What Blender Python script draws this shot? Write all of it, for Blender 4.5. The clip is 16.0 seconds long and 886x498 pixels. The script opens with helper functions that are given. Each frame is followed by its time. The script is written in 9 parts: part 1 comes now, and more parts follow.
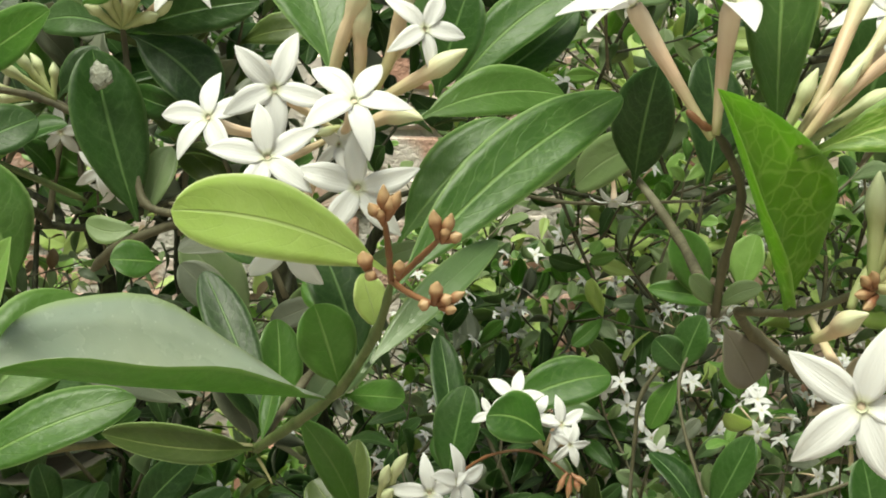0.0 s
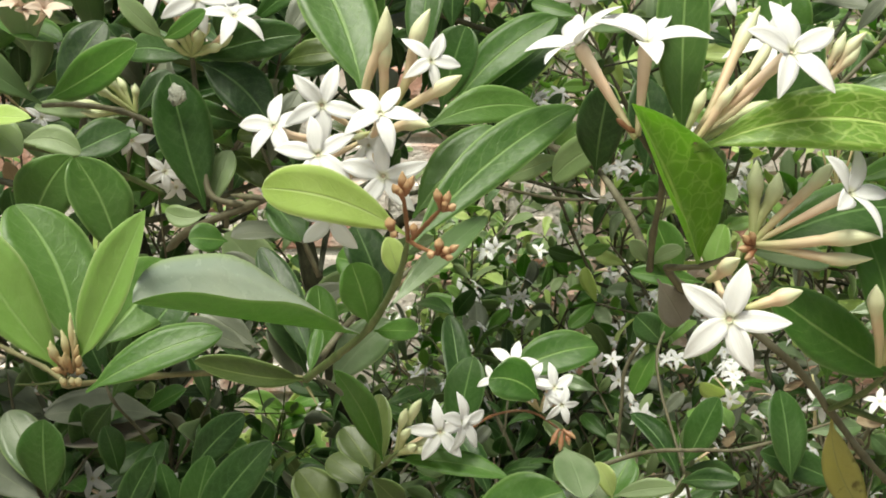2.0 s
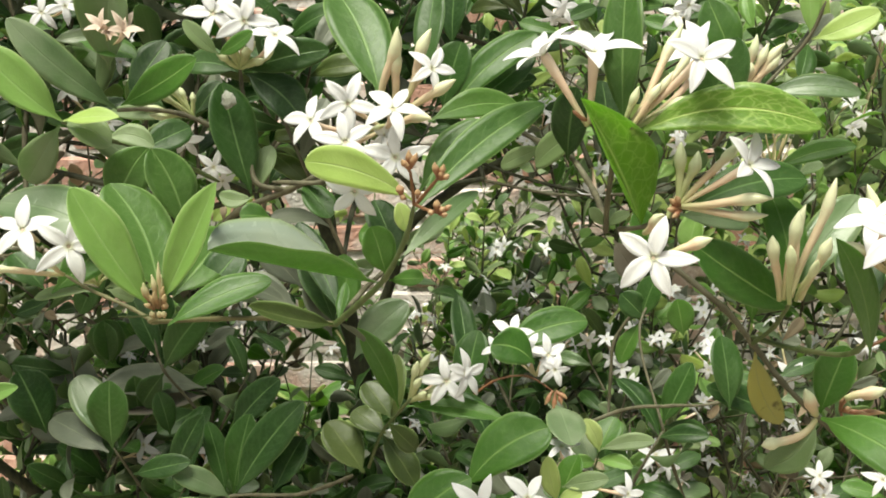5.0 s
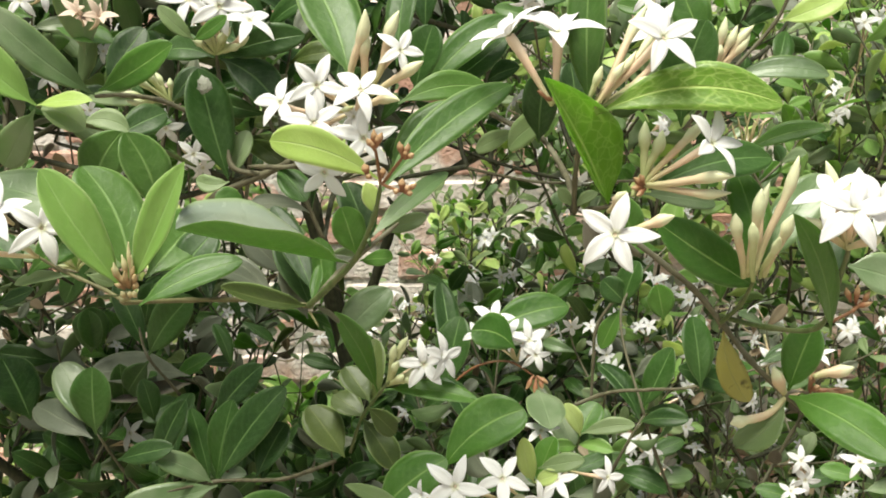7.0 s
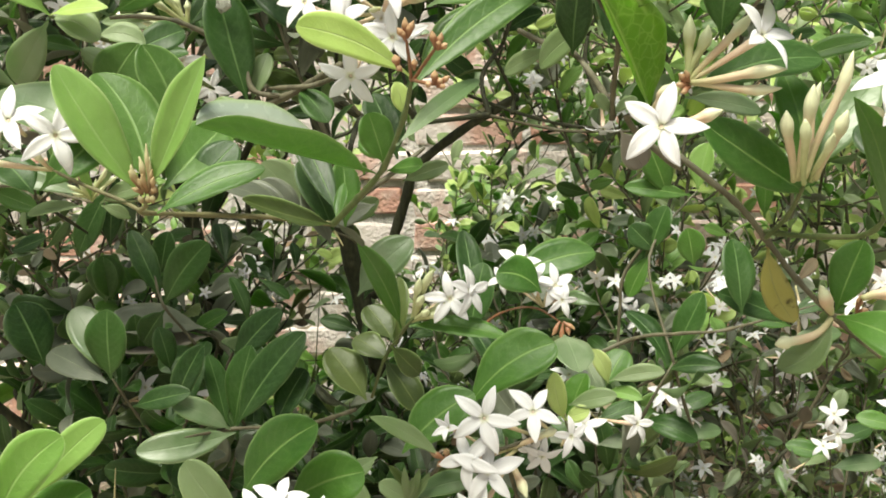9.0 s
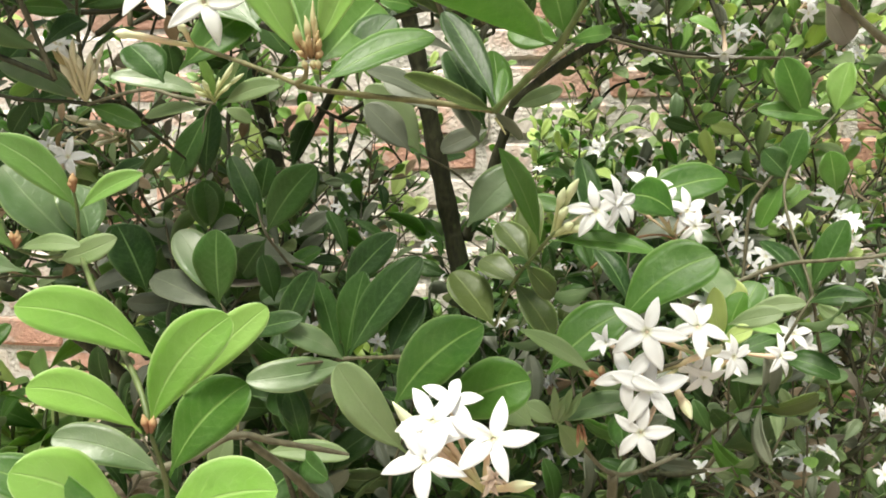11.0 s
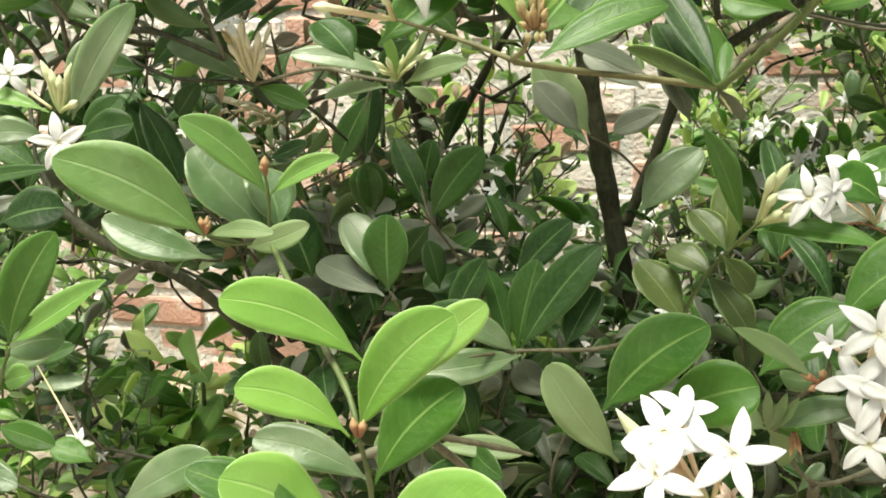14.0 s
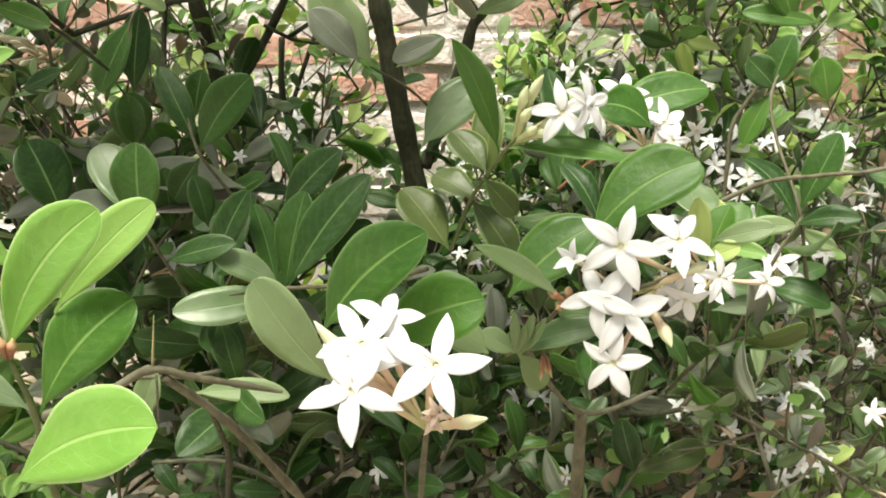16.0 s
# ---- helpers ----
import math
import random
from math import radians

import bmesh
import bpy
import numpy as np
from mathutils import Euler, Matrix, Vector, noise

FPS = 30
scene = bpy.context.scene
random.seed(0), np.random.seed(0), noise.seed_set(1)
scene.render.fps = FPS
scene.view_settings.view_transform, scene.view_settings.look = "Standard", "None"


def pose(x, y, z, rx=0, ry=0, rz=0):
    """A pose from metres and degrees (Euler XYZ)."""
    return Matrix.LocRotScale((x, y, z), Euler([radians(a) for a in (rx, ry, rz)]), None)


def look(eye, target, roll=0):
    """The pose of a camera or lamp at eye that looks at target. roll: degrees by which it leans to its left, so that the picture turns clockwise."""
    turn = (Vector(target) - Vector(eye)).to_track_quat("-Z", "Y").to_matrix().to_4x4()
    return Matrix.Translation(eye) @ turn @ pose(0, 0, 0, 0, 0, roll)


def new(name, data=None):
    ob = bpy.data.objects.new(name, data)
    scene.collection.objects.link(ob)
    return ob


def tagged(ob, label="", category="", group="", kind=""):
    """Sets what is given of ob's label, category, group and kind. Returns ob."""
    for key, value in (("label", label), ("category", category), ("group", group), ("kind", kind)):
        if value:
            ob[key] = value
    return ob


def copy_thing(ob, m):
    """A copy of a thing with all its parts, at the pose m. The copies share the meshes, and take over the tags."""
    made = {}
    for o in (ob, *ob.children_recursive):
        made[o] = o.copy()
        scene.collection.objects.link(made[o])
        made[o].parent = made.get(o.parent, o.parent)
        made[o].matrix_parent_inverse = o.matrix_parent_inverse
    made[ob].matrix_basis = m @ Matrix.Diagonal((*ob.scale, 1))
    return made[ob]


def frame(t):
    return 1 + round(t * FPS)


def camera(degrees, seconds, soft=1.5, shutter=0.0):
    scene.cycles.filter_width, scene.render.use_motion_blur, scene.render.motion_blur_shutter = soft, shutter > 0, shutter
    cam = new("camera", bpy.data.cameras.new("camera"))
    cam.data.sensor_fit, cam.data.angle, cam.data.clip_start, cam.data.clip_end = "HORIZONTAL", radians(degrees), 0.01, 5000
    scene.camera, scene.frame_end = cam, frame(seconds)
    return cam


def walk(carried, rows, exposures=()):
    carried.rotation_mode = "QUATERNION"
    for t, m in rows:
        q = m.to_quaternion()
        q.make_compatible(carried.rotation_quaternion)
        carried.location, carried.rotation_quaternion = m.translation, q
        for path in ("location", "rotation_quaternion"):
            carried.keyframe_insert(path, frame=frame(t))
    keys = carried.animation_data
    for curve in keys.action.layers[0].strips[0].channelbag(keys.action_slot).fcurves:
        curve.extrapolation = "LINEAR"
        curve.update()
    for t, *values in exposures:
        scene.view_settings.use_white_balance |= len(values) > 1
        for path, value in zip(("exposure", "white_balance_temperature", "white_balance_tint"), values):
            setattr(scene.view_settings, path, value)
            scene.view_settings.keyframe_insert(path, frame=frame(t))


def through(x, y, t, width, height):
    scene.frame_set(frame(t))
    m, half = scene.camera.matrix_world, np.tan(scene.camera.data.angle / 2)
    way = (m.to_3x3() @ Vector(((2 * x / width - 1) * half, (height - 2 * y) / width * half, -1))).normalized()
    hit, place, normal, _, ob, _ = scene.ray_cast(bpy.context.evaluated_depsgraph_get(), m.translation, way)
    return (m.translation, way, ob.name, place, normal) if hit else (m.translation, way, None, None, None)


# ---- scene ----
# ---------------------------------------------------------------- camera
cam = camera(44.9, 16.0, soft=1.85)
PATH = [
    (0, (0.012, 0.002, 0.911), (0.001, 1.961, 0.507), 0.4),
    (0.5, (0.022, -0.031, 0.917), (0.015, 1.927, 0.511), 0.4),
    (1, (0.017, -0.06, 0.917), (-0.001, 1.899, 0.516), 0.1),
    (1.5, (0.016, -0.088, 0.921), (-0.005, 1.872, 0.523), 0.0),
    (2, (0.018, -0.121, 0.921), (-0.021, 1.84, 0.531), -0.2),
    (2.5, (0.014, -0.153, 0.923), (-0.048, 1.809, 0.544), -0.4),
    (3, (0.014, -0.177, 0.924), (-0.069, 1.787, 0.555), -0.6),
    (3.5, (0.015, -0.195, 0.918), (-0.067, 1.769, 0.55), -0.7),
    (4, (0.019, -0.219, 0.919), (-0.062, 1.746, 0.554), -0.7),
    (6.5, (0.048, -0.27, 0.917), (-0.023, 1.697, 0.56), -0.9),
    (7, (0.049, -0.261, 0.911), (-0.027, 1.704, 0.544), -1.0),
    (7.5, (0.049, -0.245, 0.899), (-0.044, 1.716, 0.522), -1.0),
    (8, (0.048, -0.244, 0.891), (-0.048, 1.717, 0.513), -1.3),
    (8.2, (0.049, -0.244, 0.886), (-0.049, 1.718, 0.508), -1.3),
    (10.3, (-0.014, -0.217, 0.817), (-0.112, 1.741, 0.425), -0.7),
    (10.5, (-0.022, -0.208, 0.811), (-0.14, 1.748, 0.414), -0.9),
    (11, (-0.038, -0.202, 0.804), (-0.207, 1.747, 0.391), -1.1),
    (11.5, (-0.056, -0.195, 0.801), (-0.286, 1.746, 0.378), -1.2),
    (12, (-0.072, -0.187, 0.797), (-0.37, 1.743, 0.368), -1.3),
    (12.5, (-0.091, -0.192, 0.797), (-0.459, 1.726, 0.365), -1.5),
    (13, (-0.114, -0.189, 0.795), (-0.56, 1.712, 0.364), -1.8),
    (13.5, (-0.122, -0.181, 0.799), (-0.593, 1.714, 0.368), -1.8),
    (14, (-0.09, -0.164, 0.8), (-0.474, 1.748, 0.359), -1.9),
    (14.5, (-0.058, -0.147, 0.791), (-0.301, 1.784, 0.327), -1.4),
    (15, (-0.049, -0.141, 0.788), (-0.228, 1.794, 0.316), -1.1),
    (15.5, (-0.039, -0.131, 0.775), (-0.178, 1.804, 0.287), -0.8),
    (16, (-0.031, -0.118, 0.761), (-0.145, 1.814, 0.256), -0.9),
]

walk(cam, [(t, look(eye, target, roll)) for t, eye, target, roll in PATH], [(0.0, 0.45, 7100, -6), (1.5, 0.54, 7000, -1), (3.0, 0.61, 6950, 0), (8.0, 0.8, 6950, 2), (10.5, 1.0, 6900, 3), (12.5, 1.1, 6950, 2), (13.7, 1.1, 7050, -2), (14.7, 1.14, 6950, 2), (16.0, 1.18, 6950, 4)])

# ---------------------------------------------------------------- light: a bright overcast sky
world = bpy.data.worlds.new("world")
scene.world = world
world.use_nodes = True
wt = world.node_tree
sky = wt.nodes.new("ShaderNodeTexSky")
sky.sky_type, sky.sun_disc = "NISHITA", False
sky.sun_elevation, sky.sun_rotation = radians(71), radians(208)
sky.air_density, sky.dust_density, sky.ozone_density = 1.0, 3.0, 0.6
wt.nodes["Background"].inputs["Strength"].default_value = 0.074
cloud = wt.nodes.new("ShaderNodeHueSaturation")
cloud.inputs["Saturation"].default_value = 0.25
wt.links.new(sky.outputs["Color"], cloud.inputs["Color"])
wt.links.new(cloud.outputs["Color"], wt.nodes["Background"].inputs["Color"])
sun = new("sun", bpy.data.lights.new("sun", "SUN"))
sun.data.energy, sun.data.angle, sun.data.color = 4.5, radians(26), (1.0, 0.96, 0.9)
sun.matrix_world = look((-0.5, -0.65, 3.7), (0.0, 0.3, 0.6))

# ---------------------------------------------------------------- materials
MATS = {}


class Net:
    """A small helper to write node materials line by line."""

    def __init__(self, name):
        self.m = bpy.data.materials.new(name)
        self.m.use_nodes = True
        self.t = self.m.node_tree
        self.t.nodes.clear()
        MATS[name] = self.m

    def put(self, slot, value):
        if isinstance(value, bpy.types.NodeSocket):
            self.t.links.new(value, slot)
        elif isinstance(value, tuple) and len(value) == 3 and slot.type == "RGBA":
            slot.default_value = (*value, 1)
        else:
            slot.default_value = value

    def node(self, kind, sets=None, **ins):
        n = self.t.nodes.new("ShaderNode" + kind)
        sets = sets or {}
        if "operation" in sets:
            n.operation, n.use_clamp = sets["operation"], sets.get("use_clamp", False)
        if "data_type" in sets:
            n.data_type, n.blend_type = sets["data_type"], sets["blend_type"]
        if "feature" in sets:
            n.feature = sets["feature"]
        for k, v in ins.items():
            self.put(n.inputs[int(k[1:])] if k[0] == "i" and k[1:].isdigit() else n.inputs[k.replace("_", " ")], v)
        return n

    def math(self, op, a, b=0.0, clamp=False):
        return self.node("Math", {"operation": op, "use_clamp": clamp}, i0=a, i1=b).outputs[0]

    def mix(self, f, a, b, blend="MIX"):
        n = self.node("Mix", {"data_type": "RGBA", "blend_type": blend})
        self.put(n.inputs[0], f), self.put(n.inputs[6], a), self.put(n.inputs[7], b)
        return n.outputs[2]

    def ramp(self, f, lo, hi):
        n = self.node("MapRange", {"clamp": True}, i0=f, i1=lo, i2=hi)
        return n.outputs[0]

    def noise(self, scale, detail=3.0, vec=None, rough=0.55):
        n = self.node("TexNoise", None, Scale=scale, Detail=detail, Roughness=rough)
        if vec is not None:
            self.put(n.inputs["Vector"], vec)
        return n.outputs[0]

    def where(self):
        return self.node("NewGeometry").outputs["Position"]

    def bump(self, h, strength, dist):
        return self.node("Bump", None, Strength=strength, Distance=dist, Height=h).outputs[0]

    def done(self, shader):
        o = self.t.nodes.new("ShaderNodeOutputMaterial")
        self.t.links.new(shader, o.inputs["Surface"])
        return self.m


def leaf_material(name, dark, lit, vein, rough=0.42, through=0.38, glow=0.75, dust=0.1, rim=(0.30, 0.40, 0.16), net=1.0, ribs=0.75, spec=0.5, coat=0.0, cells=(8.0, 18.0), pores=0.0, blotch=0.0):
    """A leaf's skin: midrib, side veins and a fine net, blotches, a pale rim, dust."""
    n = Net(name)
    uv = n.node("UVMap").outputs[0]
    xyz = n.node("SeparateXYZ", None, Vector=uv)
    u, v = xyz.outputs[0], xyz.outputs[1]
    rnd = n.node("ObjectInfo").outputs["Random"]
    isl = n.node("NewGeometry").outputs["Random Per Island"]
    rnd = n.math("FRACT", n.math("ADD", rnd, n.math("MULTIPLY", isl, 3.7)))
    a = n.math("ABSOLUTE", n.math("SUBTRACT", u, 0.5))
    wide = n.math("ADD", n.math("MULTIPLY", n.math("SUBTRACT", 1.0, v), 0.014), 0.007)
    mid = n.math("SUBTRACT", 1.0, n.ramp(a, wide, n.math("ADD", wide, 0.02)))
    wob = n.noise(5.0, 2.0, uv)
    arc = n.math("POWER", n.math("MULTIPLY", a, 2.0), 1.4)
    lat = n.math("SUBTRACT", n.math("MULTIPLY", v, 9.0), n.math("MULTIPLY", arc, 2.3))
    lat = n.math("ADD", n.math("ADD", lat, n.math("MULTIPLY", wob, 1.1)), n.math("MULTIPLY", n.math("GREATER_THAN", u, 0.5), 0.45))
    tri = n.math("ABSOLUTE", n.math("SUBTRACT", n.math("FRACT", lat), 0.5))
    side = n.math("MULTIPLY", n.math("SUBTRACT", 1.0, n.ramp(tri, 0.015, 0.07)), n.ramp(a, 0.47, 0.36))
    bend = n.mix(0.10, uv, n.node("TexNoise", None, Vector=uv, Scale=5.0, Detail=2.0).outputs["Color"], "ADD")
    cell = n.node("Mapping", None, Vector=bend)
    cell.inputs["Scale"].default_value = (*cells, 1.0)
    vor = n.node("TexVoronoi", {"feature": "DISTANCE_TO_EDGE"}, Vector=cell.outputs[0], Scale=1.0).outputs[0]
    fine = n.math("MULTIPLY", n.math("SUBTRACT", 1.0, n.ramp(vor, 0.012, 0.06)), 0.20 * net ** 1.2)
    lines = n.math("MAXIMUM", n.math("MAXIMUM", mid, n.math("MULTIPLY", side, 0.20 * min(net, 2.0))), fine)
    pos = n.where()
    blot = n.noise(45.0, 4.0, pos)
    tone = n.math("ADD", n.math("MULTIPLY", n.math("SUBTRACT", blot, 0.5), 0.9), rnd, clamp=True)
    col = n.mix(tone, dark, lit)
    halo = n.math("SUBTRACT", 1.0, n.ramp(tri, 0.05, 0.30))
    mott = n.ramp(n.noise(170.0, 3.0, pos), 0.40, 0.66)
    col = n.mix(n.math("MULTIPLY", n.math("ADD", n.math("MULTIPLY", halo, 0.08), n.math("MULTIPLY", mott, 0.16)), ribs), col, n.mix(0.45, lit, vein))
    col = n.mix(n.math("MULTIPLY", lines, ribs), col, vein)
    col = n.mix(n.math("MULTIPLY", n.ramp(a, 0.455, 0.495), 0.7), col, rim)
    specks = n.ramp(n.noise(900.0, 2.0, pos), 0.66, 0.78)
    patch = n.ramp(n.noise(22.0, 3.0, pos), 0.42, 0.75)
    col = n.mix(n.math("MULTIPLY", n.math("ADD", n.math("MULTIPLY", patch, 0.8), n.math("MULTIPLY", specks, 0.7)), dust, clamp=True), col, (0.42, 0.44, 0.33))
    if pores:
        dots = n.node("TexVoronoi", {"feature": "F1"}, Vector=pos, Scale=520.0).outputs[0]
        keep = n.ramp(n.noise(300.0, 1.0, pos), 0.5, 0.6)
        col = n.mix(n.math("MULTIPLY", n.math("MULTIPLY", n.ramp(dots, 0.24, 0.10), keep), pores), col, (0.62, 0.66, 0.58))
    if blotch:
        col = n.mix(n.math("MULTIPLY", n.ramp(n.noise(110.0, 3.0, pos), 0.60, 0.66), blotch), col, (0.025, 0.016, 0.008))
    spots = n.ramp(n.noise(260.0, 2.0, pos), 0.74, 0.79)
    col = n.mix(n.math("MULTIPLY", spots, 0.2), col, (0.06, 0.04, 0.015))
    rib = n.math("ADD", mid, n.math("MULTIPLY", side, 0.12))
    h = n.math("SUBTRACT", n.math("ADD", n.math("MULTIPLY", n.noise(240.0, 4.0, pos), 0.40), n.math("MULTIPLY", n.noise(60.0, 1.0, pos), 0.8)), n.math("MULTIPLY", rib, 0.4))
    nor = n.bump(h, 0.5, 0.0016)
    ro = n.math("ADD", n.math("MULTIPLY", blot, 0.2), rough - 0.1)
    p = n.node("BsdfPrincipled", None, Base_Color=n.mix(1.0, col, (1.2, 1.2, 1.2), "MULTIPLY"), Roughness=ro, Normal=nor)
    p.inputs["Specular IOR Level"].default_value = spec
    p.inputs["Coat Weight"].default_value, p.inputs["Coat Roughness"].default_value = coat, 0.3
    top = max(lit)
    soak = tuple(glow * c / top for c in lit)
    tr = n.node("BsdfTranslucent", None, Color=n.mix(n.math("MULTIPLY", lines, 0.35), soak, tuple(0.6 * c for c in soak)), Normal=nor)
    return n.done(n.node("MixShader", None, i0=through, i1=p.outputs[0], i2=tr.outputs[0]).outputs[0])


UNDER = ((0.05, 0.085, 0.03), (0.085, 0.13, 0.048))
# Darkest green: part of the inner shrub's shade is put into its colour.
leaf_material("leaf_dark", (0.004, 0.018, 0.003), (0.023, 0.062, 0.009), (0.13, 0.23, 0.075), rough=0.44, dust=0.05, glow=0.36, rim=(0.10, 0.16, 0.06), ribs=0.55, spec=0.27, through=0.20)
leaf_material("leaf_mid", (0.017, 0.056, 0.006), (0.052, 0.124, 0.016), (0.20, 0.32, 0.09), rough=0.42, dust=0.06, glow=0.6, rim=(0.20, 0.29, 0.11), spec=0.36, ribs=0.6, through=0.34)
leaf_material("leaf_netted", (0.060, 0.132, 0.012), (0.110, 0.195, 0.026), (0.48, 0.60, 0.19), rough=0.40, dust=0.05, net=2.1, glow=0.92, spec=0.4, ribs=0.9, through=0.44, cells=(6.0, 10.0))
leaf_material("leaf_veined", (0.026, 0.068, 0.010), (0.056, 0.116, 0.020), (0.25, 0.38, 0.13), rough=0.44, dust=0.05, net=1.0, glow=0.7, rim=(0.24, 0.34, 0.13), spec=0.40, ribs=0.5, through=0.3, cells=(6.0, 11.0))
leaf_material("leaf_young", (0.088, 0.178, 0.036), (0.185, 0.295, 0.080), (0.31, 0.45, 0.17), rough=0.42, dust=0.08, rim=(0.40, 0.47, 0.24), net=0.95, glow=0.78, ribs=0.6)
leaf_material("leaf_fresh", (0.098, 0.200, 0.032), (0.190, 0.318, 0.072), (0.34, 0.48, 0.17), rough=0.44, dust=0.10, rim=(0.42, 0.50, 0.25), net=0.9, glow=0.85, ribs=0.55)
leaf_material("leaf_milky", (0.092, 0.170, 0.044), (0.155, 0.248, 0.082), (0.30, 0.42, 0.19), rough=0.44, dust=0.22, rim=(0.38, 0.46, 0.25), net=0.9, glow=0.75, ribs=0.55)
leaf_material("leaf_lime", (0.25, 0.35, 0.085), (0.41, 0.49, 0.20), (0.50, 0.58, 0.30), rough=0.45, dust=0.10, rim=(0.58, 0.62, 0.38), net=0.5, glow=0.95, ribs=0.45)
leaf_material("leaf_dusty", (0.065, 0.114, 0.046), (0.110, 0.168, 0.072), (0.18, 0.26, 0.13), rough=0.36, dust=0.5, net=0.6, glow=0.5, spec=0.6, ribs=0.6)
# Sky reflection painted in as a pale grey base, beside dust, pores and coat.
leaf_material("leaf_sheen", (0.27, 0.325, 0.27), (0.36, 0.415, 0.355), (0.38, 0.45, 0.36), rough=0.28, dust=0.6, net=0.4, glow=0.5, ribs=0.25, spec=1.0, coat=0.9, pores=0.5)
leaf_material("leaf_olive", (0.024, 0.042, 0.009), (0.054, 0.076, 0.018), (0.17, 0.21, 0.07), dust=0.06, glow=0.5, spec=0.4, through=0.26, ribs=0.55)
leaf_material("leaf_yellowing", (0.12, 0.125, 0.04), (0.28, 0.26, 0.065), (0.27, 0.27, 0.10), dust=0.15, rim=(0.13, 0.09, 0.04), glow=0.7, blotch=0.9)
leaf_material("leaf_pale", (0.105, 0.152, 0.062), (0.15, 0.208, 0.090), (0.23, 0.29, 0.15), rough=0.5, dust=0.25, net=0.7, glow=0.6, ribs=0.6)
leaf_material("leaf_under", *UNDER, (0.18, 0.24, 0.11), rough=0.6, dust=0.15, net=0.8, glow=0.65, ribs=0.6)
leaf_material("leaf_grey", (0.060, 0.072, 0.050), (0.105, 0.120, 0.085), (0.16, 0.18, 0.12), rough=0.5, dust=0.3, net=0.5, glow=0.4, ribs=0.6, rim=(0.18, 0.20, 0.13), through=0.25)
leaf_material("leaf_purple", (0.10, 0.085, 0.07), (0.16, 0.14, 0.115), (0.2, 0.18, 0.14), rough=0.6, dust=0.3, net=0.4, glow=0.4)
leaf_material("leaf_dead", (0.17, 0.11, 0.06), (0.36, 0.28, 0.19), (0.3, 0.22, 0.13), rough=0.75, dust=0.4, rim=(0.2, 0.14, 0.08), net=0.5, glow=0.4)


def petal_material(name, base, tip):
    n = Net(name)
    uv = n.node("UVMap").outputs[0]
    v = n.node("SeparateXYZ", None, Vector=uv).outputs[1]
    s = n.node("Mapping", None, Vector=uv)
    s.inputs["Scale"].default_value = (16.0, 1.5, 1.0)
    stripe = n.noise(1.0, 3.0, s.outputs[0])
    col = n.mix(n.ramp(v, 0.0, 0.12), base, tip)
    col = n.mix(n.math("MULTIPLY", n.ramp(n.noise(120.0, 3.0, n.where()), 0.55, 0.8), 0.10), col, (0.72, 0.70, 0.60))
    col = n.mix(n.math("MULTIPLY", stripe, 0.10), col, (0.66, 0.68, 0.66))
    nor = n.bump(stripe, 0.35, 0.0008)
    p = n.node("BsdfPrincipled", None, Base_Color=col, Roughness=0.55, Normal=nor)
    tr = n.node("BsdfTranslucent", None, Color=col, Normal=nor)
    return n.done(n.node("MixShader", None, i0=0.40, i1=p.outputs[0], i2=tr.outputs[0]).outputs[0])


petal_material("petal_white", (0.72, 0.73, 0.54), (0.83, 0.83, 0.84))
petal_material("petal_aged", (0.58, 0.38, 0.26), (0.78, 0.65, 0.55))


def tube_material(name, low, mid, top, rough=0.5):
    """Colour that runs from the base of a flower tube or bud to its tip."""
    n = Net(name)
    uv = n.node("UVMap").outputs[0]
    v = n.node("SeparateXYZ", None, Vector=uv).outputs[1]
    pos = n.where()
    v = n.math("ADD", v, n.math("MULTIPLY", n.math("SUBTRACT", n.noise(220.0, 2.0, pos), 0.5), 0.25))
    col = n.mix(n.ramp(v, 0.02, 0.45), low, mid)
    col = n.mix(n.ramp(v, 0.55, 0.78), col, top)
    rnd = n.node("ObjectInfo").outputs["Random"]
    col = n.mix(n.math("MULTIPLY", rnd, 0.35), col, n.mix(0.5, mid, top))
    s = n.node("Mapping", None, Vector=uv)
    s.inputs["Scale"].default_value = (14.0, 2.0, 1.0)
    nor = n.bump(n.noise(1.0, 2.0, s.outputs[0]), 0.3, 0.0006)
    return n.done(n.node("BsdfPrincipled", None, Base_Color=col, Roughness=rough, Normal=nor).outputs[0])


tube_material("tube_pink", (0.36, 0.37, 0.16), (0.60, 0.43, 0.31), (0.66, 0.54, 0.43))
tube_material("bud_cream", (0.31, 0.32, 0.13), (0.53, 0.39, 0.26), (0.55, 0.58, 0.38))
tube_material("bud_green", (0.22, 0.27, 0.09), (0.38, 0.40, 0.19), (0.54, 0.58, 0.36))
tube_material("bud_rust", (0.14, 0.052, 0.022), (0.23, 0.095, 0.045), (0.38, 0.25, 0.135))
tube_material("bud_brown", (0.20, 0.12, 0.05), (0.27, 0.20, 0.08), (0.36, 0.30, 0.15))
tube_material("bud_russet", (0.16, 0.080, 0.036), (0.26, 0.155, 0.075), (0.39, 0.30, 0.16), 0.75)
tube_material("bud_sandy", (0.21, 0.125, 0.060), (0.33, 0.26, 0.13), (0.46, 0.43, 0.25), 0.75)
tube_material("bud_straw", (0.34, 0.30, 0.16), (0.50, 0.44, 0.28), (0.66, 0.62, 0.48), 0.7)
# Darkens inward to near black: the hollow tube's shade is painted in.
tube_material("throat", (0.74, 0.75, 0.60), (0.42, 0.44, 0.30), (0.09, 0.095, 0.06))


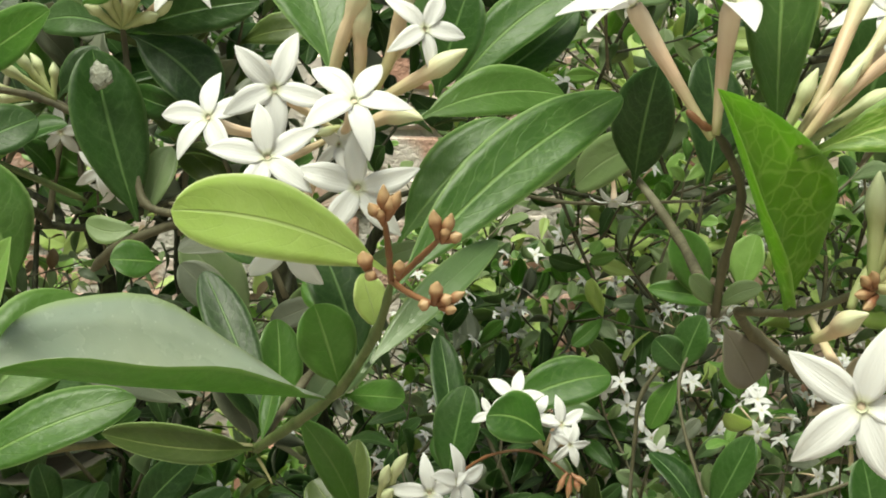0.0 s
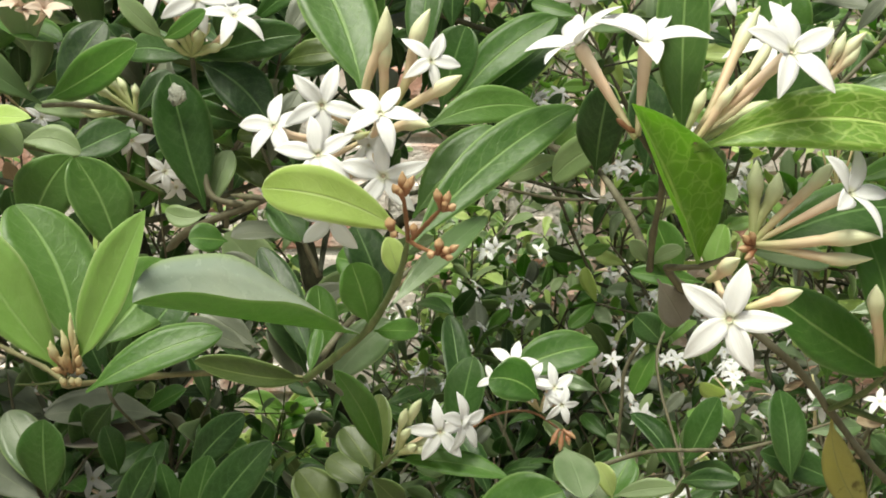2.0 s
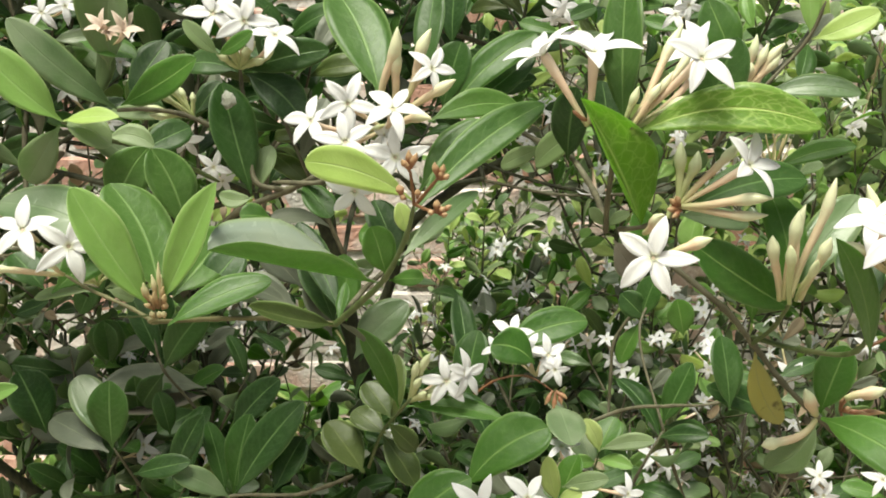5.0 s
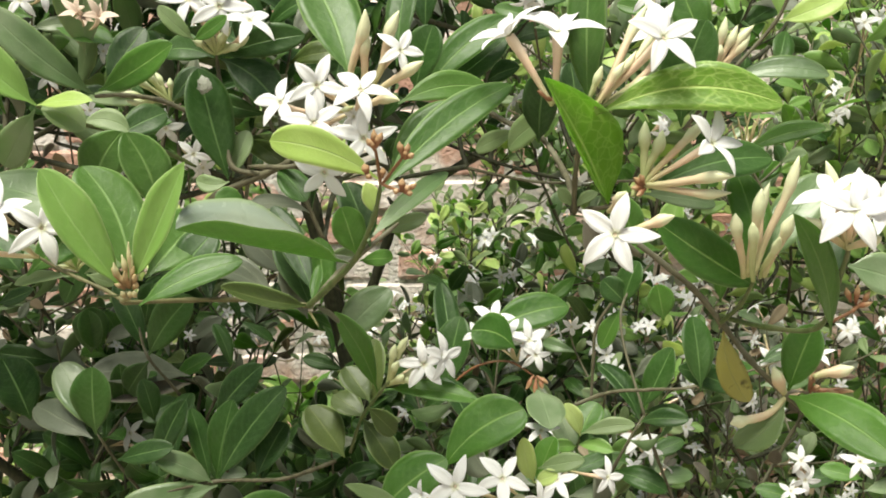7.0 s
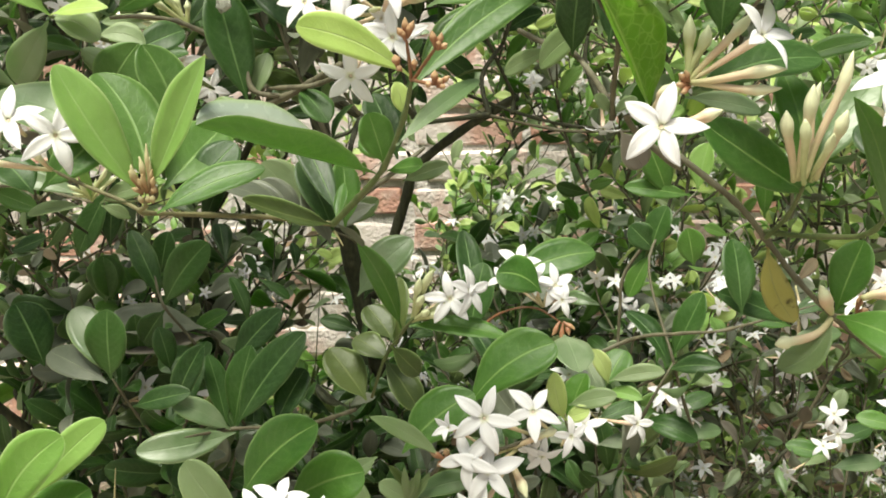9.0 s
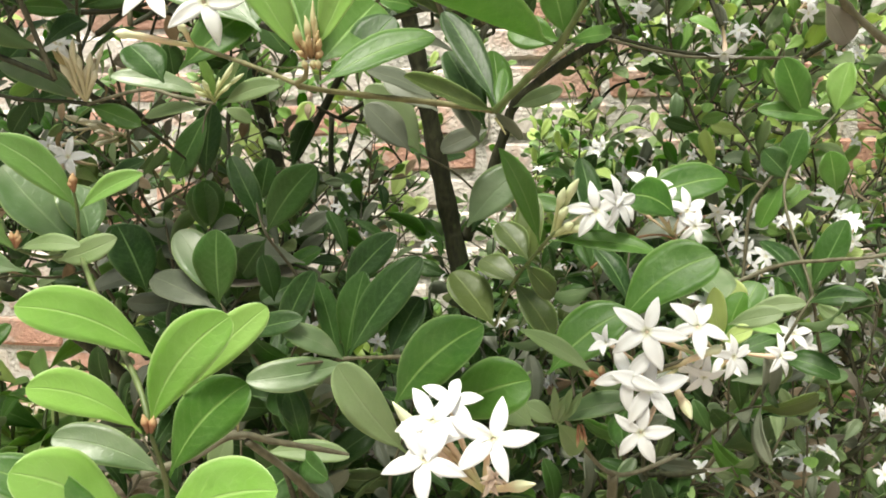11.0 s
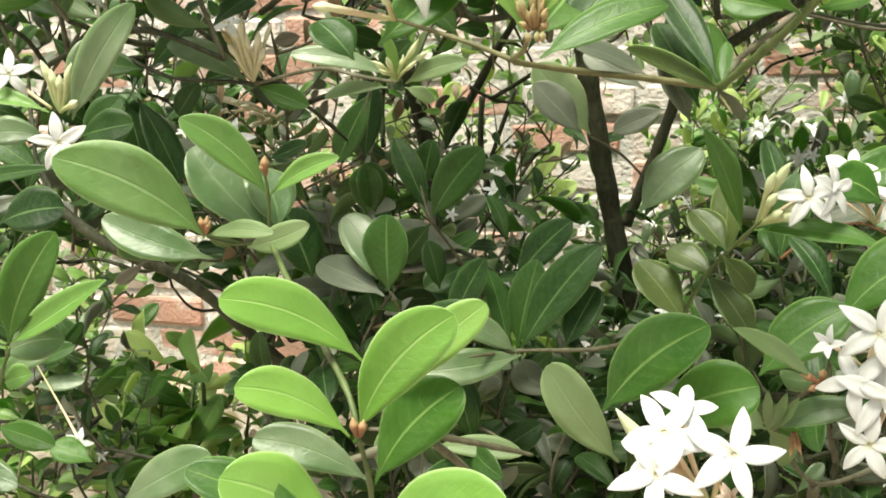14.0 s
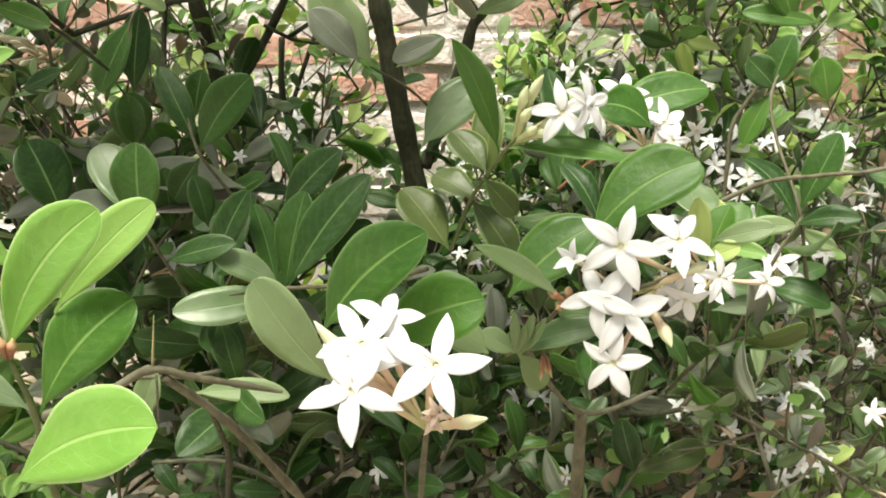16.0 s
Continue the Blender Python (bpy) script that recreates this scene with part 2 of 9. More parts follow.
def bark_material(name, a, b, c, scale=1.0, rough=0.75, bump=0.6):
    n = Net(name)
    pos = n.where()
    s = n.node("Mapping", None, Vector=pos)
    s.inputs["Scale"].default_value = (1.0, 1.0, 0.35)
    f = n.noise(160.0 * scale, 5.0, s.outputs[0])
    g = n.noise(28.0 * scale, 3.0, pos)
    col = n.mix(n.ramp(f, 0.35, 0.7), a, b)
    col = n.mix(n.math("MULTIPLY", n.ramp(g, 0.52, 0.72), 0.7), col, c)
    nor = n.bump(n.math("ADD", f, n.math("MULTIPLY", g, 0.6)), bump, 0.0025)
    return n.done(n.node("BsdfPrincipled", None, Base_Color=col, Roughness=rough, Normal=nor).outputs[0])


bark_material("twig_green", (0.055, 0.085, 0.02), (0.095, 0.125, 0.04), (0.13, 0.115, 0.06), rough=0.55, bump=0.3)
bark_material("twig_olive", (0.085, 0.080, 0.034), (0.150, 0.140, 0.060), (0.22, 0.20, 0.10), 1.0, 0.7, 0.5)
bark_material("twig_brown", (0.06, 0.055, 0.03), (0.115, 0.105, 0.06), (0.18, 0.175, 0.125))
bark_material("twig_rust", (0.15, 0.065, 0.028), (0.22, 0.10, 0.045), (0.24, 0.15, 0.08), rough=0.5, bump=0.3)
bark_material("twig_straw", (0.20, 0.19, 0.08), (0.32, 0.28, 0.14), (0.38, 0.30, 0.16), rough=0.6, bump=0.3)
bark_material("bark_dark", (0.016, 0.018, 0.007), (0.046, 0.050, 0.020), (0.085, 0.088, 0.050), scale=1.4, bump=0.8)


def ground_material():
    n = Net("soil")
    pos = n.where()
    f, g = n.noise(70.0, 6.0, pos), n.noise(5.0, 4.0, pos)
    col = n.mix(n.ramp(f, 0.3, 0.7), (0.20, 0.16, 0.115), (0.38, 0.32, 0.25))
    col = n.mix(n.math("MULTIPLY", n.ramp(g, 0.45, 0.65), 0.6), col, (0.50, 0.45, 0.38))
    nor = n.bump(f, 0.9, 0.012)
    return n.done(n.node("BsdfPrincipled", None, Base_Color=col, Roughness=0.95, Normal=nor).outputs[0])


def brick_material():
    n = Net("brick_red")
    pos = n.where()
    rnd = n.node("ObjectInfo").outputs["Random"]
    f, g = n.noise(130.0, 5.0, pos), n.noise(11.0, 4.0, pos)
    col = n.mix(rnd, (0.56, 0.31, 0.24), (0.72, 0.52, 0.45))
    col = n.mix(n.math("MULTIPLY", n.ramp(f, 0.4, 0.75), 0.35), col, (0.33, 0.15, 0.11))
    pale = n.ramp(n.math("ADD", g, n.math("MULTIPLY", n.math("SUBTRACT", rnd, 0.5), 0.35)), 0.36, 0.56)
    col = n.mix(n.math("MULTIPLY", pale, 0.80), col, (0.80, 0.75, 0.72))
    moss = n.ramp(n.noise(6.0, 5.0, pos), 0.56, 0.70)
    col = n.mix(n.math("MULTIPLY", moss, 0.55), col, (0.33, 0.33, 0.28))
    nor = n.bump(n.math("ADD", f, g), 0.8, 0.006)
    return n.done(n.node("BsdfPrincipled", None, Base_Color=col, Roughness=0.9, Normal=nor).outputs[0])


def mortar_material():
    n = Net("mortar")
    pos = n.where()
    f, g = n.noise(90.0, 6.0, pos), n.noise(9.0, 3.0, pos)
    col = n.mix(n.ramp(f, 0.3, 0.7), (0.50, 0.46, 0.43), (0.74, 0.70, 0.67))
    col = n.mix(n.math("MULTIPLY", n.ramp(g, 0.5, 0.7), 0.4), col, (0.36, 0.32, 0.28))
    return n.done(n.node("BsdfPrincipled", None, Base_Color=col, Roughness=0.95, Normal=n.bump(f, 0.9, 0.01)).outputs[0])


ground_material(), brick_material(), mortar_material()
silk = Net("silk")
silk_grain = silk.noise(900.0, 4.0, silk.where())
silk.done(silk.node("BsdfPrincipled", None, Base_Color=silk.mix(silk_grain, (0.20, 0.22, 0.16), (0.58, 0.58, 0.52)), Roughness=0.9, Normal=silk.bump(silk_grain, 0.8, 0.002)).outputs[0])

# ---------------------------------------------------------------- builders
V = Vector


def mesh_of(name, verts, faces, uvs=None, mats=(), which=None, smooth=True):
    me = bpy.data.meshes.new(name)
    me.from_pydata([tuple(p) for p in verts], [], faces)
    for m in mats:
        me.materials.append(MATS[m])
    if uvs is not None:
        lay = me.uv_layers.new(name="UVMap")
        idx = np.empty(len(me.loops), dtype=np.int32)
        me.loops.foreach_get("vertex_index", idx)
        lay.data.foreach_set("uv", np.asarray(uvs, dtype=np.float32)[idx].ravel())
    if which is not None:
        me.polygons.foreach_set("material_index", np.asarray(which, dtype=np.int32))
    me.polygons.foreach_set("use_smooth", [smooth] * len(me.polygons))
    me.update()
    return me


def thing(name, at, label, category, group=""):
    ob = new(name)
    ob.empty_display_size = 0.01
    ob.location = at
    return tagged(ob, label, category, group)


def part_at(name, me, parent, at, label=""):
    """A mesh under a thing, whose vertices are given from the world point at."""
    ob = new(name, me)
    ob.parent = parent
    ob.location = V(at) - parent.location
    if label:
        ob["label"] = label
    return ob


def sheet(base, tip, width, facing, bow=0.0, arch=0.0, fold=0.18, low=1.0, high=0.62, rows=16, cols=6, stalk=0.07, seed=0.0, thick=0.00028):
    """The two skins of a leaf: points from its base, faces, uvs and which skin."""
    ax = V(tip) - V(base)
    length = ax.length
    ax.normalize()
    nz = V(facing)
    nz = (nz - ax * nz.dot(ax)).normalized()
    sd = ax.cross(nz)
    peak = low / (low + high)
    top = peak ** low * (1 - peak) ** high
    verts, uvs, faces, which = [], [], [], []
    for skin in (0, 1):
        for i in range(rows + 1):
            v = 1 - (1 - i / rows) ** 1.6
            w = max(0.0, (v - stalk) / (1 - stalk))
            half = 0.5 * width * (w ** low * max(0.0, 1 - w) ** high / top) if 0 < w < 1 else 0.0
            half = max(half, 0.0006 if v < 0.5 else 0.0002)
            b = 4 * v * (1 - v)
            mid = ax * (length * v) + sd * (bow * b) + nz * (arch * b * length)
            for j in range(cols + 1):
                u = 2 * j / cols - 1
                wave = 0.05 * half * math.sin(7 * v + seed) * u + 0.05 * half * math.sin(13 * v + 2 * seed) * u * u
                p = mid + sd * (u * half * math.cos(fold * abs(u) * 0.6)) + nz * (abs(u) ** 1.5 * half * math.sin(fold) + wave)
                if skin:
                    p = p - nz * thick * (1 if abs(u) < 0.99 else 0.4)
                verts.append(p)
                uvs.append((0.5 + 0.5 * u, v))
    per = (rows + 1) * (cols + 1)
    for i in range(rows):
        for j in range(cols):
            a = i * (cols + 1) + j
            q = (a, a + 1, a + cols + 2, a + cols + 1)
            faces.append(q), which.append(0)
            faces.append(tuple(per + q[k] for k in (0, 3, 2, 1))), which.append(1)
        for j in (0, cols):
            a, b = i * (cols + 1) + j, (i + 1) * (cols + 1) + j
            faces.append((a, b, b + per, a + per) if j == 0 else (b, a, a + per, b + per))
            which.append(0)
    return verts, faces, uvs, which


SHAPES = {"el": (0.82, 0.60), "ob": (0.92, 0.48), "na": (0.95, 0.85), "ro": (0.75, 0.52), "ac": (0.9, 1.0), "ov": (0.65, 0.9)}


def leaf(parent, base, tip, width, facing, bow=0.0, arch=0.0, mat="leaf_mid", shape="el", back="leaf_under", fold=0.18, name="leaf", label=""):
    low, high = SHAPES[shape]
    if mat == "leaf_young" and fold < 0.2:
        fold = 0.40
    seed = 97.0 * (base[0] + 1.7 * tip[2] + tip[0]) % 6.28
    parts = sheet(base, tip, width, facing, bow, arch, fold, low, high, seed=seed)
    return part_at(name, mesh_of("leaf", *parts[:3], (mat, back), parts[3]), parent, base, label)


def smooth_line(points, steps):
    """Points along a soft curve through the given ones."""
    pts = [V(p) for p in points]
    if len(pts) == 2:
        return [pts[0].lerp(pts[1], i / steps) for i in range(steps + 1)]
    out = []
    for k in range(len(pts) - 1):
        p0, p1, p2, p3 = pts[max(k - 1, 0)], pts[k], pts[k + 1], pts[min(k + 2, len(pts) - 1)]
        for i in range(steps):
            t = i / steps
            out.append(0.5 * (2 * p1 + (p2 - p0) * t + (2 * p0 - 5 * p1 + 4 * p2 - p3) * t * t + (3 * p1 - p0 - 3 * p2 + p3) * t ** 3))
    return out + [pts[-1]]


def pipe(line, radii, sides=8, origin=(0, 0, 0)):
    """A tube along a line, closed at both ends; uv runs round and along it."""
    o = V(origin)
    verts, uvs, faces = [], [], []
    side = None
    for i, p in enumerate(line):
        d = (line[min(i + 1, len(line) - 1)] - line[max(i - 1, 0)]).normalized()
        if side is None:
            side = d.orthogonal().normalized()
        side = (side - d * side.dot(d)).normalized()
        other = d.cross(side)
        for k in range(sides):
            a = 2 * math.pi * k / sides
            verts.append(p - o + (side * math.cos(a) + other * math.sin(a)) * radii[i])
            uvs.append((k / sides, i / (len(line) - 1)))
    for i in range(len(line) - 1):
        for k in range(sides):
            a, b = i * sides + k, i * sides + (k + 1) % sides
            faces.append((a, b, b + sides, a + sides))
    faces.append(tuple(reversed(range(sides))))
    faces.append(tuple(range(len(verts) - sides, len(verts))))
    return verts, faces, uvs


def twig(parent, points, r0, r1, mat="twig_green", name="stem", steps=7, knots=True, label=""):
    line = smooth_line(points, steps)
    count = len(line) - 1
    radii = []
    for i in range(count + 1):
        r = r0 + (r1 - r0) * i / count
        bulge = (0.28 if r0 < 0.004 else 0.08) if knots and i % steps == 0 and 0 < i < count else 0.0
        tip = 1.0 if r0 > 0.004 else 0.45 + 0.55 * min(1.0, 10 * (1 - i / count))
        radii.append(r * tip * (1 + bulge + 0.07 * math.sin(5.1 * i + 90 * points[0][0])))
    verts, faces, uvs = pipe(line, radii, 10 if r0 > 0.004 else 8, points[0])
    return part_at(name, mesh_of(name, verts, faces, uvs, (mat,)), parent, points[0], label)


def petal_mesh(k):
    """One lobe of a star flower, of unit length, that leaves the throat along +y with its face to +z."""
    rnd = random.Random(k)
    wide, droop, twist = 0.37 + 0.03 * rnd.uniform(-1, 1), 0.10 + 0.07 * k, 0.10 * rnd.uniform(-1, 1)
    verts, uvs, faces = [], [], []
    rows, cols = 9, 4
    for skin in (0, 1):
        for i in range(rows + 1):
            v = i / rows
            half = 0.5 * wide * (0.30 * (1 - v) ** 2 + 1.0 * math.sin(math.pi * min(1.0, v ** 0.9)) ** 0.75)
            half = max(half, 0.012)
            for j in range(cols + 1):
                u = 2 * j / cols - 1
                z = 0.09 * math.sin(2.2 * v) - droop * v * v + 0.25 * half * u * u + twist * u * half * 2 * v
                verts.append((u * half + 0.05 * math.sin(2.5 * v + k) * v, 0.05 + 0.95 * v, z - 0.012 * skin))
                uvs.append((0.5 + 0.5 * u, v))
    per = (rows + 1) * (cols + 1)
    for i in range(rows):
        for j in range(cols):
            a = i * (cols + 1) + j
            q = (a, a + 1, a + cols + 2, a + cols + 1)
            faces.append(q)
            faces.append(tuple(per + q[m] for m in (0, 3, 2, 1)))
    rim = [i * (cols + 1) for i in range(rows + 1)]
    for j, flip in ((0, False), (cols, True)):
        for i in range(rows):
            a, b = rim[i] + j, rim[i + 1] + j
            faces.append((b, a, a + per, b + per) if flip else (a, b, b + per, a + per))
    return verts, faces, uvs


PETALS = [mesh_of("petal", *petal_mesh(k), ("petal_white",)) for k in range(4)]
AGED = [mesh_of("petal", *petal_mesh(k), ("petal_aged",)) for k in range(3, 4)]


def flower(parent, centre, foot, radius, spin, facing, shut=0.0, aged=False, seed=0):
    """A star flower of five lobes on a long tube; shut: degrees by which the lobes rise."""
    rnd = random.Random(seed + int(1e4 * abs(centre[0] + centre[2])))
    c, f, nz = V(centre), V(foot), V(facing).normalized()
    reach = (c - f).length
    bend = c - nz * (0.45 * reach)
    line = [((1 - t) ** 2) * f + 2 * t * (1 - t) * bend + t * t * c for t in [i / 10 for i in range(11)]]
    line[-1] = c - nz * 0.0004
    r = 0.095 * radius
    radii = [r * (0.55 + 0.95 * (i / 10) ** 1.2 - (0.35 if i == 10 else 0.0)) for i in range(11)]
    verts, faces, uvs = pipe(line, radii, 8, c)
    which = [0] * len(faces)
    side = nz.orthogonal().normalized()
    other = nz.cross(side)
    start = len(verts)
    # shallow cup; its inner rings carry the painted shade of the hollow
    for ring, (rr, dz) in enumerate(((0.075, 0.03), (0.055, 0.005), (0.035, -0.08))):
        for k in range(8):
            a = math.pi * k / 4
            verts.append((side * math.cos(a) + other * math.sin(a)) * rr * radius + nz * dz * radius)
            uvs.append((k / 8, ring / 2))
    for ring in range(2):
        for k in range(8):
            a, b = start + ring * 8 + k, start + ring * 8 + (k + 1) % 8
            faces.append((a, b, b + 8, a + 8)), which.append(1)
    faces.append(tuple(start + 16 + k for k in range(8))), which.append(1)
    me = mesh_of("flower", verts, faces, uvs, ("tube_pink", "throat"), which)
    ob = part_at("flower", me, parent, c, "white star flower on a pinkish tube")
    up = V((0, 0, 1)) - nz * nz.z
    if up.length < 0.2:
        up = V((0, 1, 0)) - nz * nz.y
    up.normalize()
    right = up.cross(nz)
    turn = Matrix((right, up, nz)).transposed().to_4x4()
    for k in range(5):
        pet = new("petal", AGED[0] if aged else PETALS[(k + seed + rnd.randint(0, 3)) % len(PETALS)])
        pet.parent = ob
        lift = shut + rnd.uniform(-7, 9)
        size = radius * rnd.uniform(0.93, 1.06)
        m = turn @ pose(0, 0, 0, 0, 0, -(spin + 72 * k + rnd.uniform(-5, 5))) @ pose(0, 0, 0, lift, rnd.uniform(-9, 9), 0)
        pet.matrix_basis = m @ Matrix.Scale(size, 4)
    return ob


def bud(parent, base, tip, r, mat="bud_cream", head=0.38, bow=0.0):
    """A closed flower: a tube that widens upward, a slight neck and a pointed head of five twisted lobes; head is its share of the length."""
    b, t = V(base), V(tip)
    d = (t - b)
    side = d.cross(V((0, -1, 0.1))).normalized()
    rnd = random.Random(int(1e5 * abs(base[0] + tip[0] + tip[2])))
    sway, twist = rnd.uniform(-0.035, 0.035) * d.length, rnd.uniform(0.8, 1.7)
    line, radii = [], []
    for i in range(17):
        v = i / 16
        line.append(b + d * v + side * (bow * 4 * v * (1 - v) + sway * math.sin(2 * math.pi * v)))
        if v < 1 - head:
            w = v / (1 - head)
            radii.append(r * (0.42 + 0.32 * w ** 1.1 - (0.07 if w > 0.9 else 0.0)))
        else:
            w = (v - (1 - head)) / head
            radii.append(max(0.00022, r * (0.68 + 0.34 * math.sin(math.pi * min(1.0, 1.25 * w))) * max(0.0, 1 - w ** 4.0) ** 0.7))
    sides = 10
    verts, faces, uvs = pipe(line, radii, sides, b)
    for i in range(17):
        w = max(0.0, (i / 16 - (1 - head)) / head)
        centre = line[i] - b
        for k in range(sides):
            ridge = 1 + 0.10 * min(1.0, 3 * w) * math.cos(5 * (2 * math.pi * k / sides) + 0.4 + 2.5 * twist * w) + rnd.uniform(-0.03, 0.03)
            verts[i * sides + k] = centre + (verts[i * sides + k] - centre) * ridge
    return part_at("bud", mesh_of("bud", verts, faces, uvs, (mat,)), parent, b)


def egg_sac(at, r):
    """A small fuzzy lump of silk stuck to a leaf."""
    bm = bmesh.new()
    bmesh.ops.create_icosphere(bm, subdivisions=3, radius=r)
    for v in bm.verts:
        bump = 1 + 0.45 * noise.noise(v.co * (2.4 / r)) + 0.35 * noise.noise(v.co * (5.5 / r))
        v.co = V((v.co.x * bump, 0.4 * v.co.y * bump, 1.25 * v.co.z * bump))
    me = bpy.data.meshes.new("egg_sac")
    bm.to_mesh(me)
    bm.free()
    me.materials.append(MATS["silk"])
    me.polygons.foreach_set("use_smooth", [True] * len(me.polygons))
    ob = new("egg_sac", me)
    ob.location = at
    return tagged(ob, "small fuzzy white egg sac stuck to a dark leaf", "egg sac")


# ---------------------------------------------------------------- the shrub, branch by branch

sprig = thing("budding_sprig", (-0.0235, 0.3350, 0.7952), "leafy green sprig tipped with clusters of small rust-brown buds", "shrub branch", "flowering branches")
twig(sprig, [(-0.0590, 0.3780, 0.7570), (-0.0412, 0.3570, 0.7752), (-0.0235, 0.3350, 0.7952), (-0.0089, 0.3000, 0.8246), (-0.0036, 0.2850, 0.8433)], 0.0021, 0.00125, "twig_green", "stem")
leaf(sprig, (-0.0040, 0.2870, 0.8450), (-0.0517, 0.2440, 0.8697), 0.0211, (0.72, -0.62, 0.31), 0.0043, 0.02, "leaf_lime", "ob", "leaf_lime")
leaf(sprig, (-0.0039, 0.2900, 0.8389), (0.0650, 0.3370, 0.8911), 0.0215, (0.15, -0.83, 0.54), -0.0050, 0.03, "leaf_veined")
leaf(sprig, (-0.0139, 0.3100, 0.8093), (0.0284, 0.3600, 0.8405), 0.0127, (0.11, -0.59, 0.80), 0.0000, 0.05, "leaf_dusty", "el", "leaf_mid")
# the big leaf whose sky sheen is painted into its colour
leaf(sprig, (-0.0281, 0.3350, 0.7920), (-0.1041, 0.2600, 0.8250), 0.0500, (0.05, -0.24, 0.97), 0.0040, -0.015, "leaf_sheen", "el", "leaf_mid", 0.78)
leaf(sprig, (-0.0231, 0.3320, 0.7974), (-0.0304, 0.3300, 0.8250), 0.0202, (0.44, -0.90, 0.05), 0.0000, 0.04, "leaf_mid", "ro")
leaf(sprig, (-0.0216, 0.3350, 0.7933), (-0.0014, 0.3200, 0.7976), 0.0112, (-0.55, -0.56, 0.63), 0.0000, 0.04, "leaf_mid", "ob")
leaf(sprig, (-0.0086, 0.3020, 0.8249), (-0.0128, 0.3000, 0.8421), 0.0104, (0.48, -0.88, 0.02), 0.0000, 0.05, "leaf_lime", "el", "leaf_lime")
twig(sprig, [(-0.0036, 0.2850, 0.8433), (-0.0036, 0.2750, 0.8532), (-0.0043, 0.2700, 0.8628)], 0.0009, 0.0008, "twig_rust", "stalk")
twig(sprig, [(-0.0024, 0.2850, 0.8436), (0.0040, 0.2750, 0.8518), (0.0096, 0.2670, 0.8588)], 0.0009, 0.0008, "twig_rust", "stalk")
twig(sprig, [(-0.0039, 0.2850, 0.8439), (0.0018, 0.2750, 0.8427), (0.0086, 0.2670, 0.8418)], 0.0009, 0.0008, "twig_rust", "stalk")
bud(sprig, (-0.0049, 0.2680, 0.8631), (-0.0078, 0.2649, 0.8683), 0.00173, "bud_rust", head=0.62)
bud(sprig, (-0.0044, 0.2680, 0.8631), (-0.0043, 0.2649, 0.8729), 0.00172, "bud_rust", head=0.62)
bud(sprig, (-0.0038, 0.2680, 0.8634), (-0.0024, 0.2649, 0.8701), 0.00159, "bud_rust", head=0.62)
bud(sprig, (-0.0035, 0.2680, 0.8637), (-0.0002, 0.2649, 0.8713), 0.00159, "bud_rust", head=0.62)
bud(sprig, (-0.0046, 0.2680, 0.8620), (-0.0055, 0.2649, 0.8670), 0.00133, "bud_rust", head=0.62)
bud(sprig, (0.0093, 0.2680, 0.8583), (0.0081, 0.2649, 0.8667), 0.00173, "bud_rust", head=0.62)
bud(sprig, (0.0102, 0.2680, 0.8580), (0.0125, 0.2649, 0.8658), 0.00160, "bud_rust", head=0.62)
bud(sprig, (0.0108, 0.2680, 0.8580), (0.0152, 0.2649, 0.8605), 0.00161, "bud_rust", head=0.62)
bud(sprig, (0.0102, 0.2680, 0.8577), (0.0118, 0.2649, 0.8626), 0.00146, "bud_rust", head=0.62)
bud(sprig, (-0.0084, 0.2680, 0.8497), (-0.0095, 0.2649, 0.8560), 0.00215, "bud_rust", head=0.62)
bud(sprig, (-0.0067, 0.2680, 0.8485), (-0.0086, 0.2649, 0.8504), 0.00161, "bud_rust", head=0.62)
bud(sprig, (-0.0008, 0.2680, 0.8486), (-0.0003, 0.2649, 0.8538), 0.00161, "bud_rust", head=0.62)
bud(sprig, (0.0083, 0.2680, 0.8415), (0.0092, 0.2649, 0.8484), 0.00188, "bud_rust", head=0.62)
bud(sprig, (0.0093, 0.2680, 0.8415), (0.0127, 0.2649, 0.8446), 0.00176, "bud_rust", head=0.62)
bud(sprig, (0.0100, 0.2680, 0.8412), (0.0162, 0.2649, 0.8457), 0.00135, "bud_rust", head=0.62)
bud(sprig, (0.0097, 0.2680, 0.8408), (0.0140, 0.2649, 0.8412), 0.00162, "bud_rust", head=0.62)
bud(sprig, (0.0068, 0.2680, 0.8415), (0.0051, 0.2649, 0.8423), 0.00162, "bud_rust", head=0.62)

cluster = thing("flowering_sprig", (-0.0512, 0.3700, 0.8584), "sprig carrying a dense cluster of white star flowers and pink-stalked buds", "shrub branch", "flowering branches")
twig(cluster, [(-0.0241, 0.3520, 0.8773), (-0.0407, 0.3900, 0.8540), (-0.0735, 0.4400, 0.8370), (-0.1131, 0.4750, 0.8333)], 0.00133, 0.00172, "twig_brown", "stem")
flower(cluster, (-0.0421, 0.3340, 0.8924), (-0.0241, 0.3520, 0.8773), 0.0180, 29, (0.16, -0.98, 0.14))
flower(cluster, (-0.0160, 0.3170, 0.8901), (-0.0241, 0.3520, 0.8773), 0.0178, 28, (0.14, -0.77, 0.63))
flower(cluster, (-0.0630, 0.3350, 0.8834), (-0.0241, 0.3520, 0.8773), 0.0168, -8, (-0.28, -0.83, 0.48))
flower(cluster, (-0.0423, 0.3200, 0.8730), (-0.0241, 0.3520, 0.8773), 0.0175, -10, (0.07, -0.93, 0.37))
flower(cluster, (-0.0153, 0.3180, 0.8642), (-0.0241, 0.3520, 0.8773), 0.0185, 0, (0.09, -0.99, 0.15))
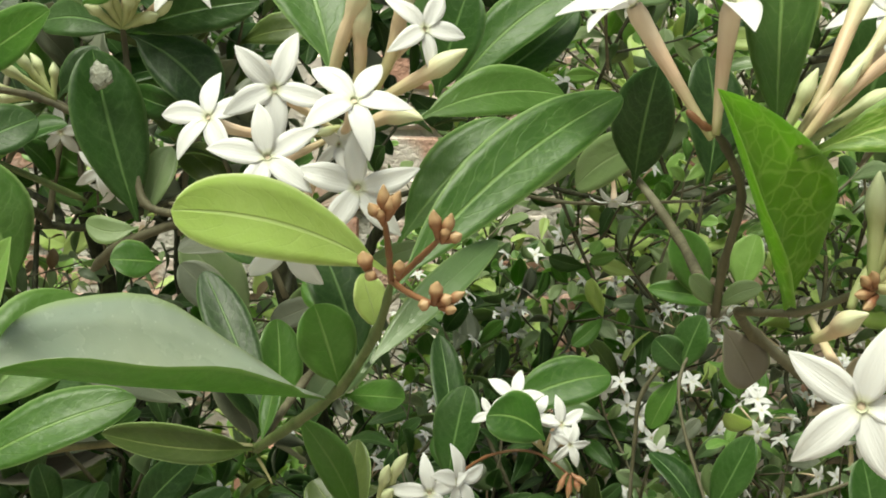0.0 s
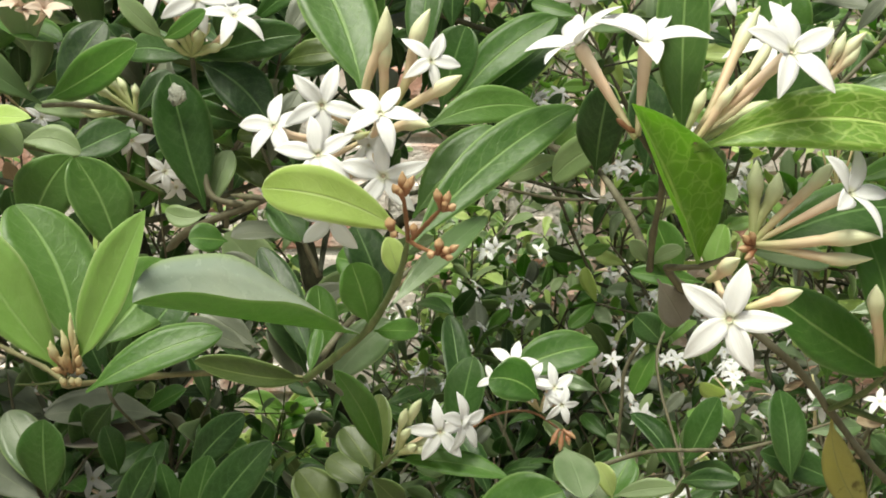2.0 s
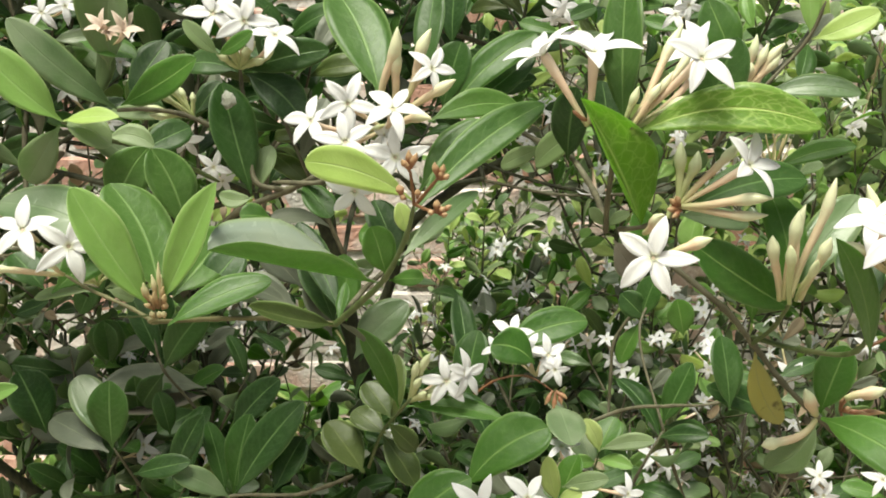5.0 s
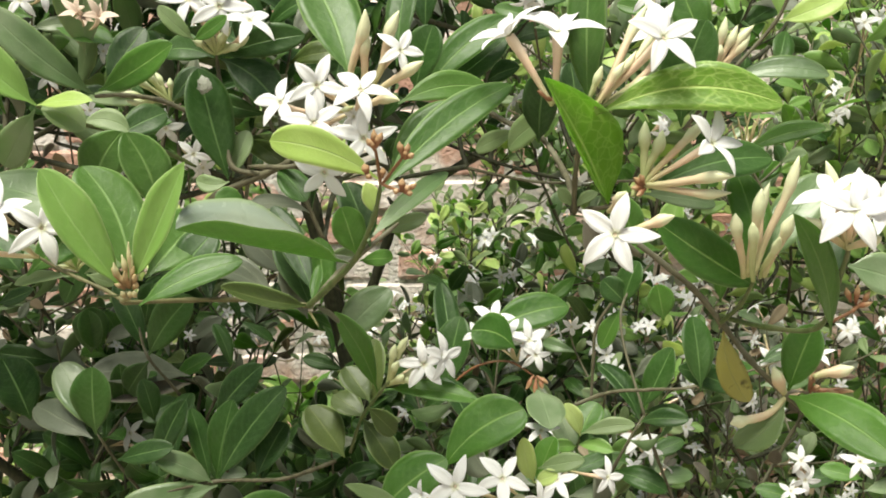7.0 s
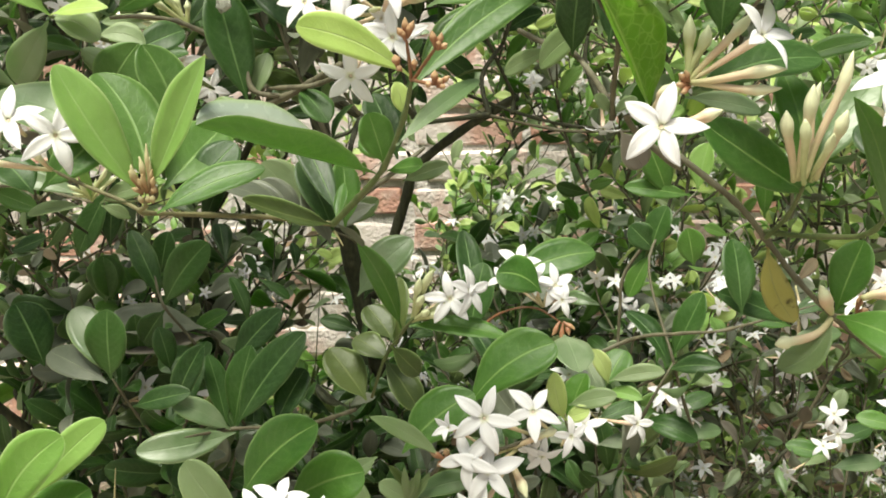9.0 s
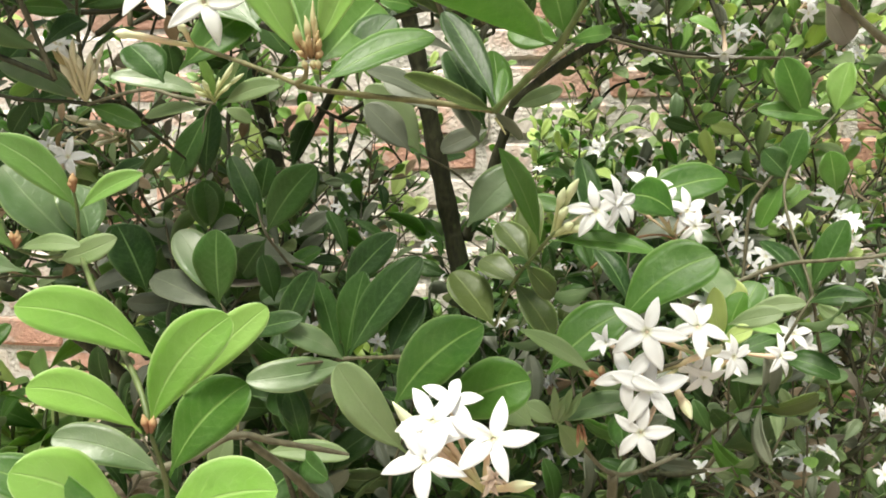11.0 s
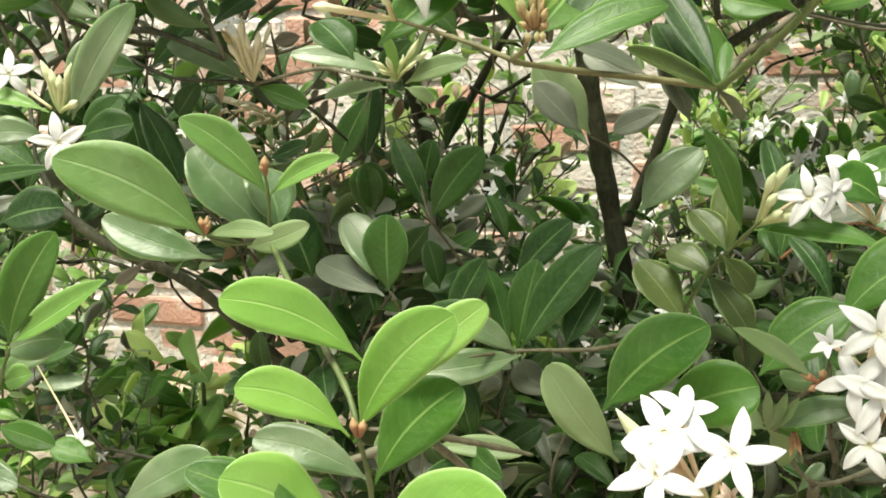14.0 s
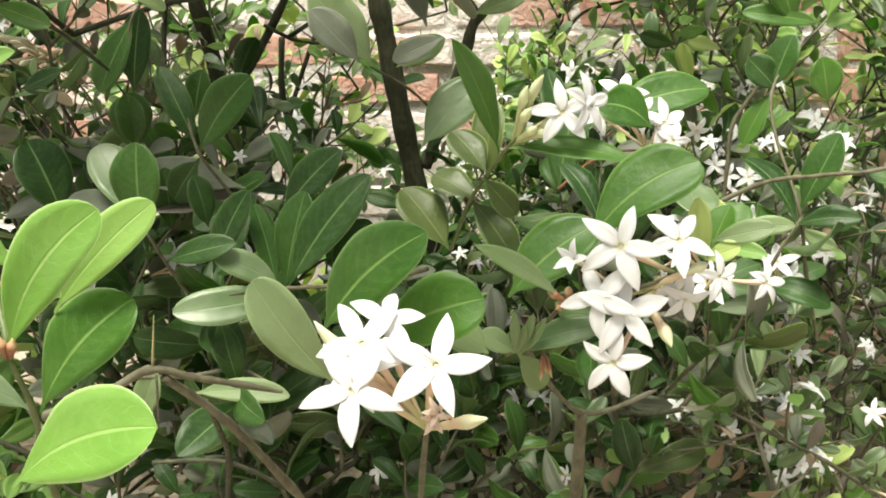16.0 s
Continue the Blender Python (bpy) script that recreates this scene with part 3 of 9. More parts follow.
flower(cluster, (-0.0391, 0.3300, 0.8446), (-0.0241, 0.3520, 0.8773), 0.0185, 4, (-0.01, -0.97, -0.24))
flower(cluster, (0.0040, 0.3400, 0.9106), (-0.0241, 0.3520, 0.8773), 0.0147, -38, (0.56, -0.76, 0.34))
flower(cluster, (-0.0235, 0.3450, 0.8744), (-0.0241, 0.3520, 0.8773), 0.0109, 20, (0.10, -0.99, -0.07), shut=35)
bud(cluster, (-0.0254, 0.3450, 0.8892), (-0.0142, 0.3350, 0.9331), 0.00356, "bud_cream", head=0.42)
bud(cluster, (-0.0191, 0.3450, 0.8892), (-0.0132, 0.3380, 0.9218), 0.00331, "bud_cream", head=0.45)
bud(cluster, (-0.0120, 0.3450, 0.8919), (0.0036, 0.3450, 0.9323), 0.00362, "bud_cream", head=0.4)
bud(cluster, (-0.0135, 0.3450, 0.8863), (0.0171, 0.3350, 0.9047), 0.00331, "bud_cream", head=0.42)
bud(cluster, (-0.0193, 0.3450, 0.8793), (0.0038, 0.3300, 0.8837), 0.00330, "bud_cream", head=0.5, bow=-0.0022)
bud(cluster, (-0.0201, 0.3480, 0.8777), (-0.0294, 0.3350, 0.8784), 0.00158, "bud_green", head=0.5, bow=0.0014)
leaf(cluster, (-0.0270, 0.3600, 0.8948), (-0.0570, 0.4100, 0.9570), 0.0358, (0.17, -0.73, 0.67), 0.0030, 0.05, "leaf_veined")
leaf(cluster, (-0.0045, 0.3450, 0.8422), (0.0327, 0.3650, 0.8803), 0.0225, (-0.12, -0.83, 0.55), -0.0015, 0.05, "leaf_veined")
leaf(cluster, (0.0005, 0.3600, 0.8805), (0.0527, 0.3850, 0.8877), 0.0190, (0.32, -0.81, 0.50), -0.0043, 0.05, "leaf_veined")
leaf(cluster, (-0.0181, 0.3600, 0.7969), (-0.0337, 0.3800, 0.8329), 0.0240, (0.35, -0.74, 0.57), 0.0000, 0.05, "leaf_dark")
leaf(cluster, (-0.0044, 0.4200, 0.9009), (0.0026, 0.4500, 0.9619), 0.0202, (-0.30, -0.84, 0.45), 0.0000, 0.05, "leaf_dark")
leaf(cluster, (0.0115, 0.4700, 0.9231), (0.0145, 0.4800, 0.9671), 0.0207, (-0.35, -0.91, 0.23), 0.0000, 0.05, "leaf_dark")
leaf(cluster, (0.0067, 0.4200, 0.8848), (0.0188, 0.4200, 0.9257), 0.0256, (-0.36, -0.93, 0.11), 0.0000, 0.05, "leaf_dark", "ro")
leaf(cluster, (0.0114, 0.4400, 0.8837), (0.0671, 0.4600, 0.9306), 0.0235, (-0.06, -0.89, 0.45), -0.0040, 0.05, "leaf_mid")
leaf(cluster, (0.0147, 0.4500, 0.8798), (0.0663, 0.4700, 0.9190), 0.0204, (-0.04, -0.87, 0.50), 0.0034, 0.05, "leaf_dark")
leaf(cluster, (-0.0918, 0.4700, 0.8338), (-0.0703, 0.4500, 0.8118), 0.0210, (0.11, -0.68, 0.73), 0.0000, 0.05, "leaf_dark")
leaf(cluster, (-0.1084, 0.4400, 0.8137), (-0.1267, 0.4300, 0.8172), 0.0176, (0.47, -0.66, 0.59), 0.0000, 0.05, "leaf_mid")

crown = thing("flowering_sprig", (0.1007, 0.3480, 0.8185), "upright sprig with long pink-tubed white flowers and glossy veined leaves", "shrub branch", "flowering branches")
twig(crown, [(0.1008, 0.3480, 0.8179), (0.1005, 0.3400, 0.8367), (0.1008, 0.3250, 0.8611), (0.0914, 0.3100, 0.8778), (0.0861, 0.3050, 0.8831)], 0.00163, 0.00117, "twig_brown", "stem")
twig(crown, [(0.0861, 0.3050, 0.8831), (0.0829, 0.3030, 0.8848), (0.0779, 0.3030, 0.8889)], 0.0012, 0.001, "twig_rust", "stalk")
flower(crown, (0.0633, 0.3120, 0.9176), (0.0854, 0.3030, 0.8811), 0.0230, 10, (-0.54, -0.20, 0.82), shut=20)
flower(crown, (0.0882, 0.3000, 0.9183), (0.0864, 0.3030, 0.8821), 0.0239, 36, (-0.01, -0.42, 0.91), shut=20)
flower(crown, (0.1393, 0.2850, 0.9148), (0.1060, 0.3010, 0.8800), 0.0217, 0, (0.31, -0.80, 0.51), shut=8)
flower(crown, (0.1452, 0.3350, 0.9164), (0.1070, 0.3000, 0.8796), 0.0196, 30, (-0.31, -0.70, 0.65), shut=20)
bud(crown, (0.1063, 0.2960, 0.8799), (0.1362, 0.3200, 0.9322), 0.00315, "bud_cream", head=0.35)
bud(crown, (0.1029, 0.2960, 0.8817), (0.1099, 0.2920, 0.9012), 0.00226, "bud_green", head=0.5)
bud(crown, (0.1055, 0.2960, 0.8804), (0.1281, 0.3000, 0.9083), 0.00216, "bud_cream", head=0.35)
bud(crown, (0.1062, 0.2930, 0.8801), (0.1211, 0.2900, 0.9032), 0.00238, "bud_cream", head=0.4)
bud(crown, (0.1088, 0.3000, 0.8796), (0.1387, 0.3100, 0.8952), 0.00261, "bud_green", head=0.4)
bud(crown, (0.1101, 0.3000, 0.8785), (0.1413, 0.3150, 0.9223), 0.00248, "bud_cream", head=0.35)
leaf(crown, (0.1040, 0.3050, 0.8803), (0.1060, 0.3150, 0.9562), 0.0215, (-0.42, -0.90, 0.13), 0.0000, 0.05, "leaf_veined")
leaf(crown, (0.1082, 0.3150, 0.8795), (0.1127, 0.3250, 0.9492), 0.0146, (-0.53, -0.83, 0.15), 0.0000, 0.05, "leaf_dusty", "el", "leaf_mid")
leaf(crown, (0.1072, 0.2950, 0.8764), (0.1994, 0.2850, 0.8809), 0.0261, (-0.12, -0.93, 0.34), -0.0106, 0.04, "leaf_netted")
leaf(crown, (0.1179, 0.3300, 0.8248), (0.0795, 0.2750, 0.8964), 0.0360, (0.77, -0.64, -0.08), 0.0010, 0.02, "leaf_netted", "ov", "leaf_netted", 0.9)
leaf(crown, (0.0845, 0.4200, 0.8517), (0.0880, 0.4000, 0.8977), 0.0253, (-0.58, -0.76, -0.29), 0.0000, 0.05, "leaf_dark")
leaf(crown, (0.1008, 0.3700, 0.8580), (0.1007, 0.3800, 0.9020), 0.0215, (0.15, -0.96, 0.22), 0.0020, 0.05, "leaf_dark")
leaf(crown, (0.0997, 0.3470, 0.8217), (0.0913, 0.3450, 0.8320), 0.0075, (0.35, -0.93, 0.11), 0.0000, 0.05, "leaf_pale", "ro", "leaf_pale")
leaf(crown, (0.1009, 0.3470, 0.8207), (0.1133, 0.3400, 0.8296), 0.0074, (-0.65, -0.66, 0.38), -0.0011, 0.05, "leaf_pale", "ro", "leaf_pale")
leaf(crown, (0.1066, 0.3600, 0.8113), (0.1192, 0.3600, 0.7903), 0.0181, (0.25, -0.95, 0.15), 0.0000, 0.03, "leaf_purple", "ob", "leaf_purple")
twig(crown, [(0.0531, 0.4800, 0.8682), (0.0694, 0.4670, 0.8597), (0.0866, 0.4500, 0.8534), (0.1007, 0.4100, 0.8323), (0.1018, 0.3550, 0.8186)], 0.00178, 0.00203, "twig_brown", "branch")
leaf(crown, (0.0739, 0.4700, 0.8555), (0.0439, 0.5000, 0.8401), 0.0143, (-0.74, -0.64, 0.20), 0.0000, 0.05, "leaf_pale", "el", "leaf_pale")
leaf(crown, (0.0995, 0.4300, 0.8688), (0.0663, 0.4600, 0.8444), 0.0201, (-0.71, -0.69, 0.13), 0.0034, 0.05, "leaf_pale", "el", "leaf_pale")

lower = thing("flowering_sprig", (0.1082, 0.3480, 0.8195), "spreading sprig with one large white star flower and pale pink buds", "shrub branch", "flowering branches")
twig(lower, [(0.1082, 0.3480, 0.8195), (0.1206, 0.3250, 0.8253), (0.1326, 0.3000, 0.8392)], 0.00148, 0.00109, "twig_brown", "stem")
flower(lower, (0.1121, 0.2490, 0.8220), (0.1195, 0.3100, 0.8272), 0.0209, 13, (-0.29, -0.91, 0.29))
flower(lower, (0.1648, 0.2860, 0.8616), (0.1326, 0.3000, 0.8392), 0.0191, 30, (0.56, -0.65, 0.51), shut=16)
bud(lower, (0.1172, 0.3200, 0.8597), (0.1180, 0.3180, 0.8728), 0.00214, "bud_green", head=0.6)
bud(lower, (0.1326, 0.3000, 0.8392), (0.1340, 0.3050, 0.8722), 0.00339, "bud_green", head=0.45)
bud(lower, (0.1326, 0.3000, 0.8392), (0.1430, 0.3050, 0.8674), 0.00339, "bud_green", head=0.42)
bud(lower, (0.1326, 0.3000, 0.8392), (0.1634, 0.3000, 0.8724), 0.00309, "bud_cream", head=0.3)
bud(lower, (0.1326, 0.3000, 0.8392), (0.1758, 0.2800, 0.8457), 0.00324, "bud_cream", head=0.42)
bud(lower, (0.1271, 0.3000, 0.8329), (0.1379, 0.3050, 0.8533), 0.00289, "bud_green", head=0.4)
bud(lower, (0.1137, 0.2900, 0.8268), (0.1203, 0.2700, 0.8396), 0.00320, "bud_cream", head=0.6)
bud(lower, (0.1234, 0.2700, 0.8204), (0.1442, 0.2700, 0.8274), 0.00321, "bud_cream", head=0.55)
bud(lower, (0.1326, 0.3000, 0.8392), (0.1750, 0.2850, 0.8365), 0.00278, "bud_cream", head=0.4, bow=0.0015)
leaf(lower, (0.1372, 0.3100, 0.8352), (0.2064, 0.3300, 0.8496), 0.0257, (0.10, -0.79, 0.61), -0.0041, 0.05, "leaf_dark")
bud(lower, (0.1321, 0.2980, 0.8390), (0.1269, 0.2940, 0.8439), 0.00168, "bud_rust", head=0.7)
bud(lower, (0.1327, 0.2980, 0.8380), (0.1256, 0.2940, 0.8387), 0.00168, "bud_rust", head=0.7)
bud(lower, (0.1331, 0.2980, 0.8395), (0.1299, 0.2940, 0.8454), 0.00167, "bud_rust", head=0.7)
bud(lower, (0.1337, 0.2980, 0.8374), (0.1283, 0.2940, 0.8344), 0.00168, "bud_rust", head=0.7)
leaf(lower, (0.1366, 0.3300, 0.8305), (0.1813, 0.3500, 0.8212), 0.0130, (0.44, -0.79, 0.42), 0.0000, 0.05, "leaf_dusty", "el", "leaf_mid")
leaf(lower, (0.1983, 0.3100, 0.7803), (0.1406, 0.3000, 0.8195), 0.0261, (0.31, -0.92, 0.23), -0.0021, 0.04, "leaf_mid")
twig(lower, [(0.1082, 0.3480, 0.8195), (0.1178, 0.3600, 0.8077), (0.1416, 0.3650, 0.7883)], 0.00178, 0.00234, "twig_brown", "branch")
leaf(lower, (0.1943, 0.3600, 0.7953), (0.2224, 0.3600, 0.8013), 0.0100, (-0.13, -0.79, 0.60), 0.0000, 0.05, "leaf_dusty", "el", "leaf_mid")
leaf(lower, (0.1904, 0.3700, 0.7589), (0.1918, 0.3700, 0.7901), 0.0121, (-0.64, -0.77, 0.03), 0.0000, 0.05, "leaf_mid")

bud_spray = thing("budding_sprig", (0.1921, 0.3000, 0.7880), "sprig bearing a fan of cream buds above narrow green leaves", "shrub branch", "flowering branches")
twig(bud_spray, [(0.1885, 0.3600, 0.7487), (0.1924, 0.3300, 0.7669), (0.1921, 0.3000, 0.7880)], 0.00148, 0.00109, "twig_green", "stem")
bud(bud_spray, (0.1864, 0.3000, 0.7890), (0.1783, 0.2880, 0.8255), 0.00339, "bud_cream", head=0.34)
bud(bud_spray, (0.1882, 0.3000, 0.7896), (0.1916, 0.2900, 0.8379), 0.00361, "bud_cream", head=0.34)
bud(bud_spray, (0.1897, 0.3000, 0.7902), (0.2008, 0.3100, 0.8382), 0.00280, "bud_cream", head=0.34)
bud(bud_spray, (0.1923, 0.3000, 0.7905), (0.2127, 0.3000, 0.8534), 0.00320, "bud_cream", head=0.34)
bud(bud_spray, (0.1958, 0.2950, 0.7906), (0.2050, 0.2800, 0.8258), 0.00334, "bud_cream", head=0.34)
bud(bud_spray, (0.1903, 0.2950, 0.7882), (0.1851, 0.2800, 0.8220), 0.00290, "bud_green", head=0.34)
bud(bud_spray, (0.1950, 0.3000, 0.7889), (0.1976, 0.2750, 0.8152), 0.00243, "bud_green", head=0.34)
leaf(bud_spray, (0.1947, 0.3100, 0.7858), (0.1892, 0.3400, 0.8422), 0.0231, (0.07, -0.88, 0.47), 0.0031, 0.05, "leaf_mid")
leaf(bud_spray, (0.1955, 0.3200, 0.7884), (0.2391, 0.3400, 0.8384), 0.0253, (-0.20, -0.84, 0.51), 0.0000, 0.05, "leaf_dusty", "el", "leaf_mid")

edge = thing("flowering_sprig", (0.2234, 0.2700, 0.7709), "sprig at the shrub flank with crowded white stars and rust buds", "shrub branch", "flowering branches")
twig(edge, [(0.1884, 0.3600, 0.7529), (0.2032, 0.3100, 0.7591), (0.2194, 0.2750, 0.7688), (0.2209, 0.2500, 0.8028), (0.2208, 0.2400, 0.8184)], 0.00163, 0.00109, "twig_green", "stem")
flower(edge, (0.2132, 0.2150, 0.8377), (0.2213, 0.2450, 0.8147), 0.0200, 10, (-0.22, -0.89, 0.39))
flower(edge, (0.2094, 0.2350, 0.8419), (0.2213, 0.2450, 0.8147), 0.0172, 30, (-0.39, -0.56, 0.73))
flower(edge, (0.2256, 0.2200, 0.8412), (0.2213, 0.2450, 0.8147), 0.0177, -20, (0.18, -0.83, 0.52))
bud(edge, (0.2213, 0.2450, 0.8147), (0.2108, 0.2500, 0.8560), 0.00320, "bud_cream", head=0.42)
bud(edge, (0.2213, 0.2450, 0.8147), (0.2207, 0.2500, 0.8491), 0.00321, "bud_cream", head=0.42)
bud(edge, (0.2213, 0.2450, 0.8147), (0.1993, 0.2400, 0.8307), 0.00317, "bud_cream", head=0.42)
bud(edge, (0.2196, 0.2400, 0.8157), (0.2294, 0.2250, 0.8236), 0.00308, "bud_cream", head=0.4)
leaf(edge, (0.2220, 0.2650, 0.7664), (0.1896, 0.2250, 0.8350), 0.0171, (0.51, -0.83, -0.24), 0.0043, 0.03, "leaf_mid", "na")
leaf(edge, (0.2244, 0.2600, 0.7978), (0.2115, 0.2800, 0.8199), 0.0225, (-0.13, -0.77, 0.62), 0.0000, 0.05, "leaf_dark")
leaf(edge, (0.2303, 0.2700, 0.8014), (0.2586, 0.2700, 0.7925), 0.0226, (0.14, -0.89, 0.44), 0.0000, 0.05, "leaf_dusty", "el", "leaf_mid")
bud(edge, (0.2326, 0.2700, 0.7825), (0.2286, 0.2650, 0.7910), 0.00154, "bud_rust", head=0.7)
bud(edge, (0.2355, 0.2700, 0.7811), (0.2340, 0.2650, 0.7924), 0.00154, "bud_rust", head=0.7)
bud(edge, (0.2383, 0.2700, 0.7810), (0.2403, 0.2650, 0.7894), 0.00154, "bud_rust", head=0.7)
bud(edge, (0.2342, 0.2700, 0.7796), (0.2420, 0.2650, 0.7837), 0.00154, "bud_rust", head=0.7)
twig(edge, [(0.2227, 0.2680, 0.7729), (0.2336, 0.2680, 0.7787), (0.2375, 0.2680, 0.7830)], 0.001, 0.0008, "twig_rust", "stalk")

old_twig = thing("leafy_twig", (0.1885, 0.3600, 0.7494), "brown twig with a spotted yellowing leaf and spent cream flowers", "shrub branch", "leafy twigs")
twig(old_twig, [(0.1403, 0.3650, 0.7959), (0.1718, 0.3620, 0.7697), (0.1885, 0.3600, 0.7494), (0.2075, 0.3600, 0.7250), (0.2291, 0.3600, 0.7031), (0.2563, 0.3600, 0.6788)], 0.00192, 0.00156, "twig_brown", "stem")
leaf(old_twig, (0.1903, 0.3600, 0.7442), (0.2055, 0.3550, 0.7014), 0.0181, (0.10, -0.98, 0.15), 0.0047, 0.03, "leaf_yellowing", "el", "leaf_yellowing", label="yellowing leaf with dark brown spots")
leaf(old_twig, (0.2290, 0.3600, 0.7038), (0.2734, 0.3000, 0.6866), 0.0302, (-0.42, -0.52, 0.74), -0.0032, 0.05, "leaf_mid")
leaf(old_twig, (0.2299, 0.3600, 0.7066), (0.2437, 0.3600, 0.7473), 0.0243, (-0.56, -0.81, 0.19), 0.0000, 0.05, "leaf_mid")
leaf(old_twig, (0.2284, 0.3600, 0.7021), (0.1993, 0.3600, 0.6719), 0.0204, (-0.52, -0.70, 0.50), -0.0068, 0.05, "leaf_pale", "el", "leaf_pale")
leaf(old_twig, (0.1863, 0.4000, 0.6945), (0.1837, 0.4200, 0.7377), 0.0218, (0.18, -0.89, 0.42), 0.0000, 0.05, "leaf_dark")
leaf(old_twig, (0.2237, 0.4200, 0.6839), (0.1754, 0.4200, 0.7035), 0.0185, (0.21, -0.83, 0.52), 0.0000, 0.05, "leaf_dark")
bud(old_twig, (0.2277, 0.3600, 0.7045), (0.2189, 0.3550, 0.7230), 0.00400, "bud_cream", head=0.75)
bud(old_twig, (0.2277, 0.3600, 0.7031), (0.1937, 0.3500, 0.6899), 0.00402, "bud_cream", head=0.25, bow=-0.0047)
bud(old_twig, (0.2508, 0.3800, 0.7087), (0.2752, 0.3800, 0.7150), 0.00416, "bud_cream", head=0.6)
bud(old_twig, (0.2516, 0.3900, 0.6974), (0.2523, 0.3850, 0.7100), 0.00210, "bud_rust", head=0.6)
bud(old_twig, (0.2516, 0.3900, 0.6974), (0.2568, 0.3850, 0.7012), 0.00210, "bud_rust", head=0.6)
bud(old_twig, (0.2516, 0.3900, 0.6974), (0.2688, 0.3850, 0.6975), 0.00210, "bud_rust", head=0.6)
bud(old_twig, (0.2516, 0.3900, 0.6974), (0.2778, 0.3850, 0.6975), 0.00210, "bud_rust", head=0.6)
twig(old_twig, [(0.2563, 0.3600, 0.6788), (0.2537, 0.3750, 0.6878), (0.2516, 0.3900, 0.6974)], 0.001, 0.0009, "twig_rust", "stalk")
twig(old_twig, [(0.2516, 0.3900, 0.6974), (0.2508, 0.3800, 0.7087)], 0.001, 0.0009, "twig_rust", "stalk")

top_right = thing("leafy_twig", (0.2047, 0.4300, 0.8921), "green twig with pointed leaves, pinkish buds and a lime young leaf", "shrub branch", "leafy twigs")
twig(top_right, [(0.1790, 0.4400, 0.8569), (0.2047, 0.4300, 0.8921), (0.2310, 0.4250, 0.9236), (0.2400, 0.4200, 0.9470)], 0.00133, 0.00109, "twig_brown", "stem")
leaf(top_right, (0.2338, 0.4250, 0.9242), (0.2727, 0.4200, 0.9403), 0.0185, (-0.26, -0.90, 0.35), 0.0021, 0.05, "leaf_lime", "el", "leaf_lime")
leaf(top_right, (0.2330, 0.4250, 0.9270), (0.2319, 0.4300, 0.9613), 0.0142, (-0.10, -0.99, 0.14), 0.0000, 0.05, "leaf_young", "el", "leaf_young")
leaf(top_right, (0.2055, 0.4300, 0.8893), (0.2642, 0.4200, 0.8910), 0.0171, (-0.16, -0.83, 0.53), -0.0049, 0.05, "leaf_dusty", "el", "leaf_mid")
leaf(top_right, (0.1754, 0.4300, 0.8595), (0.1876, 0.4200, 0.9260), 0.0348, (-0.46, -0.89, -0.05), -0.0035, 0.05, "leaf_dark")
leaf(top_right, (0.1922, 0.4400, 0.9070), (0.1751, 0.4500, 0.9500), 0.0257, (-0.09, -0.98, 0.19), 0.0000, 0.05, "leaf_mid")
leaf(top_right, (0.2210, 0.4500, 0.8415), (0.2700, 0.4400, 0.8570), 0.0146, (-0.32, -0.81, 0.49), -0.0029, 0.05, "leaf_mid")
leaf(top_right, (0.2071, 0.4400, 0.8872), (0.1673, 0.4600, 0.8816), 0.0196, (-0.46, -0.82, 0.34), -0.0018, 0.05, "leaf_mid")
bud(top_right, (0.1939, 0.4320, 0.8887), (0.1939, 0.4300, 0.9209), 0.00301, "bud_cream", head=0.4)
bud(top_right, (0.1939, 0.4320, 0.8887), (0.2018, 0.4300, 0.9277), 0.00300, "bud_cream", head=0.4)
bud(top_right, (0.1939, 0.4320, 0.8887), (0.2090, 0.4300, 0.9224), 0.00300, "bud_cream", head=0.4)
bud(top_right, (0.1939, 0.4320, 0.8887), (0.2172, 0.4300, 0.9170), 0.00301, "bud_cream", head=0.4)
bud(top_right, (0.1939, 0.4320, 0.8887), (0.2195, 0.4300, 0.9222), 0.00300, "bud_cream", head=0.4)
bud(top_right, (0.1939, 0.4320, 0.8887), (0.1988, 0.4300, 0.9121), 0.00301, "bud_cream", head=0.4)

young = thing("young_sprig", (-0.1505, 0.3140, 0.7752), "sprig of bright yellow-green young leaves round brown budlets", "shrub branch", "leafy twigs")
twig(young, [(-0.0590, 0.3780, 0.7570), (-0.0905, 0.3720, 0.7622), (-0.1240, 0.3480, 0.7682), (-0.1505, 0.3140, 0.7752), (-0.1460, 0.3049, 0.7799), (-0.1415, 0.2899, 0.7866)], 0.0017, 0.0011, "twig_olive", "stem")
leaf(young, (-0.1433, 0.2899, 0.7884), (-0.1780, 0.2790, 0.8539), 0.0265, (0.70, -0.66, 0.26), -0.0034, 0.04, "leaf_young", "el", "leaf_young")
leaf(young, (-0.1377, 0.2899, 0.7918), (-0.1015, 0.2736, 0.8572), 0.0227, (-0.47, -0.88, 0.04), 0.0028, 0.04, "leaf_young", "na", "leaf_young")
leaf(young, (-0.1483, 0.3170, 0.7877), (-0.1806, 0.3441, 0.8484), 0.0365, (0.50, -0.66, 0.56), 0.0058, 0.04, "leaf_veined")
leaf(young, (-0.1447, 0.3333, 0.7850), (-0.1212, 0.3767, 0.8152), 0.0333, (0.39, -0.66, 0.64), 0.0000, 0.04, "leaf_veined")
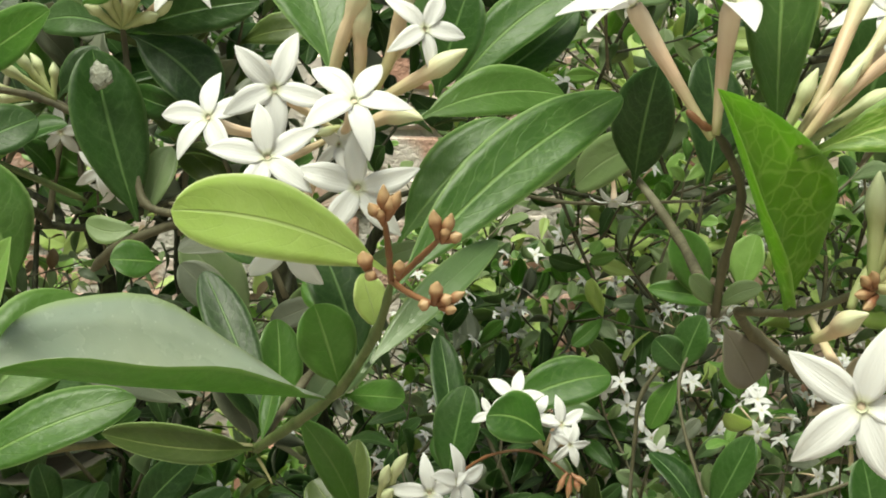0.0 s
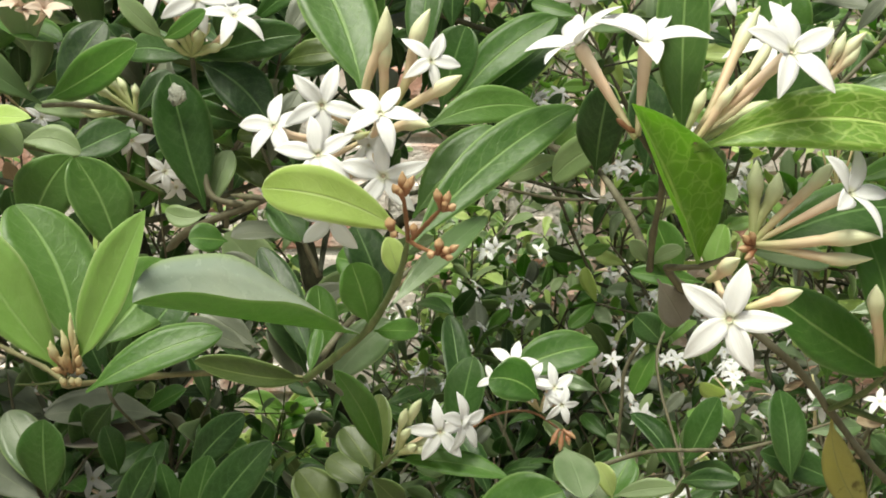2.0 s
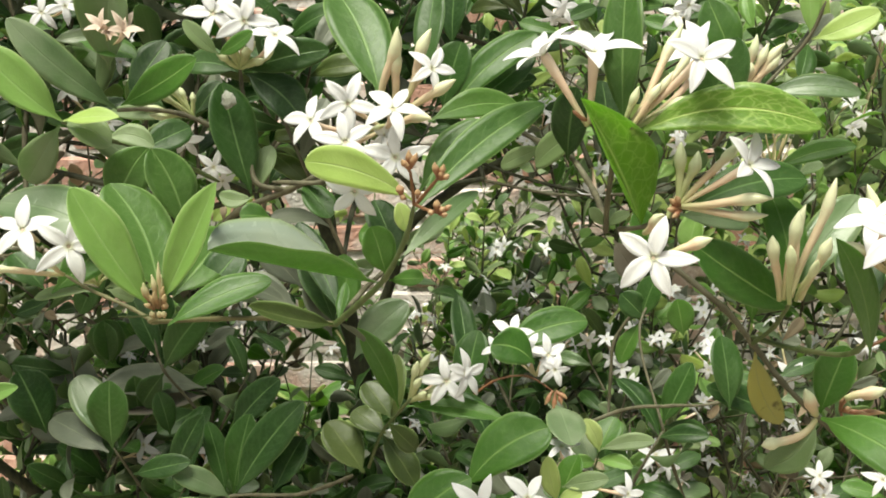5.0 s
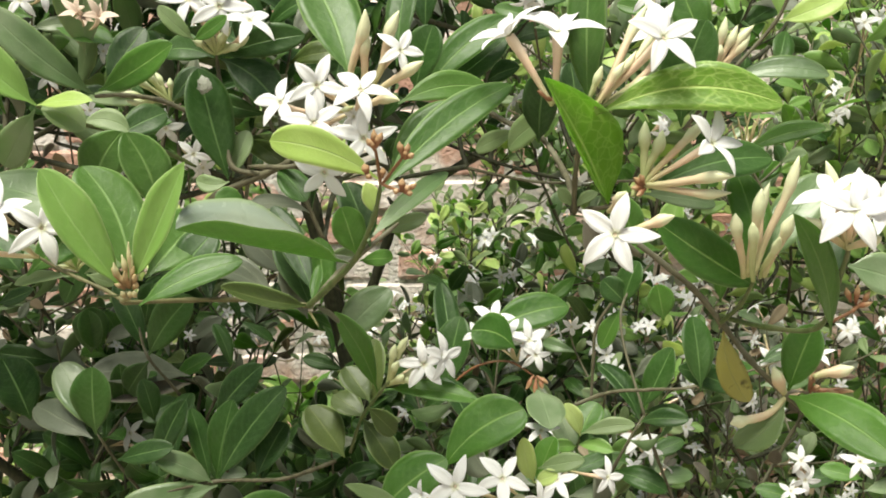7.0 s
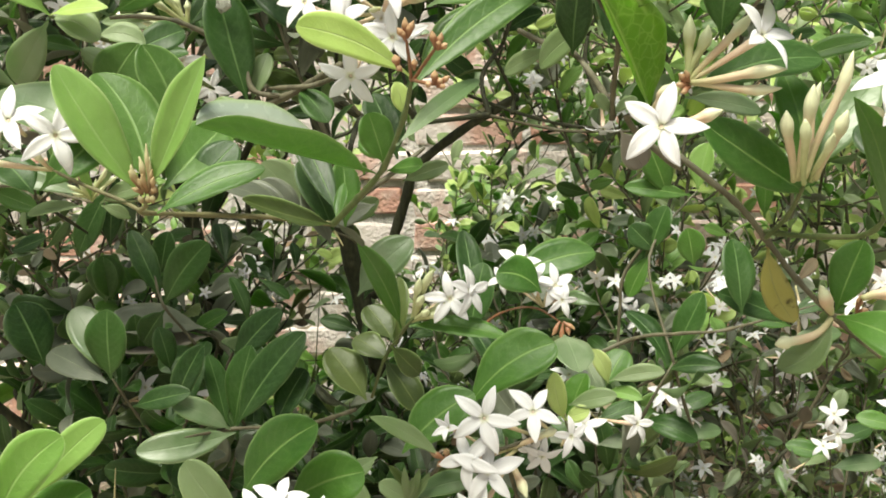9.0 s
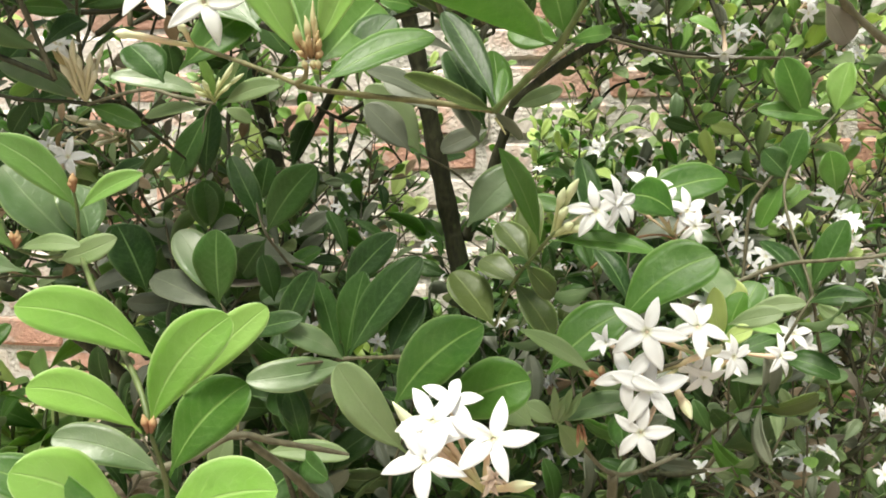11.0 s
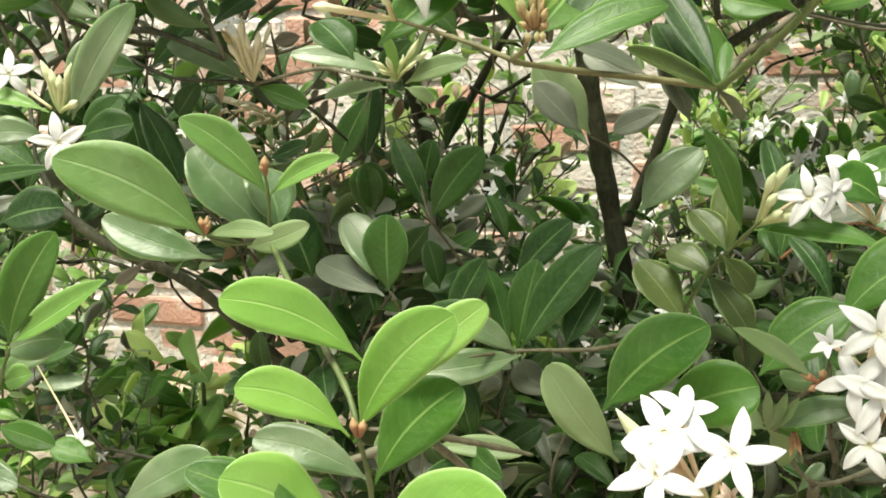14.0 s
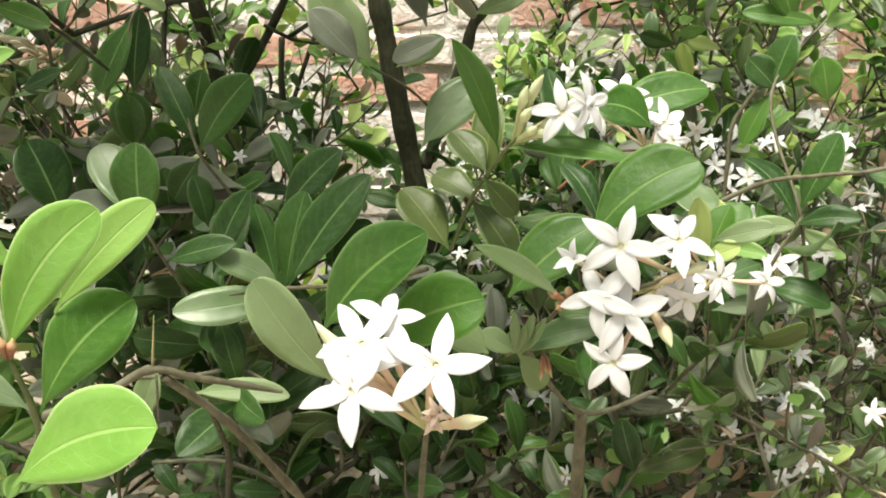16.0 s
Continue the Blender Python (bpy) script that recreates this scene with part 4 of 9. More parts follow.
leaf(young, (-0.1953, 0.3984, 0.8213), (-0.1741, 0.3984, 0.8640), 0.0297, (0.06, -1.00, -0.03), -0.0047, 0.04, "leaf_veined")
leaf(young, (-0.1538, 0.3984, 0.8114), (-0.1722, 0.3984, 0.8633), 0.0305, (0.61, -0.76, 0.22), 0.0029, 0.04, "leaf_veined")
leaf(young, (-0.1382, 0.2990, 0.7770), (-0.0848, 0.3180, 0.7978), 0.0195, (-0.04, -0.77, 0.64), -0.0020, 0.05, "leaf_mid")
leaf(young, (-0.1332, 0.3441, 0.7791), (-0.1102, 0.3604, 0.8074), 0.0250, (-0.01, -0.86, 0.51), 0.0000, 0.05, "leaf_dark")
leaf(young, (-0.0663, 0.4300, 0.7423), (-0.0902, 0.4500, 0.7872), 0.0228, (0.38, -0.75, 0.54), 0.0000, 0.05, "leaf_dark")
leaf(young, (-0.0593, 0.4300, 0.7458), (-0.0622, 0.4500, 0.7871), 0.0207, (0.47, -0.78, 0.41), 0.0000, 0.05, "leaf_mid")
bud(young, (-0.1414, 0.2861, 0.7896), (-0.1460, 0.2825, 0.8013), 0.00132, "bud_russet", head=0.60, bow=0.0002)
bud(young, (-0.1405, 0.2856, 0.7899), (-0.1437, 0.2802, 0.8045), 0.00160, "bud_sandy", head=0.51, bow=-0.0004)
bud(young, (-0.1397, 0.2877, 0.7892), (-0.1417, 0.2822, 0.7975), 0.00160, "bud_russet", head=0.57, bow=0.0002)
bud(young, (-0.1392, 0.2859, 0.7903), (-0.1402, 0.2828, 0.8083), 0.00163, "bud_sandy", head=0.58, bow=0.0004)
bud(young, (-0.1385, 0.2869, 0.7893), (-0.1384, 0.2804, 0.7997), 0.00156, "bud_russet", head=0.60, bow=-0.0003)
bud(young, (-0.1379, 0.2856, 0.7909), (-0.1365, 0.2839, 0.8148), 0.00137, "bud_sandy", head=0.63, bow=0.0006)
bud(young, (-0.1375, 0.2870, 0.7902), (-0.1355, 0.2841, 0.8078), 0.00133, "bud_sandy", head=0.65, bow=-0.0001)
bud(young, (-0.1370, 0.2876, 0.7896), (-0.1343, 0.2839, 0.8018), 0.00116, "bud_russet", head=0.48, bow=-0.0005)
bud(young, (-0.1365, 0.2876, 0.7892), (-0.1331, 0.2819, 0.7980), 0.00148, "bud_russet", head=0.53, bow=0.0000)
bud(young, (-0.1409, 0.2864, 0.7887), (-0.1447, 0.2816, 0.7926), 0.00145, "bud_russet", head=0.60, bow=0.0006)
bud(young, (-0.1367, 0.2870, 0.7887), (-0.1336, 0.2841, 0.7931), 0.00161, "bud_russet", head=0.70, bow=0.0003)
bud(young, (-0.1414, 0.2861, 0.7845), (-0.1417, 0.2828, 0.7886), 0.00149, "bud_sandy", head=0.80)
bud(young, (-0.1378, 0.2861, 0.7845), (-0.1376, 0.2828, 0.7886), 0.00149, "bud_sandy", head=0.80)
bud(young, (-0.1356, 0.2861, 0.7845), (-0.1352, 0.2828, 0.7886), 0.00149, "bud_sandy", head=0.80)
twig(young, [(-0.1435, 0.2899, 0.7850), (-0.1519, 0.2844, 0.7854), (-0.1580, 0.2790, 0.7870)], 0.0006, 0.0004, "twig_green", "stalk")

left_bloom = thing("flowering_sprig", (-0.2127, 0.3495, 0.7948), "sprig with two white star flowers in front of a dusty leaf", "shrub branch", "flowering branches")
twig(left_bloom, [(-0.1505, 0.3140, 0.7752), (-0.1643, 0.3220, 0.7804), (-0.1813, 0.3280, 0.7862), (-0.1961, 0.3360, 0.7904), (-0.2127, 0.3495, 0.7948)], 0.0012, 0.0010, "twig_olive", "stem")
flower(left_bloom, (-0.1984, 0.3235, 0.8160), (-0.2099, 0.3415, 0.8121), 0.0226, 22, (0.53, -0.83, 0.18))
flower(left_bloom, (-0.2282, 0.3333, 0.8242), (-0.2275, 0.3524, 0.8139), 0.0206, 0, (-0.03, -0.88, 0.47))
bud(left_bloom, (-0.2127, 0.3495, 0.7948), (-0.2478, 0.3300, 0.8023), 0.00281, "bud_cream", head=0.2)
bud(left_bloom, (-0.2127, 0.3495, 0.7948), (-0.2130, 0.3278, 0.8054), 0.00222, "bud_cream", head=0.2)
leaf(left_bloom, (-0.1787, 0.3550, 0.8012), (-0.2657, 0.3875, 0.8324), 0.0362, (-0.00, -0.70, 0.72), 0.0085, 0.05, "leaf_dusty", "el", "leaf_mid")
leaf(left_bloom, (-0.2233, 0.3550, 0.7824), (-0.1816, 0.3767, 0.8195), 0.0268, (0.14, -0.91, 0.38), 0.0000, 0.05, "leaf_mid")
leaf(left_bloom, (-0.2511, 0.4092, 0.7729), (-0.2743, 0.4201, 0.7943), 0.0267, (0.37, -0.61, 0.70), 0.0000, 0.05, "leaf_dark")

upper_left = thing("leafy_twig", (-0.2226, 0.3880, 0.8811), "twig with a long pale leaf and a yellow-green leaf", "shrub branch", "leafy twigs")
twig(upper_left, [(-0.2226, 0.3880, 0.8811), (-0.2045, 0.4100, 0.8689), (-0.1814, 0.4500, 0.8550), (-0.1515, 0.4800, 0.8330)], 0.00118, 0.00172, "twig_green", "stem")
leaf(upper_left, (-0.2225, 0.3880, 0.8814), (-0.2616, 0.3700, 0.9257), 0.0282, (0.66, -0.69, 0.30), -0.0036, 0.04, "leaf_young", "el", "leaf_young")
leaf(upper_left, (-0.2222, 0.3880, 0.8814), (-0.1829, 0.3750, 0.8843), 0.0130, (-0.27, -0.64, 0.72), 0.0000, 0.05, "leaf_lime", "na", "leaf_lime")
leaf(upper_left, (-0.2231, 0.3900, 0.8801), (-0.1926, 0.3850, 0.8666), 0.0193, (0.07, -0.87, 0.49), -0.0031, 0.05, "leaf_pale", "el", "leaf_pale")
leaf(upper_left, (-0.2286, 0.4000, 0.8782), (-0.2605, 0.4200, 0.8414), 0.0231, (-0.14, -0.92, -0.38), 0.0000, 0.05, "leaf_dusty", "el", "leaf_mid")
leaf(upper_left, (-0.2082, 0.4200, 0.8681), (-0.1769, 0.4200, 0.8632), 0.0157, (0.07, -0.89, 0.46), -0.0046, 0.05, "leaf_pale", "el", "leaf_pale")
leaf(upper_left, (-0.1919, 0.4400, 0.8588), (-0.1640, 0.4600, 0.8723), 0.0226, (0.32, -0.80, 0.51), 0.0000, 0.05, "leaf_dark")

top_left = thing("leafy_twig", (-0.2264, 0.5000, 0.8821), "shaded twig with long dark leaves and a spent pinkish flower", "shrub branch", "leafy twigs")
twig(top_left, [(-0.2264, 0.5000, 0.8821), (-0.2058, 0.5000, 0.8826), (-0.1800, 0.5000, 0.8787), (-0.1546, 0.5000, 0.8675)], 0.00133, 0.00187, "twig_brown", "stem")
leaf(top_left, (-0.2260, 0.5000, 0.8828), (-0.2875, 0.4700, 0.9455), 0.0270, (0.60, -0.77, 0.22), -0.0057, 0.05, "leaf_dusty", "el", "leaf_mid")
leaf(top_left, (-0.2235, 0.5000, 0.8857), (-0.1630, 0.4800, 0.9176), 0.0258, (-0.41, -0.89, 0.21), 0.0036, 0.05, "leaf_mid")
leaf(top_left, (-0.2217, 0.5100, 0.8896), (-0.1969, 0.5300, 0.9298), 0.0248, (0.10, -0.91, 0.40), 0.0000, 0.05, "leaf_dark")
leaf(top_left, (-0.2230, 0.4800, 0.9103), (-0.2115, 0.4600, 0.9723), 0.0400, (-0.08, -0.95, 0.20), 0.0000, 0.05, "leaf_dusty", "ob", "leaf_mid", 0.5)
leaf(top_left, (-0.2469, 0.4900, 0.9299), (-0.2012, 0.4700, 0.9188), 0.0200, (-0.06, -0.59, 0.81), 0.0000, 0.05, "leaf_mid")
flower(top_left, (-0.2171, 0.4550, 0.9374), (-0.2214, 0.4729, 0.9301), 0.0135, 10, (-0.30, -0.80, 0.62), shut=52, aged=True)
flower(top_left, (-0.2134, 0.4520, 0.9356), (-0.2247, 0.4685, 0.9361), 0.0088, 46, (0.57, -0.82, -0.02), shut=64, aged=True)
flower(top_left, (-0.2039, 0.4550, 0.9349), (-0.2157, 0.4698, 0.9275), 0.0150, 40, (0.40, -0.70, 0.60), shut=48, aged=True)
leaf(top_left, (-0.1819, 0.5200, 0.8757), (-0.2392, 0.5200, 0.8800), 0.0121, (0.03, -0.91, 0.41), 0.0000, 0.05, "leaf_pale", "el", "leaf_pale")

top_bloom = thing("flowering_sprig", (-0.1387, 0.5040, 0.9101), "shaded sprig with white stars above a fan of green buds", "shrub branch", "flowering branches")
twig(top_bloom, [(-0.1387, 0.5040, 0.9101), (-0.1378, 0.5050, 0.8926), (-0.1305, 0.4900, 0.8608), (-0.1260, 0.4800, 0.8328), (-0.1018, 0.4750, 0.8278)], 0.00133, 0.00203, "twig_brown", "stem")
flower(top_bloom, (-0.1525, 0.4900, 0.9479), (-0.1387, 0.5040, 0.9101), 0.0220, -20, (-0.10, -0.95, 0.30))
flower(top_bloom, (-0.1291, 0.4800, 0.9420), (-0.1387, 0.5040, 0.9101), 0.0217, 20, (0.21, -0.97, 0.14))
flower(top_bloom, (-0.1084, 0.4800, 0.9322), (-0.1387, 0.5040, 0.9101), 0.0203, -5, (0.36, -0.62, 0.69))
bud(top_bloom, (-0.1387, 0.5040, 0.9101), (-0.1514, 0.4900, 0.9199), 0.00286, "bud_green", head=0.4)
bud(top_bloom, (-0.1387, 0.5040, 0.9101), (-0.1439, 0.4900, 0.9251), 0.00286, "bud_green", head=0.4)
bud(top_bloom, (-0.1387, 0.5040, 0.9101), (-0.1295, 0.4900, 0.9249), 0.00286, "bud_green", head=0.4)
bud(top_bloom, (-0.1387, 0.5040, 0.9101), (-0.1240, 0.4900, 0.9284), 0.00285, "bud_green", head=0.4)
bud(top_bloom, (-0.1387, 0.5040, 0.9101), (-0.1117, 0.4900, 0.9219), 0.00286, "bud_green", head=0.4)
bud(top_bloom, (-0.1387, 0.5040, 0.9101), (-0.1180, 0.4900, 0.9160), 0.00286, "bud_green", head=0.4)
bud(top_bloom, (-0.1387, 0.5040, 0.9101), (-0.1400, 0.4900, 0.9321), 0.00285, "bud_green", head=0.4)
leaf(top_bloom, (-0.1361, 0.5000, 0.9079), (-0.0746, 0.5000, 0.9222), 0.0228, (-0.03, -0.99, 0.14), -0.0022, 0.05, "leaf_dark")
leaf(top_bloom, (-0.1350, 0.5000, 0.9072), (-0.0936, 0.4900, 0.8734), 0.0305, (0.20, -0.84, 0.50), -0.0044, 0.05, "leaf_dark")
leaf(top_bloom, (-0.1420, 0.5100, 0.9078), (-0.1817, 0.5200, 0.9129), 0.0223, (-0.17, -0.88, 0.44), 0.0037, 0.05, "leaf_dark")
leaf(top_bloom, (-0.1448, 0.4700, 0.9199), (-0.1653, 0.4600, 0.9419), 0.0135, (0.63, -0.73, 0.26), -0.0021, 0.05, "leaf_pale", "el", "leaf_pale")
leaf(top_bloom, (-0.1455, 0.4700, 0.9199), (-0.1193, 0.4600, 0.9346), 0.0119, (-0.44, -0.88, 0.19), 0.0021, 0.05, "leaf_mid")
leaf(top_bloom, (-0.1293, 0.4800, 0.8237), (-0.1487, 0.4900, 0.9005), 0.0343, (0.54, -0.81, 0.24), -0.0022, 0.04, "leaf_dark")
leaf(top_bloom, (-0.1274, 0.4850, 0.8248), (-0.1180, 0.5000, 0.8561), 0.0165, (-0.09, -0.89, 0.45), 0.0000, 0.05, "leaf_pale", "el", "leaf_pale")
leaf(top_bloom, (-0.1262, 0.4700, 0.8233), (-0.1495, 0.4700, 0.8252), 0.0129, (0.04, -0.87, 0.48), -0.0036, 0.05, "leaf_pale", "el", "leaf_pale")
twig(top_bloom, [(-0.0583, 0.4300, 0.8487), (-0.0831, 0.4600, 0.8368), (-0.1018, 0.4750, 0.8278), (-0.1390, 0.4850, 0.8120), (-0.1581, 0.5000, 0.7965)], 0.00222, 0.00265, "twig_brown", "branch")

low_a = thing("flowering_sprig", (-0.0324, 0.5300, 0.6506), "low sprig with a pair of small white stars and green buds", "shrub branch", "flowering branches")
twig(low_a, [(-0.0688, 0.6200, 0.5678), (-0.0531, 0.5800, 0.6128), (-0.0324, 0.5300, 0.6506), (-0.0234, 0.5200, 0.6633)], 0.00148, 0.00109, "twig_green", "stem")
flower(low_a, (0.0032, 0.5120, 0.6789), (-0.0261, 0.5250, 0.6585), 0.0212, -8, (0.06, -0.96, 0.29))
flower(low_a, (0.0176, 0.5150, 0.6836), (-0.0261, 0.5250, 0.6585), 0.0204, 10, (0.73, -0.62, 0.28))
bud(low_a, (-0.0261, 0.5250, 0.6585), (-0.0081, 0.5100, 0.7010), 0.00315, "bud_green", head=0.35)
bud(low_a, (-0.0261, 0.5250, 0.6585), (-0.0153, 0.5100, 0.6818), 0.00317, "bud_green", head=0.35)
bud(low_a, (-0.0261, 0.5250, 0.6585), (-0.0001, 0.5100, 0.6764), 0.00317, "bud_green", head=0.35)
bud(low_a, (-0.0261, 0.5250, 0.6585), (-0.0117, 0.5100, 0.6708), 0.00318, "bud_green", head=0.35)
bud(low_a, (-0.0261, 0.5250, 0.6585), (-0.0033, 0.5100, 0.6694), 0.00318, "bud_green", head=0.35)
bud(low_a, (-0.0261, 0.5250, 0.6585), (-0.0175, 0.5100, 0.6949), 0.00316, "bud_green", head=0.35)
leaf(low_a, (-0.0279, 0.5200, 0.6566), (0.0461, 0.5100, 0.6497), 0.0188, (-0.00, -0.59, 0.81), -0.0034, 0.03, "leaf_mid", "na")
leaf(low_a, (-0.0342, 0.5300, 0.6515), (-0.0608, 0.5000, 0.7229), 0.0216, (0.75, -0.66, -0.00), 0.0026, 0.03, "leaf_mid", "na")
leaf(low_a, (-0.0447, 0.5500, 0.6328), (-0.0237, 0.5600, 0.6064), 0.0184, (0.53, -0.84, 0.10), 0.0000, 0.05, "leaf_olive")
leaf(low_a, (-0.0423, 0.5500, 0.6366), (-0.0643, 0.5700, 0.6595), 0.0249, (0.19, -0.64, 0.74), 0.0000, 0.05, "leaf_olive")
leaf(low_a, (-0.0413, 0.5600, 0.6294), (-0.0395, 0.5800, 0.6802), 0.0228, (-0.28, -0.89, 0.36), 0.0000, 0.05, "leaf_olive")
leaf(low_a, (-0.0531, 0.5800, 0.6128), (-0.0244, 0.5600, 0.5765), 0.0254, (0.31, -0.71, 0.63), 0.0000, 0.05, "leaf_olive")
leaf(low_a, (-0.0494, 0.5800, 0.6128), (-0.0788, 0.6000, 0.6258), 0.0236, (-0.05, -0.60, 0.80), 0.0000, 0.05, "leaf_olive")
leaf(low_a, (-0.0684, 0.5800, 0.5784), (-0.1008, 0.6000, 0.6159), 0.0332, (0.32, -0.69, 0.65), 0.0000, 0.05, "leaf_olive")

low_b = thing("flowering_sprig", (0.0394, 0.7000, 0.6249), "low twig with small white flowers and reddish seedheads", "shrub branch", "flowering branches")
twig(low_b, [(0.0120, 0.7200, 0.5911), (0.0393, 0.7100, 0.6164), (0.0709, 0.7000, 0.6246), (0.0966, 0.6900, 0.6113)], 0.00118, 0.00094, "twig_rust", "stem")
flower(low_b, (0.0565, 0.6850, 0.6686), (0.0788, 0.7000, 0.6246), 0.0215, 10, (-0.09, -0.77, 0.63))
flower(low_b, (0.0708, 0.6900, 0.6544), (0.0788, 0.7000, 0.6246), 0.0186, 30, (-0.02, -0.71, 0.71))
flower(low_b, (0.0896, 0.6950, 0.6465), (0.0788, 0.7000, 0.6246), 0.0218, 0, (0.38, -0.83, 0.41))
flower(low_b, (0.0956, 0.6900, 0.6339), (0.0788, 0.7000, 0.6246), 0.0166, 20, (0.29, -0.95, 0.09))
flower(low_b, (0.0424, 0.7000, 0.6520), (0.0788, 0.7000, 0.6246), 0.0157, 20, (-0.49, -0.78, 0.39))
leaf(low_b, (0.0762, 0.6650, 0.6466), (0.0372, 0.6600, 0.6654), 0.0362, (0.34, -0.80, 0.49), 0.0060, 0.05, "leaf_mid", "ro")
leaf(low_b, (0.0502, 0.7200, 0.6465), (0.1293, 0.7400, 0.6673), 0.0376, (0.03, -0.78, 0.63), -0.0043, 0.05, "leaf_mid")
leaf(low_b, (0.0120, 0.7200, 0.5911), (0.0260, 0.7400, 0.6581), 0.0357, (-0.34, -0.88, 0.33), 0.0000, 0.05, "leaf_dark")
leaf(low_b, (0.0174, 0.7200, 0.5967), (0.0051, 0.8000, 0.6785), 0.0278, (0.35, -0.64, 0.68), 0.0000, 0.05, "leaf_dark")
bud(low_b, (0.0937, 0.6850, 0.6155), (0.0858, 0.6800, 0.6037), 0.00232, "bud_rust", head=0.7)
bud(low_b, (0.0963, 0.6850, 0.6139), (0.0935, 0.6800, 0.5983), 0.00232, "bud_rust", head=0.7)
bud(low_b, (0.0989, 0.6850, 0.6139), (0.1012, 0.6800, 0.6036), 0.00232, "bud_rust", head=0.7)
bud(low_b, (0.0963, 0.6850, 0.6155), (0.1063, 0.6800, 0.6090), 0.00232, "bud_rust", head=0.7)
leaf(low_b, (0.0951, 0.6600, 0.6102), (0.1039, 0.6000, 0.5950), 0.0343, (0.08, -0.23, 0.97), 0.0000, 0.05, "leaf_dusty", "el", "leaf_mid")

bloom = thing("flowering_sprig", (-0.0601, 0.3000, 0.5758), "low sprig crowned by a dense cluster of large white stars", "shrub branch", "flowering branches")
twig(bloom, [(-0.0732, 0.3600, 0.4907), (-0.0677, 0.3200, 0.5417), (-0.0629, 0.2900, 0.5779)], 0.00148, 0.00125, "twig_brown", "stem")
flower(bloom, (-0.0876, 0.2520, 0.6101), (-0.0629, 0.2900, 0.5779), 0.0209, 36, (-0.05, -0.95, 0.31))
flower(bloom, (-0.0846, 0.2620, 0.6246), (-0.0629, 0.2900, 0.5779), 0.0189, 36, (-0.06, -0.86, 0.51))
flower(bloom, (-0.0758, 0.2720, 0.6307), (-0.0629, 0.2900, 0.5779), 0.0167, 10, (0.08, -0.64, 0.76))
flower(bloom, (-0.0566, 0.2580, 0.6178), (-0.0629, 0.2900, 0.5779), 0.0204, 17, (0.14, -0.92, 0.37))
flower(bloom, (-0.0880, 0.2680, 0.6115), (-0.0629, 0.2900, 0.5779), 0.0178, 0, (-0.22, -0.77, 0.59))
bud(bloom, (-0.0629, 0.2900, 0.5779), (-0.0374, 0.2600, 0.5956), 0.00297, "bud_cream", head=0.5)
bud(bloom, (-0.0629, 0.2900, 0.5779), (-0.1048, 0.2750, 0.6293), 0.00334, "bud_cream", head=0.4)
flower(bloom, (-0.0589, 0.2700, 0.5923), (-0.0613, 0.2897, 0.5944), 0.0081, 0, (0.12, -0.99, -0.11), shut=52, aged=True)
flower(bloom, (-0.0560, 0.2680, 0.5944), (-0.0487, 0.2833, 0.5837), 0.0071, 40, (-0.36, -0.76, 0.53), shut=40, aged=True)
leaf(bloom, (-0.1133, 0.3400, 0.6025), (-0.0640, 0.3250, 0.6527), 0.0336, (-0.53, -0.81, 0.27), -0.0046, 0.04, "leaf_mid")
leaf(bloom, (-0.0886, 0.3450, 0.5952), (-0.0400, 0.3350, 0.6201), 0.0329, (-0.36, -0.86, 0.36), -0.0029, 0.04, "leaf_mid", "ob")
leaf(bloom, (-0.1051, 0.3250, 0.5825), (-0.1383, 0.3150, 0.6338), 0.0230, (0.46, -0.88, 0.12), -0.0023, 0.04, "leaf_pale", "ob", "leaf_pale")
leaf(bloom, (-0.0385, 0.3600, 0.5849), (-0.0594, 0.3600, 0.6001), 0.0180, (0.36, -0.79, 0.49), 0.0000, 0.05, "leaf_pale", "el", "leaf_pale")
leaf(bloom, (-0.0399, 0.4000, 0.6030), (-0.0620, 0.3800, 0.5928), 0.0134, (0.16, -0.58, 0.80), 0.0000, 0.05, "leaf_pale", "el", "leaf_pale")
twig(bloom, [(-0.0629, 0.2900, 0.5779), (-0.0795, 0.3300, 0.5799), (-0.1037, 0.3500, 0.5801)], 0.00104, 0.00094, "twig_brown", "stem")

bloom_right = thing("flowering_sprig", (0.0041, 0.4300, 0.5890), "sprig with many white stars on blush-pink tubes", "shrub branch", "flowering branches")
twig(bloom_right, [(-0.0300, 0.5000, 0.5326), (-0.0087, 0.4600, 0.5656), (0.0041, 0.4300, 0.5890), (0.0358, 0.4300, 0.5951), (0.0718, 0.4400, 0.6052)], 0.00148, 0.00109, "twig_brown", "stem")
flower(bloom_right, (0.0282, 0.4140, 0.6235), (0.0594, 0.4400, 0.6021), 0.0229, 20, (-0.15, -0.92, 0.36))
flower(bloom_right, (0.0180, 0.4120, 0.5966), (0.0430, 0.4350, 0.5936), 0.0218, -36, (-0.39, -0.84, 0.39))
flower(bloom_right, (0.0304, 0.4100, 0.5896), (0.0494, 0.4350, 0.5938), 0.0236, -3, (-0.07, -0.91, 0.40))
flower(bloom_right, (0.0249, 0.4050, 0.5639), (0.0435, 0.4350, 0.5832), 0.0198, 8, (-0.24, -0.96, 0.11))
flower(bloom_right, (0.0601, 0.4300, 0.6222), (0.0719, 0.4400, 0.6048), 0.0207, -35, (0.07, -0.82, 0.57))
flower(bloom_right, (0.0665, 0.4400, 0.5874), (0.0719, 0.4400, 0.6048), 0.0153, 10, (0.18, -0.97, -0.15))
flower(bloom_right, (0.0599, 0.4400, 0.5924), (0.0719, 0.4400, 0.6048), 0.0133, 40, (-0.35, -0.91, -0.22))
